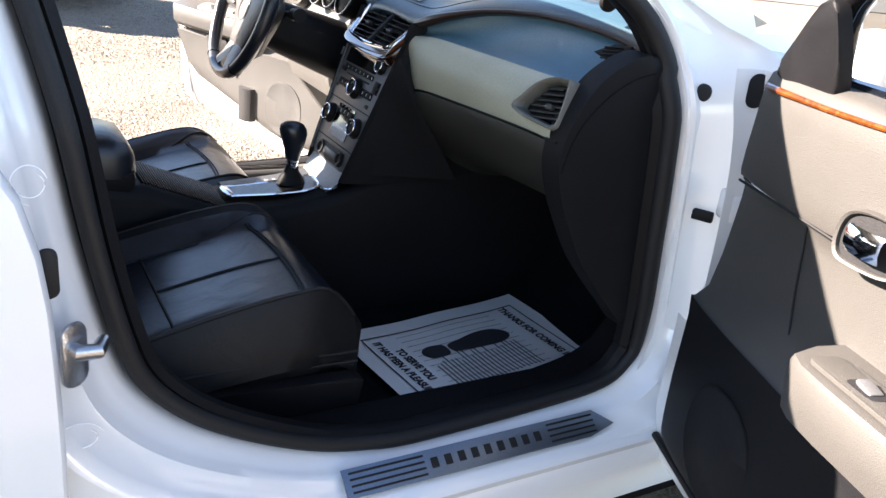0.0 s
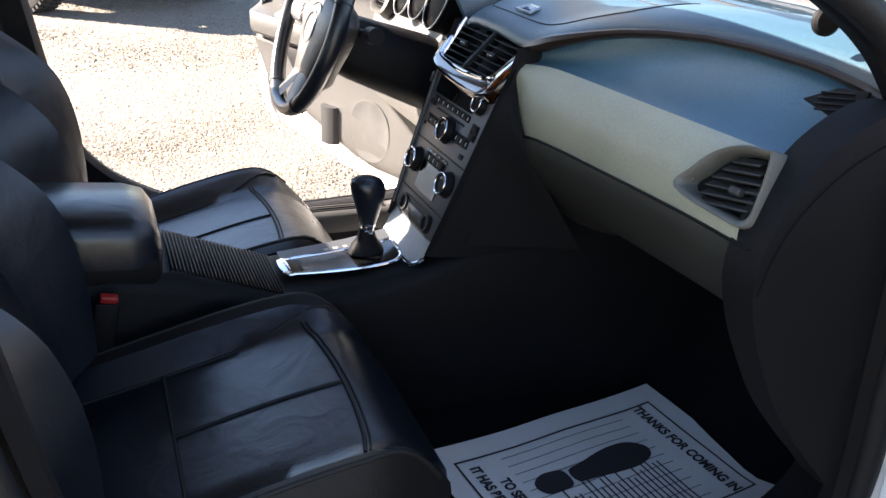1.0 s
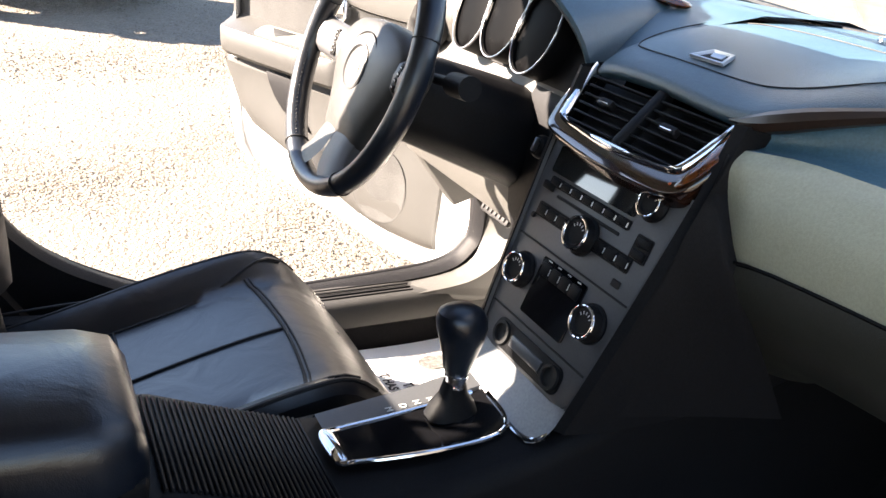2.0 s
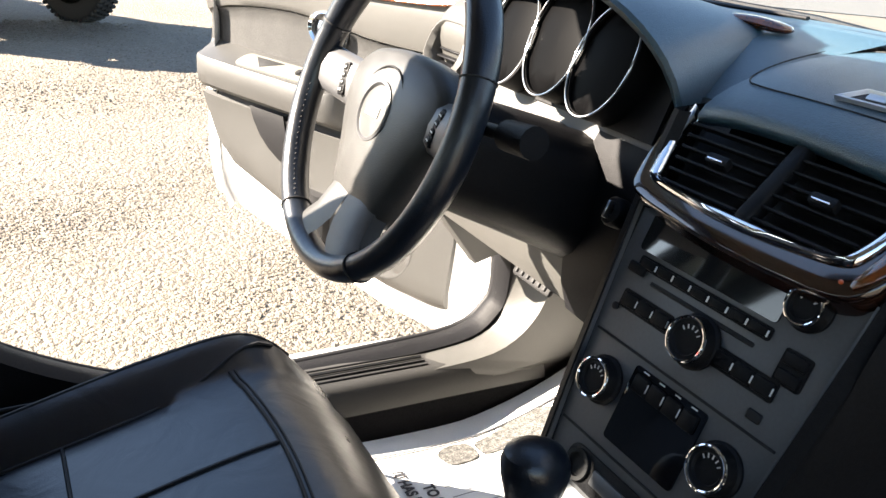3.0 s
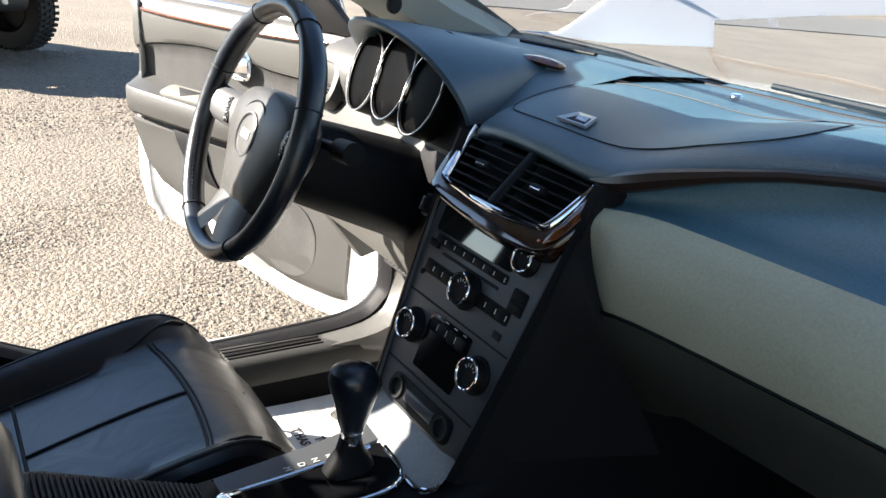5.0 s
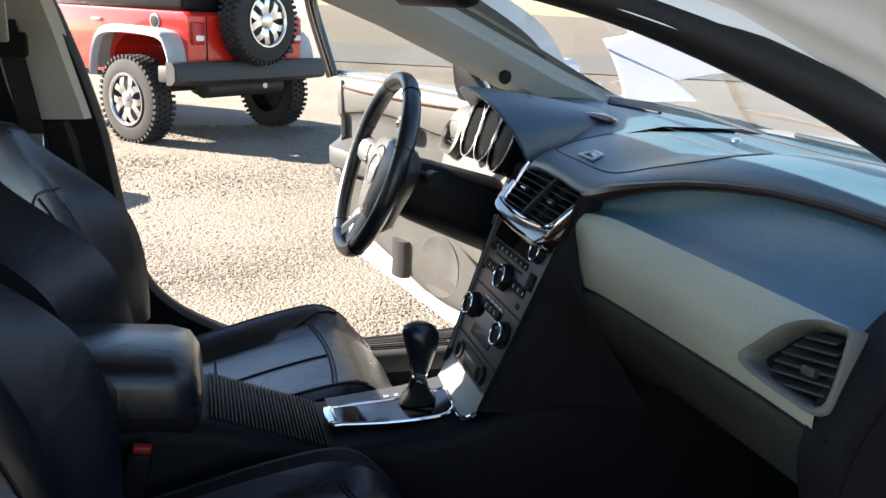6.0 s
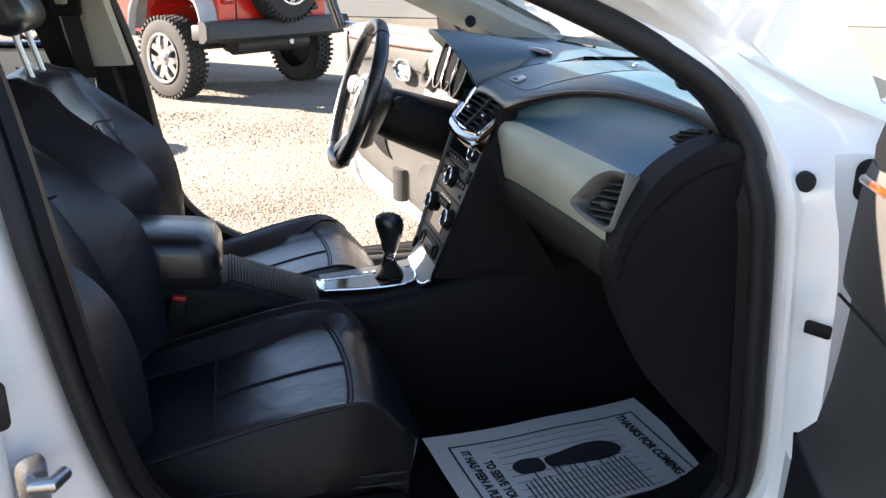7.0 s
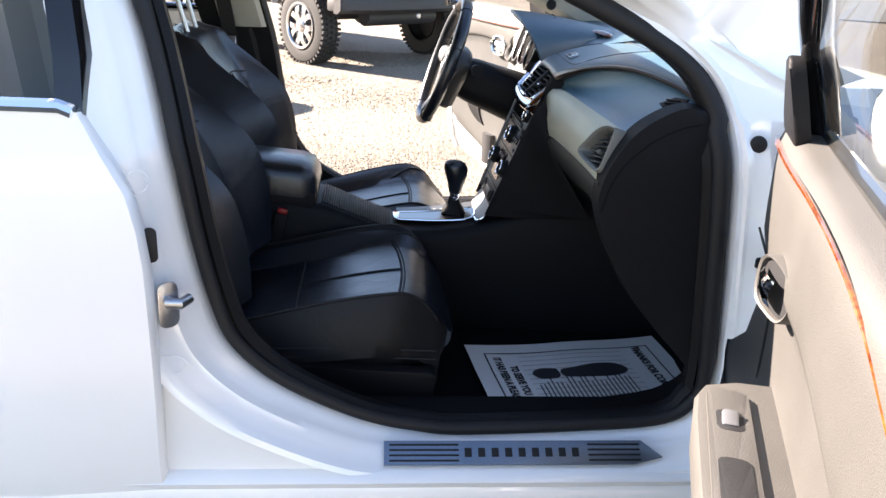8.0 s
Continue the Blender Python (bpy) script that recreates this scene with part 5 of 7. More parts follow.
# ---- steering column and wheel ----
WC = Vector((0.578, 0.349, 0.949))
WN = Vector((-0.945, 0, 0.327)).normalized()
WM = axes(WC, (0, -1, 0), (0.327, 0, 0.945))


def steering():
    col = tagged(empty("steering_column", (0.75, 0.36, 0.86)), "black steering column shroud with stalks and ignition lock", "steering column")
    bm = B()
    rows = []
    for d, w, h in ((0.055, 0.035, 0.035), (0.06, 0.055, 0.055), (0.10, 0.065, 0.062), (0.18, 0.072, 0.068), (0.28, 0.085, 0.075), (0.33, 0.09, 0.08)):
        c = WC - WN * d
        rows.append([c + Vector((0, w * math.cos(t) * (1.0 + 0.15 * abs(math.sin(2 * t))), 0)) + Vector((0.327, 0, 0.945)) * (h * math.sin(t) * (1.0 + 0.15 * abs(math.sin(2 * t))) - 0.02) for t in [2 * math.pi * k / 24 for k in range(24)]])
    loft(bm, rows, close_v=True, cap=True)
    part("column_shroud", bm, PLASTIC, col)
    for sg, tip in ((1, 0.165), (-1, 0.185)):
        bm = B()
        a = WM @ Vector((-sg * 0.05, 0.018, -0.085))
        b = WM @ Vector((-sg * tip, 0.03, -0.075))
        tube(bm, [a, a.lerp(b, 0.5), a.lerp(b, 0.6), a.lerp(b, 0.64), b], [0.007, 0.0075, 0.009, 0.016, 0.0165], 14)
        part("stalk", bm, PLASTIC, col)
    bm = B()
    lathe(bm, [(0.017, 0), (0.017, 0.014), (0.014, 0.018), (0.006, 0.019), (0.004, 0.016)], axes((0.812, 0.196, 0.858), (0, 1, 0), (0.35, 0, 0.94)) @ pose(0, 0, 0, 180, 0, 0), 20)
    ig = part("ignition_lock", bm, PLASTIC, col)
    bm = B()
    rbox(bm, (0.003, 0.020, 0.010), axes((0.792, 0.196, 0.866), (0, 1, 0), (0.35, 0, 0.94)), 0.001, 1)
    part("key_slot", bm, STEEL, ig)
    # wheel
    wh = tagged(empty("steering_wheel", WC), "black leather steering wheel with a satin grey hub and buttons", "steering wheel")
    R = 0.182
    bm = B()
    rows = []
    N = 72
    for i in range(N):
        t = 2 * math.pi * i / N
        rad = Vector((math.cos(t), math.sin(t), 0))
        grip = 1.0 + 0.10 * sum(math.exp(-((t - c) / 0.28) ** 2) for c in (radians(35), radians(145)))
        rows.append([WM @ (rad * R + rad * 0.0145 * grip * math.cos(k * math.pi / 8) + Vector((0, 0, 0.0175 * grip * math.sin(k * math.pi / 8)))) for k in range(16)])
    loft(bm, rows, close_u=True, close_v=True)
    rim = part("rim", bm, LEATHER, wh)
    for deg in (20, 160, 238, 302, 62, 118):
        t = radians(deg)
        rad = Vector((math.cos(t), math.sin(t), 0))
        bm = B()
        tube(bm, [WM @ (rad * R + rad * 0.0152 * math.cos(k * math.pi / 10) + Vector((0, 0, 0.0182 * math.sin(k * math.pi / 10)))) for k in range(20)], 0.0012, 5, closed=True, up=WN)
        part("seam", bm, THREAD, rim)
    # hub pad, domed, tapering down
    HUB_HALF = [(0.0, 0.080), (0.045, 0.077), (0.080, 0.069), (0.108, 0.050), (0.114, 0.024), (0.104, -0.010), (0.086, -0.042), (0.070, -0.075), (0.060, -0.100), (0.032, -0.111), (0.0, -0.113)]
    out = spline([(sg * x, y, 0) for sg, half in ((1, HUB_HALF), (-1, HUB_HALF[-2:0:-1])) for x, y in half], 48, closed=True)
    HM = WM @ pose(0, -0.014, -0.022)
    bm = B()
    loft(bm, [[HM @ Vector((p.x * k, p.y * k, h)) for p in out] for k, h in ((0.9, -0.045), (1.0, -0.03), (1.0, -0.006), (0.97, 0.004), (0.88, 0.011), (0.6, 0.018), (0.3, 0.021), (0.01, 0.022))], close_v=True)
    hub = part("hub_pad", bm, HUB, wh, "satin grey airbag pad", 50)
    bm = B()
    tube(bm, [HM @ Vector((0.052 * math.cos(t), 0.053 * math.sin(t) + 0.004, 0.0180 - 0.0008 * abs(math.sin(t)))) for t in [2 * math.pi * k / 40 for k in range(40)]], 0.0012, 6, closed=True, up=WN)
    part("pad_groove", bm, PLASTIC, hub)
    bm = B()
    lathe(bm, [(0.034, -0.002), (0.034, 0.003), (0.031, 0.0045), (0.028, 0.000), (0.018, 0.002), (0.001, 0.0025)], HM @ pose(0, 0.006, 0.019), 36)
    em = part("emblem_ring", bm, SILVER, hub, "round emblem ring on the hub")
    bm = B()
    rbox(bm, (0.030, 0.013, 0.004), HM @ pose(0, 0.006, 0.0215), 0.003, 2)
    part("emblem", bm, LIGHTMARK, em)
    # spokes
    for sg in (-1, 1):
        bm = B()
        loft(bm, [[WM @ Vector((sg * x, y + dy, z + h)) for dy, z in ((0.029, -0.012), (0.026, -0.002), (0.017, 0.005), (0.0, 0.007), (-0.017, 0.005), (-0.026, -0.002), (-0.029, -0.012), (0.0, -0.02))] for x, y, h in ((0.08, 0.006, -0.020), (0.115, 0.006, -0.016), (0.152, 0.008, -0.007), (0.182, 0.010, 0.0))], close_v=True)
        sp = part("spoke", bm, SILVER, wh, "satin silver spoke cover")
        bm = B()
        rbox(bm, (0.013, 0.040, 0.005), WM @ pose(sg * 0.118, 0.006, -0.0105, 0, sg * -6, sg * -14), 0.0022, 3)
        pod = part("button_pod", bm, PLASTIC, sp)
        for k in range(4):
            bm = B()
            rbox(bm, (0.0095, 0.0075, 0.003), WM @ pose(sg * (0.1148 + 0.0022 * k), -0.0075 + 0.009 * k, -0.0083, 0, sg * -6, sg * -14), 0.0012, 1)
            wb = part("wheel_button", bm, PLASTIC, pod)
            bm = B()
            rbox(bm, (0.005, 0.0012, 0.0006), WM @ pose(sg * (0.1148 + 0.0022 * k), -0.0075 + 0.009 * k, -0.0067, 0, sg * -6, sg * -14), 0, 1)
            part("button_mark", bm, LIGHTMARK, wb)
    # two lower legs that leave a gap between them
    for sg in (-1, 1):
        bm = B()
        loft(bm, [[WM @ Vector((sg * (x + dx * w), y, z + h)) for dx, z in ((-1.0, 0.008), (-0.5, 0.009), (0.0, 0.009), (0.5, 0.007), (0.9, 0.0), (1.0, -0.016))] for x, y, w, h in ((0.030, -0.085, 0.030, -0.022), (0.032, -0.110, 0.031, -0.015), (0.036, -0.135, 0.033, -0.009), (0.050, -0.155, 0.036, -0.004), (0.060, -0.170, 0.030, -0.001))])
        part("lower_spoke", bm, HUB, wh, "satin grey lower spoke")
        bm = B()
        for k in range(22):
            t = radians(-90 + sg * lerp(34, 84, k / 21))
            rad = Vector((math.cos(t), math.sin(t), 0))
            rbox(bm, (0.004, 0.0012, 0.0012), WM @ Matrix.Translation(rad * (R - 0.0138) + Vector((0, 0, 0.008))) @ pose(0, 0, 0, 0, 0, math.degrees(t)), 0, 1)
        part("stitching", bm, PLASTIC, rim)


steering()

# ---- pedals ----
def pedals():
    for name, y, w, h, x, z, lab in (("brake_pedal", 0.33, 0.13, 0.06, 1.02, 0.50, "ribbed black rubber brake pedal"), ("parking_brake_pedal", 0.49, 0.10, 0.055, 0.94, 0.65, "steel parking brake pedal with a black ribbed pad"), ("throttle_pedal", 0.19, 0.055, 0.15, 1.08, 0.44, "long black throttle pedal")):
        pm = axes((x, y, z), (0, -1, 0), (0.45, 0, 0.9))
        root = tagged(empty(name, (x, y, z)), lab, "pedal", "driver pedals")
        bm = B()
        rbox(bm, (w, h, 0.012), pm, 0.005, 2)
        pad = part("pedal_pad", bm, RUBBER, root)
        n = max(3, int(w / 0.016))
        for k in range(n):
            bm = B()
            rbox(bm, (0.006, h * 0.8, 0.004), pm @ pose(lerp(-w / 2 + 0.012, w / 2 - 0.012, k / (n - 1)), 0, 0.007), 0.001, 1)
            part("pedal_rib", bm, RUBBER, pad)
        bm = B()
        tube(bm, [pm @ Vector((0, 0, -0.006)), pm @ Vector((0, 0.06, -0.06)), (1.16, y, z + 0.12), (1.18, y, 0.85)], 0.009, 8)
        part("pedal_arm", bm, STEEL, root)


pedals()

# ---- centre console ----
def console():
    cs = tagged(empty("centre_console", (0.2, 0, 0.3)), "black centre console with armrest, ribbed cover and chrome shifter plate", "console")
    bm = B()
    rows = []
    for x, z, w in ((-0.45, 0.60, 0.105), (-0.1, 0.645, 0.108), (0.15, 0.645, 0.108), (0.25, 0.630, 0.108), (0.42, 0.560, 0.104), (0.55, 0.565, 0.104), (0.66, 0.586, 0.108), (0.80, 0.64, 0.12), (1.05, 0.66, 0.14), (1.36, 0.70, 0.16)):
        rows.append([(x, -w - 0.012, 0.29), (x, -w - 0.008, 0.42), (x, -w, z - 0.03), (x, -w + 0.008, z - 0.006), (x, -w + 0.022, z), (x, w - 0.022, z), (x, w - 0.008, z - 0.006), (x, w, z - 0.03), (x, w + 0.008, 0.42), (x, w + 0.012, 0.29)])
    loft(bm, rows)
    part("console_body", bm, PLASTIC, cs, "", 50)
    # padded armrest lid
    bm = B()
    loft(bm, [[(x, y * w, zc + z * h) for y, z in [(-1.0, -0.6), (-1.0, 0.3), (-0.93, 0.75), (-0.75, 0.97), (0, 1.06), (0.75, 0.97), (0.93, 0.75), (1.0, 0.3), (1.0, -0.6)]] for x, w, zc, h in ((-0.2, 0.10, 0.712, 0.045), (-0.1, 0.105, 0.705, 0.05), (0.05, 0.105, 0.694, 0.05), (0.18, 0.105, 0.682, 0.05), (0.212, 0.10, 0.677, 0.045), (0.226, 0.088, 0.670, 0.03), (0.23, 0.07, 0.665, 0.01))])
    part("armrest", bm, LEATHER, cs, "black padded armrest lid", 60)
    bm = B()
    rbox(bm, (0.42, 0.205, 0.07), pose(0.015, 0, 0.645, 0, 4, 0), 0.012, 2)
    part("armrest_bin", bm, PLASTIC, cs)
    # ribbed sliding cover
    for k in range(30):
        t = (k + 0.5) / 30
        bm = B()
        rbox(bm, (0.0042, 0.165, 0.005), pose(lerp(0.238, 0.425, t), 0, lerp(0.636, 0.562, t), 0, 21, 0), 0.0014, 1)
        part("cover_rib", bm, PLASTIC, cs)
    # shifter plate in a slim chrome frame, with a silver surround on the driver side
    fr = [(0.655, 0.020, 0.594), (0.652, -0.030, 0.592), (0.635, -0.050, 0.587), (0.60, -0.052, 0.582), (0.53, -0.045, 0.577), (0.46, -0.032, 0.574), (0.437, -0.024, 0.573), (0.434, 0.030, 0.573), (0.46, 0.034, 0.574), (0.53, 0.035, 0.577), (0.60, 0.036, 0.582), (0.64, 0.036, 0.588)]
    bm = B()
    tube(bm, spline(fr, 64), 0.0032, 8)
    part("chrome_frame", bm, CHROME, cs, "slim chrome frame round the gear lever")
    bm = B()
    rbox(bm, (0.016, 0.06, 0.008), pose(0.440, 0.003, 0.574, 0, -4, 0), 0.003, 2)
    part("chrome_bar", bm, CHROME, cs)
    bm = B()
    loft(bm, [[(x, y, z) for y, z in ((y0, z0 + 0.001), (y0 + 0.002, z0 + 0.004), (y1 - 0.002, z0 + 0.004), (y1, z0 + 0.001))] for x, y0, y1, z0 in ((0.436, -0.023, 0.030, 0.569), (0.46, -0.031, 0.033, 0.570), (0.53, -0.044, 0.034, 0.573), (0.60, -0.051, 0.035, 0.578), (0.635, -0.049, 0.036, 0.583), (0.655, -0.028, 0.036, 0.588))])
    pl = part("shifter_plate", bm, GLOSS, cs, "gloss black shifter plate")
    bm = B()
    loft(bm, [[(x, y, z) for y, z in ((0.038, z0 + 0.0), (0.040, z0 + 0.005), (y1 - 0.006, z0 + 0.005), (y1, z0 - 0.004))] for x, y1, z0 in ((0.44, 0.078, 0.568), (0.50, 0.082, 0.571), (0.58, 0.086, 0.577), (0.668, 0.09, 0.590))])
    part("shifter_surround", bm, SILVER, cs, "silver surround with gear letters")
    for k, ch in enumerate("PRNDM"):
        cu = bpy.data.curves.new("gear_letter", "FONT")
        cu.body = ch
        cu.size = 0.013
        cu.extrude = 0.0003
        cu.align_x = "CENTER"
        me_ob = new("gear_letter_curve", cu)
        bpy.context.view_layer.update()
        me = bpy.data.meshes.new_from_object(me_ob.evaluated_get(bpy.context.evaluated_depsgraph_get()))
        bpy.data.objects.remove(me_ob)
        me.materials.append(LIGHTMARK)
        ob = new("gear_letter", me)
        ob.parent = pl
        ob.matrix_world = pose(0.60 - 0.019 * k, 0.045, 0.5845 - 0.0013 * k, 0, -4, -90)
    # gear lever
    bm = B()
    loft(bm, [[(0.598 + w * x, 0.012 + d * y, z) for x, y in rounded(2, 2, 0.7, 4)] for w, d, z in ((0.034, 0.022, 0.582), (0.028, 0.017, 0.598), (0.018, 0.012, 0.612), (0.013, 0.011, 0.630))], close_v=True)
    lv = part("gear_lever", bm, PLASTIC, cs)
    bm = B()
    lathe(bm, [(0.0135, 0), (0.0135, 0.012), (0.015, 0.014), (0.015, 0.018), (0.012, 0.02)], pose(0.598, 0.012, 0.622, 0, 4, 0), 24)
    part("chrome_collar", bm, CHROME, lv)
    bm = B()
    loft(bm, [[Vector((0.600 + dx + r * 1.22 * math.cos(t), 0.013 + r * 1.05 * math.sin(t), z)) for t in [2 * math.pi * k / 20 for k in range(20)]] for r, z, dx in ((0.012, 0.638, 0), (0.0155, 0.650, 0.0), (0.019, 0.668, 0.001), (0.0235, 0.687, 0.001), (0.0265, 0.703, 0.0), (0.0265, 0.715, -0.002), (0.023, 0.725, -0.004), (0.015, 0.731, -0.005), (0.004, 0.733, -0.005))], close_v=True, cap=True)
    part("gear_knob", bm, LEATHER, lv, "black leather gear knob")


console()

# ---- open front doors ----
def front_door(s, hinge, d, label):
    """s: -1 passenger, 1 driver. Local: l along the door from its hinge, n towards the cabin side, z up."""
    dv = Vector((d[0], d[1], 0)).normalized()
    nv = Vector((dv.y, -dv.x, 0)) * (-s)
    m = Matrix(((dv.x, nv.x, 0, hinge[0]), (dv.y, nv.y, 0, hinge[1]), (0, 0, 1, 0), (0, 0, 0, 1)))
    P = lambda l, n, z: m @ Vector((l, n, z))
    root = tagged(empty("front_door", (hinge[0], hinge[1], 0.3)), label, "car door", "front doors")
    pale = DOORTRIM if s < 0 else BEIGE
    tint = DOORTRIM if s < 0 else GREY
    up = 0.033 if s < 0 else 0.0
    rise = 0.055 if s < 0 else 0.0
    deep = 0.02 if s < 0 else 0.0
    heel = 0.0 if s < 0 else 0.15
    rear = [(0.28, 0.93), (0.32, 0.965), (0.45, 0.985), (0.65, 1.0), (0.9, 1.01), (1.02, 1.015)]
    if s < 0:
        rear = [(z, l + 0.10) for z, l in rear]
    # painted shell: outer skin and folded edges
    bm = B()
    rows = []
    for i in range(15):
        z = lerp(0.285, 1.0 if s > 0 else 1.045, i / 14)
        re = table(rear, z)[0]
        o = table([(0.2, 0.02), (0.35, -0.008), (0.6, -0.022), (0.8, -0.018), (0.92, -0.006), (1.02, 0.02)], z)[0]
        P = lambda l, n, zz: m @ Vector((l, n, zz + heel * max(0.0, l - 0.3) * (14 - i) / 14))
        rows.append([P(0.03, o + (0.06 if s < 0 else 0.09), z), P(0.02, o + 0.03, z), P(0.02, o + 0.004, z), P(0.03, o, z), P(0.3, o - 0.006, z), P(0.7, o - 0.006, z), P(re, o, z), P(re + 0.01, o + 0.006, z), P(re + 0.008, o + 0.03, z), P(re - 0.02, o + 0.04, z), P(re - 0.07, 0.055, z), P(re - 0.09, 0.085, z)])
    loft(bm, rows)
    P = lambda l, n, z: m @ Vector((l, n, z))
    loft(bm, [[P(l, n, z + heel * max(0.0, l - 0.3)) for n, z in ((0.02, 0.283), (0.05, 0.288), (0.06, 0.33), (0.075, 0.40), (0.076, 0.60))] for l in ((0.03, 0.3, 0.6, 0.86) if s < 0 else (0.03, 0.3, 0.6, 0.86, 0.955))])
    shell = part("door_shell", bm, PAINT, root, "white painted door shell")
    if s < 0:
        bm = B()
        lo = [P(0.05, 0.072, 0.345), P(0.4, 0.075, 0.34), P(0.74, 0.074, 0.352), P(0.87, 0.07, 0.41), P(rear[2][1] - 0.05, 0.062, 0.5), P(rear[2][1] - 0.04, 0.06, 0.7), P(rear[2][1] - 0.04, 0.06, 0.98)]
        tube(bm, spline(lo, 40), 0.008, 8)
        part("door_seal", bm, RUBBER, shell)
    front = [(0.27, 0.10), (0.45, 0.085), (0.7, 0.08), (1.02, 0.11)]
    back = [(0.355, 0.30), (0.40, 0.45), (0.434, 0.56), (0.477, 0.74), (0.509, 0.85), (0.55, 0.90), (0.616, 0.945), (0.681, 0.97), (0.77, 0.978), (0.9, 0.972), (1.05, 0.965)]
    if s < 0:
        back = [(0.36, 0.60), (0.385, 0.74), (0.42, 0.88), (0.468, 0.975), (0.54, 1.022), (0.70, 1.035), (0.9, 1.028), (1.05, 1.02)]
    crease = [(0.05, 0.885), (0.36, 0.886), (0.5, 0.90), (0.65, 0.908), (0.86, 0.89), (1.0, 0.86)]

    # inner trim in three mouldings, each with a returned edge
    def skin(name, prof, mat, lab="", ncol=18, warp=0.0):
        """prof: (n, z) up the moulding; warp bends its rows to the crease line."""
        bm = B()
        rows = []
        for n, z in prof:
            p, q = table(front, z)[0], table(back, z)[0]
            row = []
            for k in range(ncol + 1):
                l = lerp(p, q, k / ncol)
                dz = (table(crease, l)[0] - 0.886) * warp * math.exp(-((z - 0.886) / 0.08) ** 2)
                row.append(P(l, n - 0.012 * (abs(2 * k / ncol - 1) ** 6), z + dz))
            rows.append([P(p - 0.002, 0.04, z)] + row + [P(q + 0.002, 0.04, z)])
        loft(bm, rows)
        return part(name, bm, mat, root, lab, 50)

    # Passenger lower trim is black: the car's shade is put into its colour.
    lower = skin("lower_trim", [(0.05, 0.355), (0.085, 0.360), (0.096, 0.375), (0.099, 0.39), (0.10, 0.42), (0.10, 0.45), (0.10, 0.50), (0.098, 0.55), (0.096, 0.62), (0.10, 0.66)], PLASTIC if s < 0 else GREY, "dark grey moulded lower door trim")
    skin("middle_trim", [(0.098, 0.655), (0.072, 0.68), (0.064, 0.74), (0.062, 0.80), (0.062, 0.85), (0.064, 0.875), (0.072, 0.884)], DOORTRIM if s < 0 else FABRIC, "padded middle door trim", warp=1.0)
    skin("upper_trim", [(0.066, 0.884), (0.077, 0.889), (0.080, 0.90), (0.082, 0.93), (0.084, 0.955 + rise), (0.082, 0.985 + rise), (0.076, 1.002 + rise), (0.058, 1.012 + rise), (0.03, 1.013 + rise)], pale, "pale padded upper door trim", warp=1.0)
    # armrest with a flat top and a blunt front end
    bm = B()
    rows = []
    al = 0.04 if s < 0 else 0.0
    for l, w in ((0.40 + al, 0.0), (0.405 + al, 0.03), (0.42 + al, 0.052), (0.45 + al, 0.062), (0.55, 0.065), (0.75, 0.062), (0.88 + 2 * al, 0.055), (0.925 + al, 0.048), (0.95 + al, 0.035), (0.962 + al, 0.0)):
        z = 0.712 + up + 0.05 * (l - 0.42) if s < 0 else 0.748
        lo = 1.0 if s < 0 else 0.8
        tilt_up = 0.0 if s < 0 else 0.028
        w += deep * min(1, w / 0.05)
        rows.append([P(l, 0.06, z + 0.02 + tilt_up), P(l, 0.07 + w * 0.9, z + 0.02), P(l, 0.077 + w * 0.98, z + 0.016), P(l, 0.08 + w, z + 0.008), P(l, 0.08 + w * 0.97, z - 0.035 * lo), P(l, 0.08 + w * 0.9, z - 0.062 * lo), P(l, 0.085 + w * 0.4, z - 0.082 * lo), P(l, 0.08, z - 0.088 * lo)])
    loft(bm, rows)
    arm = part("armrest", bm, tint, root, "moulded door armrest")
    AM = m @ (pose(0.61 + al, 0.104 + deep, 0.7445 + up, 0, -2.9, 0) if s < 0 else pose(0.61, 0.104, 0.7765, -22, 0, 0))
    bm = B()
    prism(bm, rounded(0.33, 0.052, 0.015), 0.006, AM, 0.002)
    sw = part("switch_plate", bm, pale if s < 0 else VENTGREY, arm, "pale switch plate")
    for k in range(4 if s > 0 else 1):
        bm = B()
        rbox(bm, (0.024, 0.016, 0.012) if s > 0 else (0.03, 0.02, 0.008), AM @ (pose(-0.135 + 0.027 * k, 0.0, 0.009, 0, 12, 0) if s > 0 else pose(-0.08, 0.0, 0.008, 0, 12, 0)), 0.004, 2)
        part("window_switch", bm, PLASTIC if s > 0 else SILVER, sw)
    if s < 0:
        bm = B()
        prism(bm, rounded(0.05, 0.032, 0.008), 0.003, AM @ pose(-0.08, 0.0, 0.0035), 0.001)
        part("switch_cup", bm, RUBBER, sw)
    bm = B()
    if s > 0:
        prism(bm, [(0.02, -0.018), (0.125, -0.018), (0.075, 0.018)], 0.0035, AM @ pose(0, 0, 0.004), 0.001)
    else:
        prism(bm, rounded(0.12, 0.036, 0.01), 0.0035, AM @ pose(0.07, 0, 0.004), 0.001)
    part("switch_recess", bm, RUBBER, sw)
    # inner handle in a pointed chrome bezel
    hm = m @ Matrix(((1, 0, 0, 0.505), (0, 0, 1, 0.072), (0, 1, 0, 0.888), (0, 0, 0, 1)))
    if s < 0:
        hm = m @ Matrix(((1.02, 0, 0, 0.462), (0, 0, 1, 0.078), (0, 0.95, 0, 0.915), (0, 0, 0, 1))) @ pose(0, 0, 0.008, 0, 14, 0)
    hz = [(p.x, p.y) for p in spline([(-0.058, -0.006, 0), (-0.05, 0.026, 0), (-0.02, 0.038, 0), (0.03, 0.034, 0), (0.058, 0.014, 0), (0.056, -0.012, 0), (0.03, -0.036, 0), (-0.02, -0.040, 0), (-0.05, -0.034, 0)], 36, closed=True)]
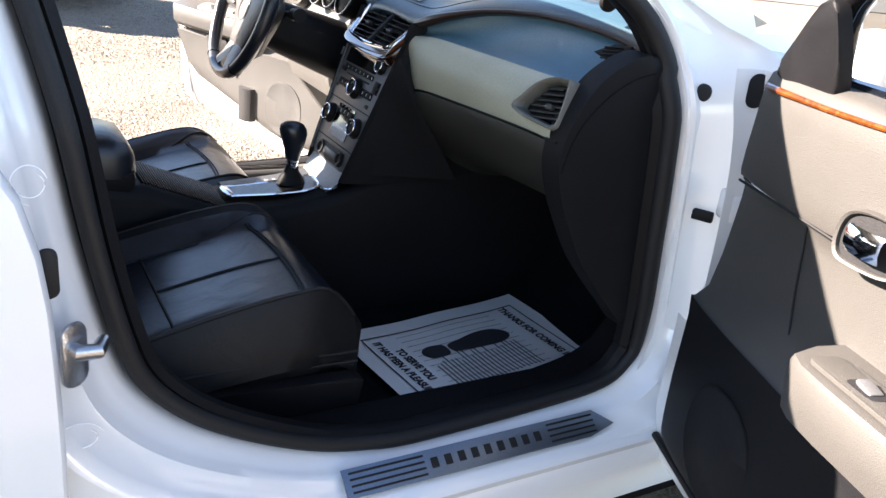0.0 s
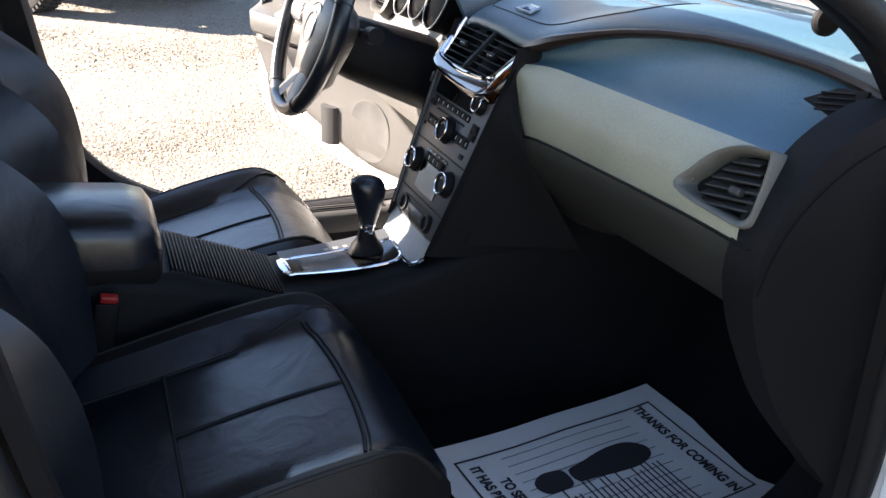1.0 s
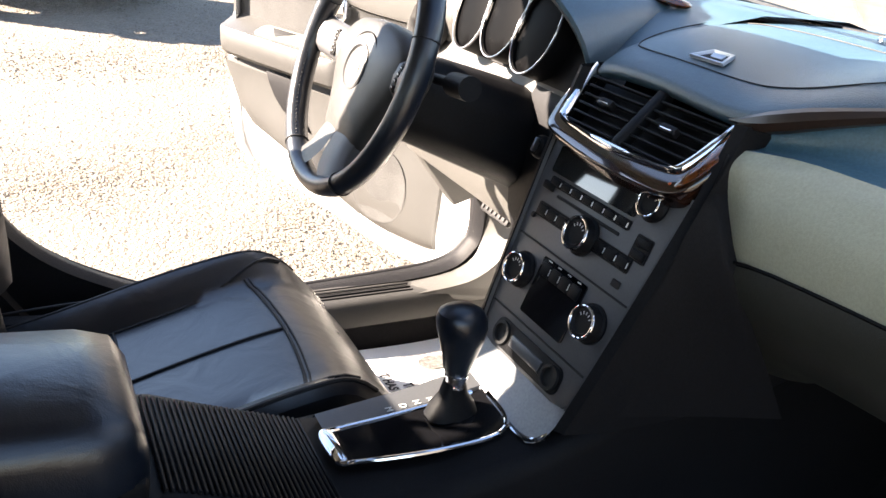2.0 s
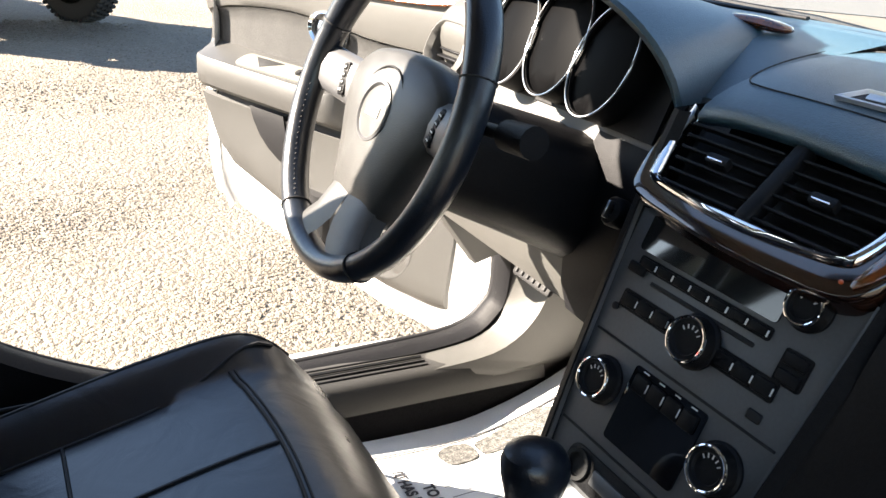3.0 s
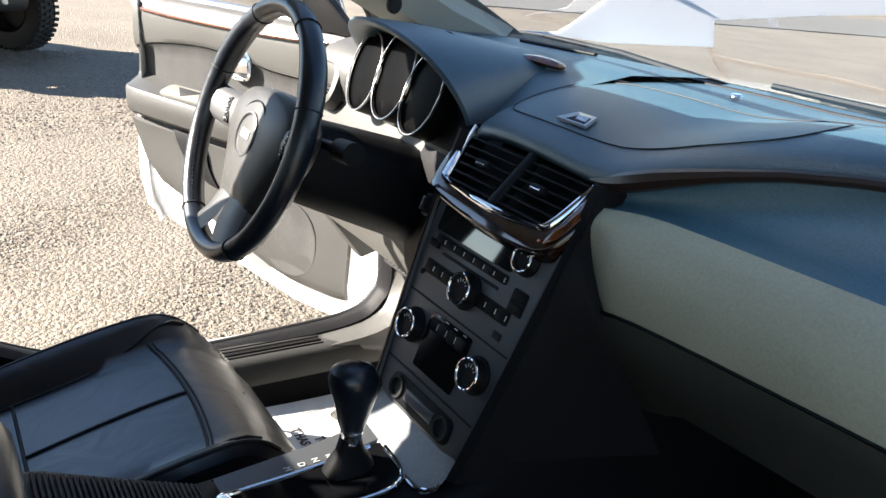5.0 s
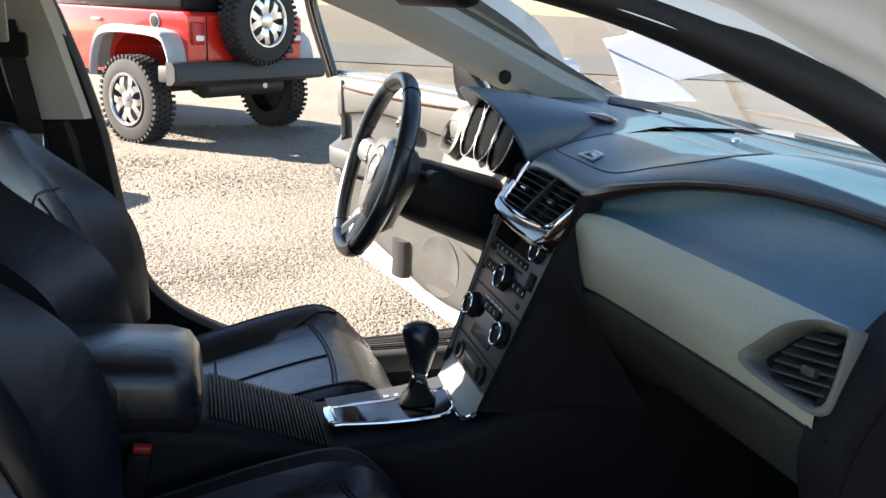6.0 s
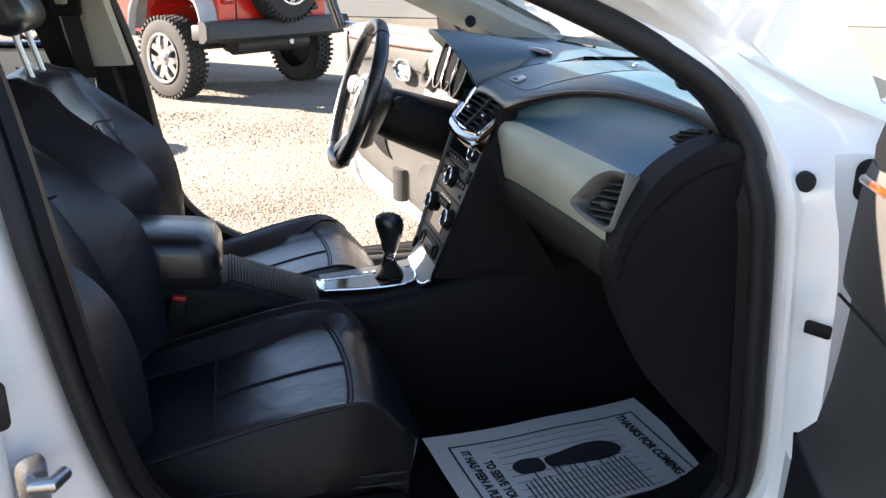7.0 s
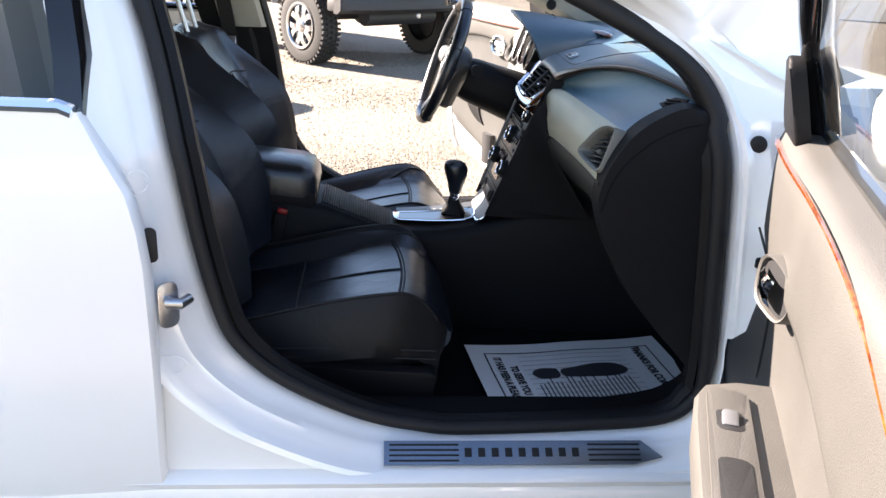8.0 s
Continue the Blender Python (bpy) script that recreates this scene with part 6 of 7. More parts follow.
    bm = B()
    loft(bm, [[hm @ Vector((x * k, y * k, h)) for x, y in hz] for k, h in (((1.0, -0.006), (1.0, 0.012), (0.90, 0.015), (0.80, 0.010), (0.76, -0.010)) if s > 0 else ((1.0, -0.012), (1.0, 0.004), (0.97, 0.007), (0.90, 0.005), (0.84, -0.012)))], close_v=True)
    bz = part("handle_bezel", bm, DOORTRIM if s < 0 else CHROME, root, "bright door handle bezel")
    bm = B()
    prism(bm, [(x * (0.77 if s > 0 else 0.87), y * (0.77 if s > 0 else 0.87)) for x, y in hz], 0.002, hm @ pose(0, 0, -0.002))
    part("handle_recess", bm, RUBBER, bz)
    bm = B()
    loft(bm, [[hm @ Vector((x + dx, y, h + dh)) for dx, y, dh in ((0, 0.017, 0), (0, 0.006, 0.005), (0, -0.008, 0.005), (0, -0.02, 0))] for x, h in ((-0.04, 0.004), (-0.02, 0.011), (0.0, 0.014), (0.018, 0.012))])
    part("inner_handle", bm, CHROME, bz)
    # seam between middle and upper trim by the hinge
    if s < 0:
        bm = B()
        tube(bm, [P(0.115, 0.076, 0.884), P(0.2, 0.076, 0.885), P(0.395, 0.076, 0.886)], 0.0022, 6)
        part("trim_seam", bm, RUBBER, root)
        bm = B()
        tube(bm, [P(0.295, 0.066, 0.885), P(0.30, 0.064, 0.85), P(0.312, 0.064, 0.78), (P(0.33, 0.066, 0.72))], 0.0018, 6)
        part("trim_seam", bm, RUBBER, root)
    # wood strip along the top
    bm = B()
    pts = [(0.125, 0.082, 0.982), (0.2, 0.087, 0.984), (0.35, 0.089, 0.988), (0.55, 0.089, 0.998), (0.72, 0.088, 0.998), (0.85, 0.086, 0.985), (0.93, 0.084, 0.965), (1.0, 0.08, 0.94)] if s < 0 else [(0.12, 0.082, 0.995), (0.2, 0.086, 0.985), (0.35, 0.088, 0.978), (0.55, 0.088, 0.975), (0.78, 0.086, 0.975), (0.91, 0.08, 0.978)]
    tube(bm, [P(p[0], p[1] - (0.006 if s < 0 else 0.0), p[2] + rise) for p in spline(pts, 24)], [lerp(0.0065, 0.0028, min(1, k / 12)) if s < 0 else 0.006 for k in range(24)], 8, flat=0.9)
    part("wood_strip", bm, WOOD, root, "polished orange-brown wood strip")
    # flat black patch for the map pocket's shade; bottle holder and speaker
    PM = m @ Matrix(((1, 0, 0, 0), (0, 0, 1, 0.1005), (0, 1, 0, 0), (0, 0, 0, 1)))
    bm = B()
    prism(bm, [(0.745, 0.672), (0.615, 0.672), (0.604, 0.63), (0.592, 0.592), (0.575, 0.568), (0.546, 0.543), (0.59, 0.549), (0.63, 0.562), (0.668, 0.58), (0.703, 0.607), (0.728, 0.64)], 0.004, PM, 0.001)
    part("pocket_shade", bm, DULLBLACK, lower, "flat black patch for the shade in the map pocket")
    # Black all over: the shade of the holder's inside is put into its colour.
    bm = B()
    loft(bm, [[P(l, n, z) for l, n in ((0.44, 0.095), (0.445, 0.118), (0.46, 0.128), (0.50, 0.128), (0.515, 0.118), (0.52, 0.095))] for z in (0.395, 0.41, 0.47, 0.52)], cap=True)
    part("bottle_holder", bm, RUBBER, lower, "bottle holder with its inner shade put into black")
    bm = B()
    gm = m @ Matrix(((1, 0, 0, 0.28), (0, 0, 1, 0.098), (0, 1, 0, 0.48), (0, 0, 0, 1)))
    loft(bm, [[gm @ Vector((x * k, y * k, h)) for x, y in rounded(0.2, 0.2, 0.09)] for k, h in ((1.0, -0.002), (1.0, 0.0015), (0.97, 0.0025), (0.94, 0.0015), (0.4, 0.002), (0.01, 0.002))], close_v=True)
    # black on the passenger door to sink into the painted shade
    part("speaker_grille", bm, FABRIC if s > 0 else PLASTIC, lower, "dark speaker grille")
    # sail panel, window frame and glass
    bm = B()
    tilt = 0.10
    pr = [(x, z + rise * 0.9) for x, z in ((0.10, 1.008), (0.17, 1.008), (0.25, 1.008), (0.25, 1.10), (0.225, 1.13), (0.15, 1.065))]
    pr = [(p.x + (0.02 if s < 0 else 0), p.y) for p in spline([(x, y, 0) for x, y in pr], 24, closed=True)]
    prism(bm, pr, 0.022, m @ Matrix(((1, 0, 0, 0.01), (0, 0.25, 1, -0.20 - 0.25 * rise), (0, 1, 0, 0), (0, 0, 0, 1))), 0.006)
    part("sail_panel", bm, PLASTIC, root, "black triangular mirror sail")
    fr = [(0.20, 0.02, 1.0), (0.235, 0.055, 1.12), (0.36, 0.09, 1.20), (0.55, 0.125, 1.285), (0.75, 0.15, 1.345), (0.95, 0.16, 1.365), (1.05, 0.15, 1.35), (1.09, 0.11, 1.24), (1.06, 0.04, 1.0)]
    bm = B()
    tube(bm, [P(p[0], p[1], p[2] + rise * 0.8) for p in spline(fr, 60)], 0.024, 10, flat=1.0)
    part("window_frame", bm, GLOSS, root)
    bm = B()
    cols = []
    for k in range(9):
        t = k / 8
        l = lerp(0.25, 1.06, t)
        zt = table([(0.20, 1.10), (0.36, 1.20), (0.55, 1.285), (0.75, 1.345), (0.95, 1.365), (1.09, 1.33)], l)[0]
        cols.append([P(l, 0.025 + (z - 1.0) * 0.36, z + rise * 0.8) for z in (1.0, lerp(1.0, zt, 0.5), zt)])
    loft(bm, cols)
    g = part("window_glass", bm, TINTED, root)
    g.visible_shadow = False
    bm = B()
    tube(bm, [P(0.22, 0.022, 1.012 + rise), P(0.6, 0.02, 1.016 + rise), P(1.04, 0.022, 1.016 + rise)], 0.011, 8)
    part("window_moulding", bm, CHROME, root)
    # outside mirror
    bm = B()
    rbox(bm, (0.10, 0.22, 0.15), m @ pose(0.12, -0.16, 1.06, 0, 0, 8), 0.04, 4)
    part("wing_mirror", bm, PAINT, root)
    # check strap and hinges
    for z in (0.45, 0.80):
        bm = B()
        rbox(bm, (0.05, 0.026, 0.055), m @ pose(0.0, 0.012, z), 0.008, 2)
        part("hinge", bm, PAINT, root)
    bm = B()
    rbox(bm, (0.05, 0.010, 0.022), pose(1.10, 0.79 * s, 0.762, 0, 0, 60 * s), 0.004, 2)
    part("check_strap", bm, PLASTIC, root)
    if s < 0:
        bm = B()
        prism(bm, rounded(0.034, 0.058, 0.0165), 0.004, m @ Matrix(((0, 0, -1, 0.022), (1, 0, 0, 0.030), (0, 1, 0, 1.010), (0, 0, 0, 1))), 0.0015)
        part("oval_plug", bm, RUBBER, shell, "oval black rubber plug")
    # latch
    bm = B()
    rbox(bm, (0.012, 0.05, 0.09), m @ pose(rear[3][1] + 0.006, 0.03, 0.70), 0.004, 2)
    part("latch", bm, STEEL, root)
    return root


front_door(-1, (1.116, -0.851), (-0.346, -0.938), "open white passenger door with a pale grey trim panel")
front_door(1, (1.14, 0.86), (-0.358, 0.934), "open white driver door with a grey trim panel")

# ---- small parts on the door frames ----
def striker(s):
    y = 0.845 * s
    bm = B()
    prism(bm, rounded(0.036, 0.085, 0.014), 0.005, axes((-0.005, y + 0.0, 0.69), (0.7, 0.55 * s * -1, 0.0), (0.0, 0.0, 1)) if s > 0 else axes((0.020, y, 0.69), (0.8, 0.55, 0), (0, 0, 1)), 0.002)
    st = part("striker_plate", bm, STEEL, car, "steel door striker")
    bm = B()
    tube(bm, [(0.018, y, 0.70), (0.026, y + 0.016 * s, 0.70), (0.046, y + 0.018 * s, 0.70), (0.056, y - 0.006 * s, 0.70)], [0.008, 0.010, 0.010, 0.009], 12)
    part("striker_loop", bm, STEEL, st)


striker(-1)
striker(1)
for s_side in (-1, 1):
    bm = B()
    lathe(bm, [(0.0155, -0.006), (0.0155, 0.003), (0.011, 0.005), (0.001, 0.0055)], axes((1.056, 0.7705 * s_side, 0.986), (0.97, 0.24 * s_side, 0), (0, 0, 1)) @ (pose(0, 0, 0, 180 if s_side > 0 else 0, 0, 0)), 20)
    part("body_plug", bm, RUBBER, car, "round black rubber plug")

# tread plate with raised letters turned to bars
tp = B()
plate_m = axes((0.675, -0.827, 0.3735), (1, 0, 0), (0, 0.80, 0.60))
prism(tp, [(-0.275, -0.026), (0.215, -0.026), (0.275, -0.012), (0.235, 0.022), (-0.275, 0.022)], 0.004, plate_m, 0.0015)
tread = part("tread_plate", tp, TREAD, car, "brushed metal sill tread plate")
for k in range(4):
    for x0, x1 in ((-0.265, -0.13), (0.125, 0.23)):
        bm = B()
        rbox(bm, (x1 - x0, 0.0035, 0.003), plate_m @ pose((x0 + x1) / 2, -0.018 + 0.0105 * k, 0.0045), 0.001, 1)
        part("tread_rib", bm, RUBBER, tread)
for k in range(9):
    bm = B()
    rbox(bm, (0.014, 0.018, 0.002), plate_m @ pose(-0.112 + 0.0265 * k, -0.002, 0.0045), 0.001, 1)
    part("maker_mark", bm, RUBBER, tread)

# ---- paper floor mats ----
def text_mesh(body, size, fat=0.0011):
    cu = bpy.data.curves.new("lettering", "FONT")
    cu.body = body
    cu.size = size
    cu.extrude = 0.0002
    cu.offset = fat
    cu.align_x = "CENTER"
    ob = new("lettering_curve", cu)
    bpy.context.view_layer.update()
    me = bpy.data.meshes.new_from_object(ob.evaluated_get(bpy.context.evaluated_depsgraph_get()))
    bpy.data.objects.remove(ob)
    return me


def foot_outline(k=1.0):
    sole = [(-0.004, 0.014), (0.03, 0.021), (0.07, 0.030), (0.11, 0.035), (0.15, 0.031), (0.176, 0.008), (0.168, -0.018), (0.13, -0.033), (0.08, -0.031), (0.03, -0.024), (-0.004, -0.018)]
    heel = [(-0.014, 0.016), (-0.035, 0.025), (-0.06, 0.025), (-0.08, 0.012), (-0.084, -0.006), (-0.072, -0.024), (-0.045, -0.027), (-0.016, -0.02)]
    return [[(x * k, y * k) for x, y in [(p.x, p.y) for p in spline([(a, b, 0) for a, b in o], 32, closed=True)]] for o in (sole, heel)]


def paper_mat(m, label, w=0.54, h=0.41, curl=0.012, toe=0.0, print_ink=None, foot_y=0.026):
    """A printed paper mat, long side along the pose's x."""
    root = tagged(empty("paper_floor_mat", m.translation), label, "paper mat", "paper floor mats")

    def lift(x, y):
        return curl * (max(0, abs(x) / (w / 2) - 0.6) ** 2 * 2.5 + max(0, -y / (h / 2) - 0.5) ** 2 * 6.0) + toe * max(0.0, (x + 0.04) / (w / 2 + 0.04)) ** 1.6 + 0.004 * noise.noise(Vector((x * 6, y * 6, 3)))

    bm = B()
    loft(bm, [[m @ Vector((x, y, lift(x, y))) for y in [lerp(-h / 2, h / 2, j / 12) for j in range(13)]] for x in [lerp(-w / 2, w / 2, i / 18) for i in range(19)]])
    sheet = part("paper_sheet", bm, PAPER, root)

    def ink(name, outline, lab="", bars=None):
        bm = B()
        for o in outline:
            vs = [bm.verts.new(m @ Vector((x, y, lift(x, y) + 0.0022))) for x, y in o]
            bm.faces.new(vs)
        bmesh.ops.triangulate(bm, faces=bm.faces)
        return part(name, bm, bars or INK, sheet, lab)

    def bar(x0, y0, x1, y1, n=8):
        """An ink strip cut into short lengths so that it follows the paper."""
        out = []
        for k in range(n):
            if abs(x1 - x0) > abs(y1 - y0):
                a, b = lerp(x0, x1, k / n), lerp(x0, x1, (k + 1) / n)
                out.append([(a, y0), (b, y0), (b, y1), (a, y1)])
            else:
                a, b = lerp(y0, y1, k / n), lerp(y0, y1, (k + 1) / n)
                out.append([(x0, a), (x1, a), (x1, b), (x0, b)])
        return out

    bx, by, t = w / 2 - 0.04, h / 2 - 0.05, 0.004
    ink("printed_border", bar(-bx, by - t, bx, by, 14) + bar(-bx, -by, bx, -by + t, 14) + bar(-bx, -by, -bx + t, by, 10) + bar(bx - t, -by, bx, by, 10))
    ink("footprint", [[(x - 0.045, y + foot_y) for x, y in o] for o in foot_outline(0.96)], "printed shoe print", print_ink)
    for k in range(1, 12):
        y = lerp(-by, by, k / 12)
        ink("printed_rule", bar(-bx + 0.085, y, bx - 0.085, y + 0.0014, 10))
    rnd = random.Random(4)
    for k in range(22):
        x = -0.125 + 0.0112 * k
        y0 = -by + 0.012 + 0.008 * rnd.random()
        y1 = y0 + 0.09 + 0.05 * rnd.random()
        ink("small_print_bar", bar(x, y0, x + 0.0035, y1, 4))
    for body, x, y, size in (("THANKS FOR COMING IN", bx - 0.046, 0.0, 0.0225), ("IT HAS BEEN A PLEASURE", -bx + 0.020, 0.0, 0.0205), ("TO SERVE YOU", -bx + 0.052, 0.0, 0.0205)):
        me = text_mesh(body, size, 0.0009)
        me.materials.append(INK)
        ob = new("printed_line", me)
        ob.parent = sheet
        mm = m @ pose(x, y, 0, 0, 0, -90)
        for v in me.vertices:
            q = mm @ Vector((v.co.x, v.co.y * 1.3, v.co.z))
            loc = m.inverted() @ q
            v.co = m @ Vector((loc.x, loc.y, lift(loc.x, loc.y) + 0.0022 + 0.0002 * (v.co.z > 0)))
    return root


paper_mat(axes((0.903, -0.412, 0.302), (1, 0.122, 0.0), (0, 1, 0)), "white printed paper floor mat with a black shoe print", 0.53, 0.375)
paper_mat(axes((0.95, 0.405, 0.302), (1, 0.02, 0.0), (0, 1, 0)), "white printed paper floor mat with a speckled shoe print", 0.56, 0.42, toe=0.11, print_ink=SPECKLE_LIT, foot_y=0.125)

# ---- red off-road vehicle ----
def off_roader(at, fwd):
    """at: the ground below the middle of the rear axle; fwd: the way it faces."""
    f = Vector((fwd[0], fwd[1], 0)).normalized()
    l = Vector((-f.y, f.x, 0))
    m = Matrix(((f.x, l.x, 0, at[0]), (f.y, l.y, 0, at[1]), (0, 0, 1, 0), (0, 0, 0, 1)))
    m = m @ Matrix.Scale(0.932, 4)
    root = tagged(empty("off_roader", at), "red off-road vehicle with grey flares and a rear spare wheel", "jeep")

    def wheel(c, axis_m, R=0.40, W=0.25):
        wm = axis_m
        bm = B()
        lathe(bm, [(R * 0.60, -W / 2 + 0.01), (R * 0.72, -W / 2), (R * 0.93, -W / 2 + 0.015), (R * 0.985, -W / 2 + 0.04), (R * 0.985, W / 2 - 0.04), (R * 0.93, W / 2 - 0.015), (R * 0.72, W / 2), (R * 0.60, W / 2 - 0.01)], wm, 48, False)
        ty = part("tyre", bm, TYRE, root)
        bm = B()
        for k in range(44):
            t = 2 * math.pi * k / 44
            for z, dt in ((-W * 0.36, 0), (-W * 0.12, 0.07), (W * 0.12, 0), (W * 0.36, 0.07)):
                rbox(bm, (0.03, 0.028, W * 0.21), wm @ pose(R * 0.992 * math.cos(t + dt), R * 0.992 * math.sin(t + dt), z, 0, 0, math.degrees(t + dt)), 0, 1)
        tr = part("tread", bm, TYRE, ty)
        tagged(tr, kind="stuff")
        bm = B()
        lathe(bm, [(R * 0.62, W / 2 - 0.012), (R * 0.63, W / 2 - 0.002), (R * 0.58, W / 2 + 0.002), (R * 0.55, W / 2 - 0.03), (R * 0.54, -W / 2 + 0.02)], wm, 40, False)
        rm = part("rim", bm, BUMPER, ty, "black wheel rim with bright spokes")
        bm = B()
        lathe(bm, [(R * 0.60, W / 2 - 0.002), (R * 0.605, W / 2 + 0.004), (R * 0.57, W / 2 + 0.004), (R * 0.545, W / 2 - 0.012)], wm, 40, False)
        part("rim_lip", bm, ALLOY, rm, "machined rim lip")
        bm = B()
        lathe(bm, [(R * 0.56, W / 2 - 0.06), (R * 0.5, W / 2 - 0.10), (R * 0.1, W / 2 - 0.10)], wm, 32)
        part("wheel_well", bm, BUMPER, rm)
        for k in range(5):
            t = 2 * math.pi * k / 5 + 0.3
            bm = B()
            for sg in (-1, 1):
                rows = []
                for q in range(7):
                    d = lerp(0.10, 0.585, q / 6)
                    a = t + sg * table([(0.1, 0.30), (0.25, 0.18), (0.4, 0.24), (0.585, 0.40)], d)[0]
                    c, wd = Vector((R * d * math.cos(a), R * d * math.sin(a), 0)), R * lerp(0.06, 0.085, q / 6)
                    side = Vector((-math.sin(a), math.cos(a), 0)) * wd
                    zt = W / 2 - 0.028 + 0.02 * math.sin(q / 6 * 3)
                    rows.append([wm @ (c - side + Vector((0, 0, zt - 0.05))), wm @ (c - side + Vector((0, 0, zt))), wm @ (c + side + Vector((0, 0, zt))), wm @ (c + side + Vector((0, 0, zt - 0.05)))])
                loft(bm, rows)
            part("spoke", bm, ALLOY, rm)
        bm = B()
        lathe(bm, [(0.07, W / 2 - 0.05), (0.07, W / 2 - 0.012), (0.055, W / 2 - 0.004), (0.03, W / 2 + 0.002), (0.002, W / 2 + 0.002)], wm, 20)
        part("hub_cap", bm, ALLOY, rm)
        return ty

    for x in (0, 2.45):
        for y, flip in ((0.90, -90), (-0.90, 90)):
            wheel(None, m @ Matrix.Translation((x, y, 0.40)) @ pose(0, 0, 0, flip, 0, 0))
    # tub
    bm = B()
    prof = [(-0.55, 0.72), (-0.56, 1.18), (-0.50, 1.22), (2.0, 1.22), (2.05, 1.16), (2.05, 0.62), (0.55, 0.60), (0.52, 0.86), (0.34, 1.0), (-0.34, 1.0), (-0.46, 0.88), (-0.48, 0.72)]
    prism(bm, prof, 1.48, m @ Matrix(((1, 0, 0, 0), (0, 0, 1, -0.74), (0, 1, 0, 0), (0, 0, 0, 1))), 0.02)
    part("tub", bm, RED, root)
    bm = B()
    rbox(bm, (1.15, 1.30, 0.38), m @ pose(2.55, 0, 1.0), 0.05, 3)
    part("bonnet", bm, RED, root)
    bm = B()
    rbox(bm, (2.3, 1.42, 0.58), m @ pose(0.66, 0, 1.50), 0.06, 3)
    part("hard_top", bm, PLASTIC, root)
    for sg in (-1, 1):
        bm = B()
        rbox(bm, (0.9, 0.012, 0.34), m @ pose(0.0, sg * 0.712, 1.50), 0.004, 1)
        part("side_window", bm, SCREEN, root)
        bm = B()
        arc = [(0.62, 0.64), (0.55, 0.90), (0.36, 1.05), (-0.34, 1.05), (-0.50, 0.92), (-0.54, 0.66)]
        rows = []
        for p in spline([(a, 0, b) for a, b in arc], 24):
            rows.append([m @ Vector((p.x * 0.94, sg * 0.70, p.z - 0.03)), m @ Vector((p.x, sg * 0.74, p.z)), m @ Vector((p.x, sg * 0.93, p.z + 0.01)), m @ Vector((p.x * 1.02, sg * 0.96, p.z - 0.02)), m @ Vector((p.x * 1.0, sg * 0.955, p.z - 0.06)), m @ Vector((p.x * 0.94, sg * 0.90, p.z - 0.06))])
        loft(bm, rows)
        part("wheel_flare", bm, FLARE, root, "grey plastic wheel flare")
        bm = B()
        rbox(bm, (0.06, 0.13, 0.20), m @ pose(-0.575, sg * 0.64, 1.03), 0.015, 2)
        tl = part("tail_lamp", bm, REDPLASTIC, root)
        bm = B()
        rbox(bm, (0.02, 0.09, 0.05), m @ pose(-0.604, sg * 0.64, 0.99), 0.005, 1)
        part("reverse_lens", bm, LIGHTMARK, tl)
        bm = B()
        lathe(bm, [(0.055, 0), (0.055, 0.01), (0.045, 0.014), (0.002, 0.01)], m @ Matrix.Translation((-0.12, sg * 0.745, 1.12)) @ pose(0, 0, 0, -90 * sg, 0, 0), 24)
        fc = part("fuel_cap", bm, PLASTIC, root)
        bm = B()
        lathe(bm, [(0.066, 0), (0.066, 0.008), (0.056, 0.012), (0.054, 0.0)], m @ Matrix.Translation((-0.12, sg * 0.745, 1.12)) @ pose(0, 0, 0, -90 * sg, 0, 0), 24, False)
        part("cap_ring", bm, FLARE, fc)
        bm = B()
        rbox(bm, (0.14, 0.03, 0.03), m @ pose(0.75, sg * 0.755, 1.10), 0.01, 2)
        part("door_handle", bm, FLARE, root)
    # rear bumper and underparts
    bm = B()
    loft(bm, [[m @ Vector((x, y, z)) for x, z in ((-0.56, 0.78), (-0.74 + 0.06 * abs(y / 0.85) ** 3, 0.78), (-0.77 + 0.06 * abs(y / 0.85) ** 3, 0.74), (-0.77 + 0.06 * abs(y / 0.85) ** 3, 0.62), (-0.72 + 0.06 * abs(y / 0.85) ** 3, 0.58), (-0.56, 0.58))] for y in (-1.0, -0.95, -0.5, -0.2, 0.2, 0.5, 0.95, 1.0)], close_v=True, cap=True)
    for sg in (-1, 1):
        rbox(bm, (0.26, 0.20, 0.15), m @ pose(-0.56, sg * 0.89, 0.67), 0.02, 2)
    part("rear_bumper", bm, BUMPER, root, "dark grey plastic rear bumper")
    bm = B()
    rbox(bm, (0.05, 0.06, 0.06), m @ pose(-0.76, 0, 0.55), 0.01, 1)
    part("tow_receiver", bm, STEEL, root)
    bm = B()
    tube(bm, [m @ Vector((0, -0.8, 0.50)), m @ Vector((0, 0.8, 0.50))], 0.05, 10)
    rbox(bm, (0.22, 0.24, 0.22), m @ pose(0, 0.1, 0.50), 0.08, 3)
    part("rear_axle", bm, BUMPER, root)
    bm = B()
    tube(bm, [m @ Vector((-0.45, -0.5, 0.52)), m @ Vector((-0.45, 0.5, 0.52))], 0.09, 12)
    part("muffler", bm, BUMPER, root)
    bm = B()
    rbox(bm, (2.9, 0.7, 0.14), m @ pose(1.1, 0, 0.56), 0.02, 1)
    part("chassis", bm, BUMPER, root)
    # spare wheel and tailgate seams
    bm = B()
    rbox(bm, (0.10, 0.2, 0.2), m @ pose(-0.60, 0.03, 1.12), 0.02, 2)
    part("spare_carrier", bm, BUMPER, root)
    wheel(None, m @ Matrix.Translation((-0.74, 0.03, 1.16)) @ pose(0, 0, 0, 0, -90, 0))
    for y in (-0.52, 0.52):
        bm = B()
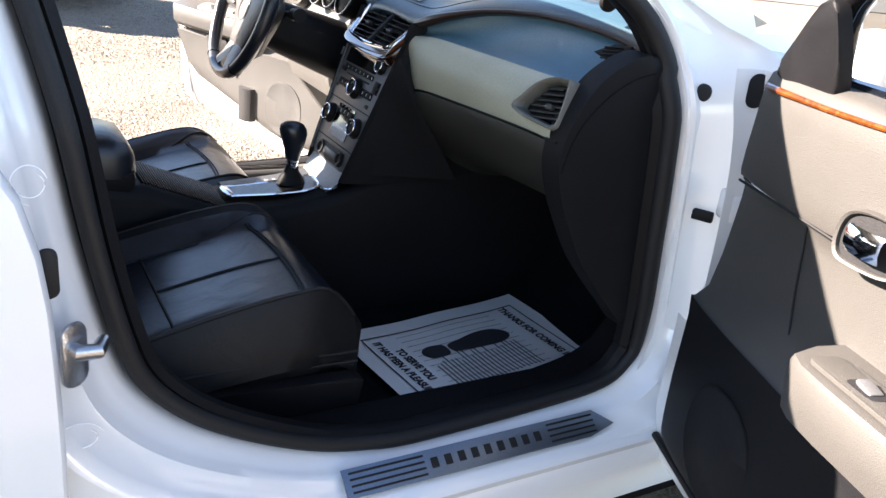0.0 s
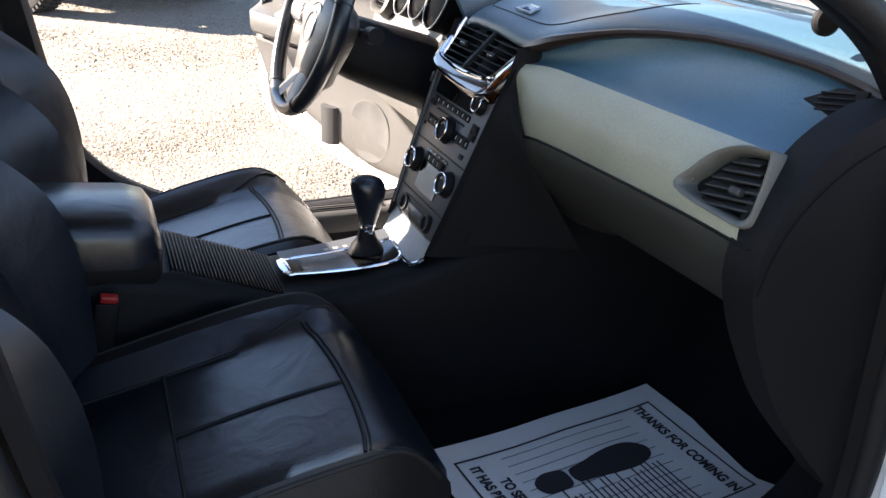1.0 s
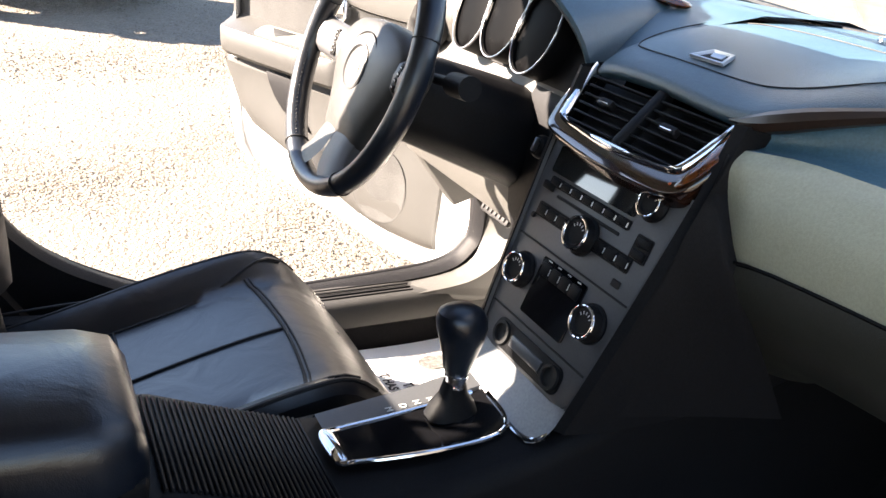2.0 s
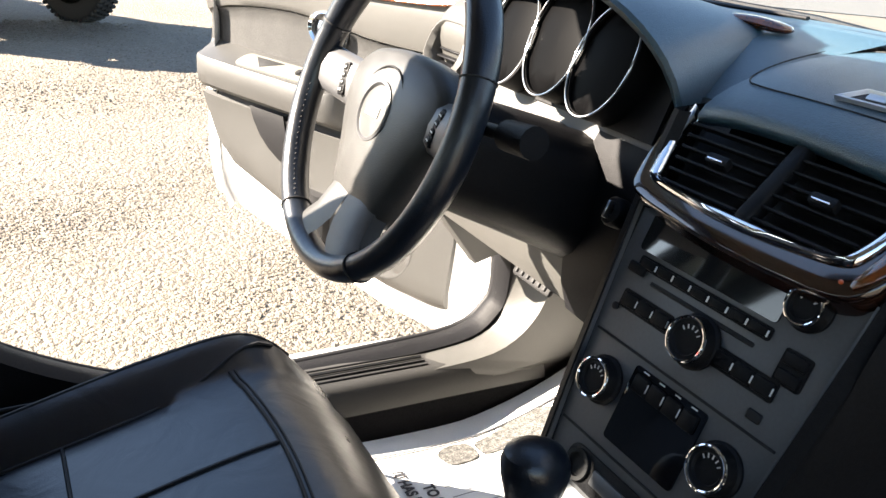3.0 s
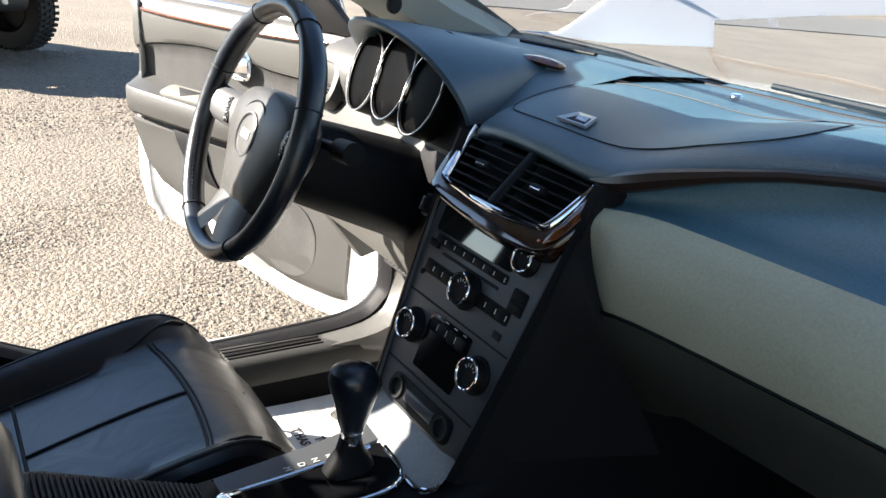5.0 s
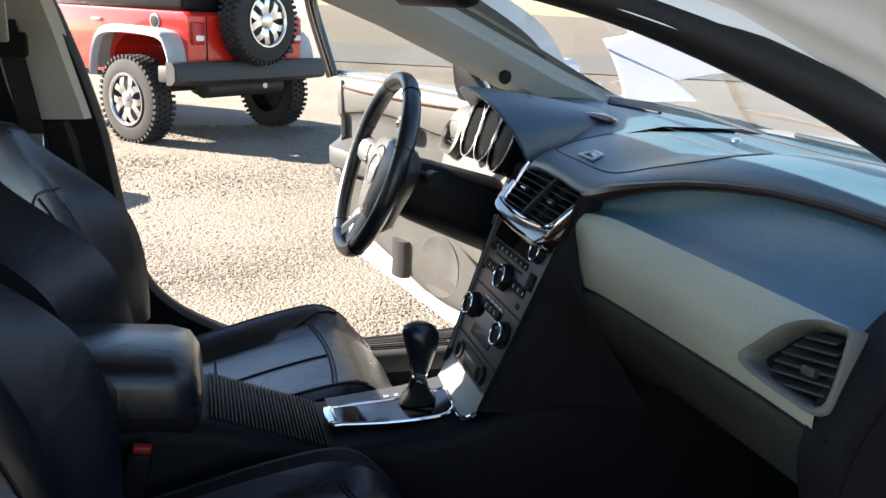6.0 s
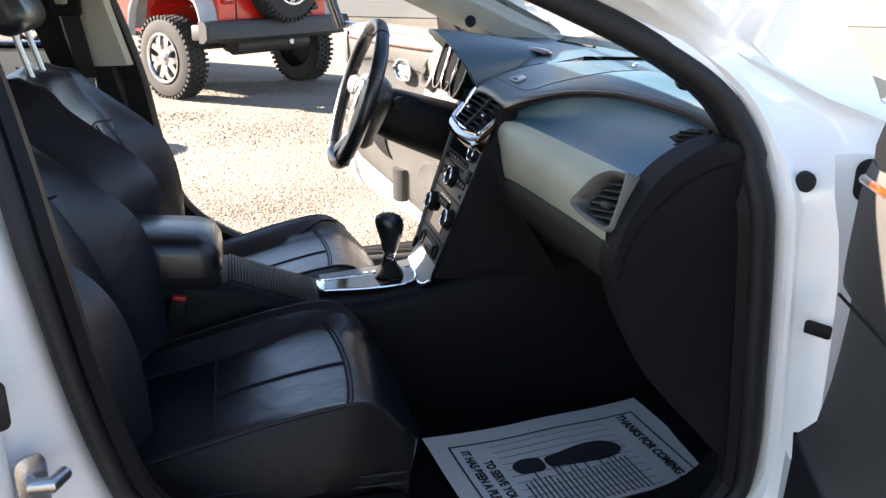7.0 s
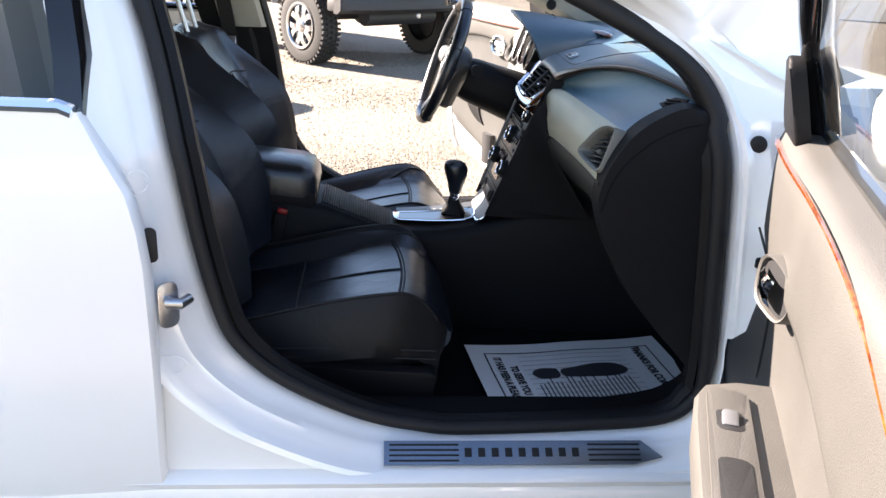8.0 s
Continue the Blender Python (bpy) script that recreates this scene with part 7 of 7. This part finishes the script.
        rbox(bm, (0.006, 0.012, 0.42), m @ pose(-0.559, y, 0.98), 0.001, 1)
        part("tailgate_gap", bm, RUBBER, root)
    for z in (0.86, 1.08):
        bm = B()
        rbox(bm, (0.03, 0.10, 0.045), m @ pose(-0.57, -0.56, z), 0.008, 1)
        part("tailgate_hinge", bm, BUMPER, root)
    return root


off_roader((0.357, 7.03, 0), (-0.65, 0.76))

# ---- parked white sedan beside the off-roader ----
def parked_sedan(at, fwd):
    """at: the ground below the middle of the rear axle."""
    f = Vector((fwd[0], fwd[1], 0)).normalized()
    l = Vector((-f.y, f.x, 0))
    m = Matrix(((f.x, l.x, 0, at[0]), (f.y, l.y, 0, at[1]), (0, 0, 1, 0), (0, 0, 0, 1)))
    P = lambda x, y, z: m @ Vector((x, y, z))
    root = tagged(empty("parked_sedan", at), "white parked sedan seen from behind on the gravel", "car")
    bm = B()
    rows = []
    for x, w, lo, hi in ((-0.99, 0.66, 0.40, 0.62), (-0.97, 0.76, 0.30, 0.80), (-0.90, 0.84, 0.27, 0.96), (-0.7, 0.87, 0.25, 1.0), (-0.3, 0.89, 0.24, 1.0), (0.5, 0.90, 0.24, 0.98), (1.5, 0.90, 0.24, 0.97), (2.2, 0.89, 0.24, 0.96), (2.9, 0.88, 0.25, 0.90), (3.4, 0.82, 0.27, 0.78), (3.6, 0.66, 0.33, 0.60)):
        rows.append([P(x, sg * w * k, z) for sg, k, z in ((-1, 0.85, lo), (-1, 0.97, lo + 0.06), (-1, 1.0, lerp(lo, hi, 0.5)), (-1, 0.97, hi - 0.12), (-1, 0.88, hi - 0.02), (-1, 0.6, hi + 0.01), (1, 0.0, hi + 0.025), (1, 0.6, hi + 0.01), (1, 0.88, hi - 0.02), (1, 0.97, hi - 0.12), (1, 1.0, lerp(lo, hi, 0.5)), (1, 0.97, lo + 0.06), (1, 0.85, lo))])
    loft(bm, rows, close_v=True, cap=True)
    body = part("body", bm, PAINT, root)
    bm = B()
    loft(bm, [[P(x + dx * s, y * w, z) for y, dx in ((-1, 0.0), (-0.7, -0.04), (0, -0.07), (0.7, -0.04), (1, 0.0))] for x, w, z, s in ((-0.35, 0.74, 0.99, 1), (0.0, 0.64, 1.25, 1), (0.25, 0.56, 1.40, 0.5), (0.8, 0.56, 1.44, 0), (1.3, 0.56, 1.42, -0.5), (1.7, 0.62, 1.25, -1), (2.2, 0.72, 0.97, -1))])
    part("roof", bm, PAINT, root)
    bm = B()
    loft(bm, [[P(x - 0.07 * (1 - (y / 0.7) ** 2), y * w, z + 0.008) for y in (-0.85, -0.4, 0, 0.4, 0.85)] for x, w, z in ((-0.33, 0.80, 1.01), (-0.15, 0.76, 1.145), (-0.01, 0.72, 1.25), (0.16, 0.64, 1.35))])
    part("rear_screen", bm, SCREEN, root)
    for sg in (-1, 1):
        bm = B()
        loft(bm, [[P(x, sg * y, z) for x, y, z in ((x0, 0.80, 0.985), (x1, 0.70, 1.19), (x2, 0.60, 1.36))] for x0, x1, x2 in ((-0.2, 0.02, 0.28), (0.6, 0.6, 0.6), (1.2, 1.15, 1.1), (2.0, 1.75, 1.35))])
        part("side_glass", bm, SCREEN, root)
        bm = B()
        loft(bm, [[P(x, sg * y, z) for z in (0.72, 0.76, 0.86, 0.90)] for x, y in ((-0.992, 0.52), (-0.985, 0.66), (-0.955, 0.78), (-0.86, 0.862), (-0.72, 0.886))])
        part("tail_lamp", bm, REDPLASTIC, root, "red tail lamp")
        for x in (0.0, 2.72):
            wm = m @ Matrix.Translation((x, sg * 0.80, 0.32)) @ pose(0, 0, 0, -90 * sg, 0, 0)
            bm = B()
            lathe(bm, [(0.2, -0.09), (0.30, -0.10), (0.32, -0.07), (0.32, 0.07), (0.30, 0.10), (0.21, 0.10), (0.20, 0.085)], wm, 40)
            ty = part("tyre", bm, TYRE, root)
            bm = B()
            lathe(bm, [(0.205, 0.09), (0.20, 0.104), (0.16, 0.098), (0.05, 0.108), (0.002, 0.108)], wm, 32)
            part("wheel_cover", bm, ALLOY, ty)
    bm = B()
    rbox(bm, (0.012, 0.9, 0.006), m @ pose(-0.985, 0, 0.60), 0.002, 1)
    part("bumper_gap", bm, RUBBER, root)
    bm = B()
    rbox(bm, (0.012, 0.34, 0.15), m @ pose(-0.992, 0, 0.70), 0.004, 1)
    part("number_plate", bm, LIGHTMARK, root, "blank pale plate")
    return root


parked_sedan((-2.72, 5.05, 0), (-0.71, 0.70))

# ---- loose stones on the ground ----
def loose_stones(n, x0, x1, y0, y1, smallest, largest, seed):
    rng = np.random.default_rng(seed)
    c = np.stack([rng.uniform(x0, x1, n), rng.uniform(y0, y1, n)], 1)
    drift = np.sin(1.9 * c[:, 0] + 1.3 * np.sin(1.1 * c[:, 1])) + np.sin(2.6 * c[:, 1] + 1.7 * np.sin(1.6 * c[:, 0] + 0.7)) + 0.7 * np.sin(5.3 * c[:, 0] - 4.1 * c[:, 1])
    c = c[rng.uniform(0, 1, n) < np.clip(0.62 + 0.3 * drift, 0.18, 1.0)]
    n = len(c)
    base = np.array([(1, 0, 0), (-1, 0, 0), (0, 1, 0), (0, -1, 0), (0, 0, 1), (0, 0, -1)], float)
    tri = np.array([(0, 2, 4), (2, 1, 4), (1, 3, 4), (3, 0, 4), (2, 0, 5), (1, 2, 5), (3, 1, 5), (0, 3, 5)])
    r = rng.uniform(smallest, largest, n) ** 1.0
    scale = r[:, None] * rng.uniform(0.6, 1.3, (n, 3)) * np.array([1, 1, 0.5])
    yaw = rng.uniform(0, 6.28, n)
    v = base[None] * scale[:, None] + rng.normal(0, 0.16, (n, 6, 3)) * r[:, None, None]
    cs, sn = np.cos(yaw)[:, None], np.sin(yaw)[:, None]
    x = v[..., 0] * cs - v[..., 1] * sn + c[:, 0:1]
    y = v[..., 0] * sn + v[..., 1] * cs + c[:, 1:2]
    z = v[..., 2] + r[:, None] * 0.18
    verts = np.stack([x, y, z], -1).reshape(-1, 3)
    faces = (tri[None] + 6 * np.arange(n)[:, None, None]).reshape(-1, 3)
    me = bpy.data.meshes.new("gravel_stones")
    me.from_pydata(verts.tolist(), [], faces.tolist())
    me.materials.append(STONE)
    return tagged(new("gravel_stones", me), "loose pale crushed gravel stones", "gravel", kind="stuff")


STONE = material("stone", (0.36, 0.31, 0.245), 0.9, grain=0.15, grain_scale=60)
nt_stone = STONE.node_tree
geo = nt_stone.nodes.new("ShaderNodeNewGeometry")
ramp_stone = nt_stone.nodes.new("ShaderNodeValToRGB")
ramp_stone.color_ramp.elements[0].color = (0.105, 0.088, 0.068, 1)
ramp_stone.color_ramp.elements[1].color = (0.215, 0.185, 0.148, 1)
nt_stone.links.new(geo.outputs["Random Per Island"], ramp_stone.inputs["Fac"])
nt_stone.links.new(ramp_stone.outputs["Color"], nt_stone.nodes["Principled BSDF"].inputs["Base Color"])
loose_stones(42000, -0.6, 2.2, 0.95, 3.2, 0.003, 0.008, 1)
loose_stones(40000, -2.2, 2.6, 3.2, 7.5, 0.004, 0.011, 2)
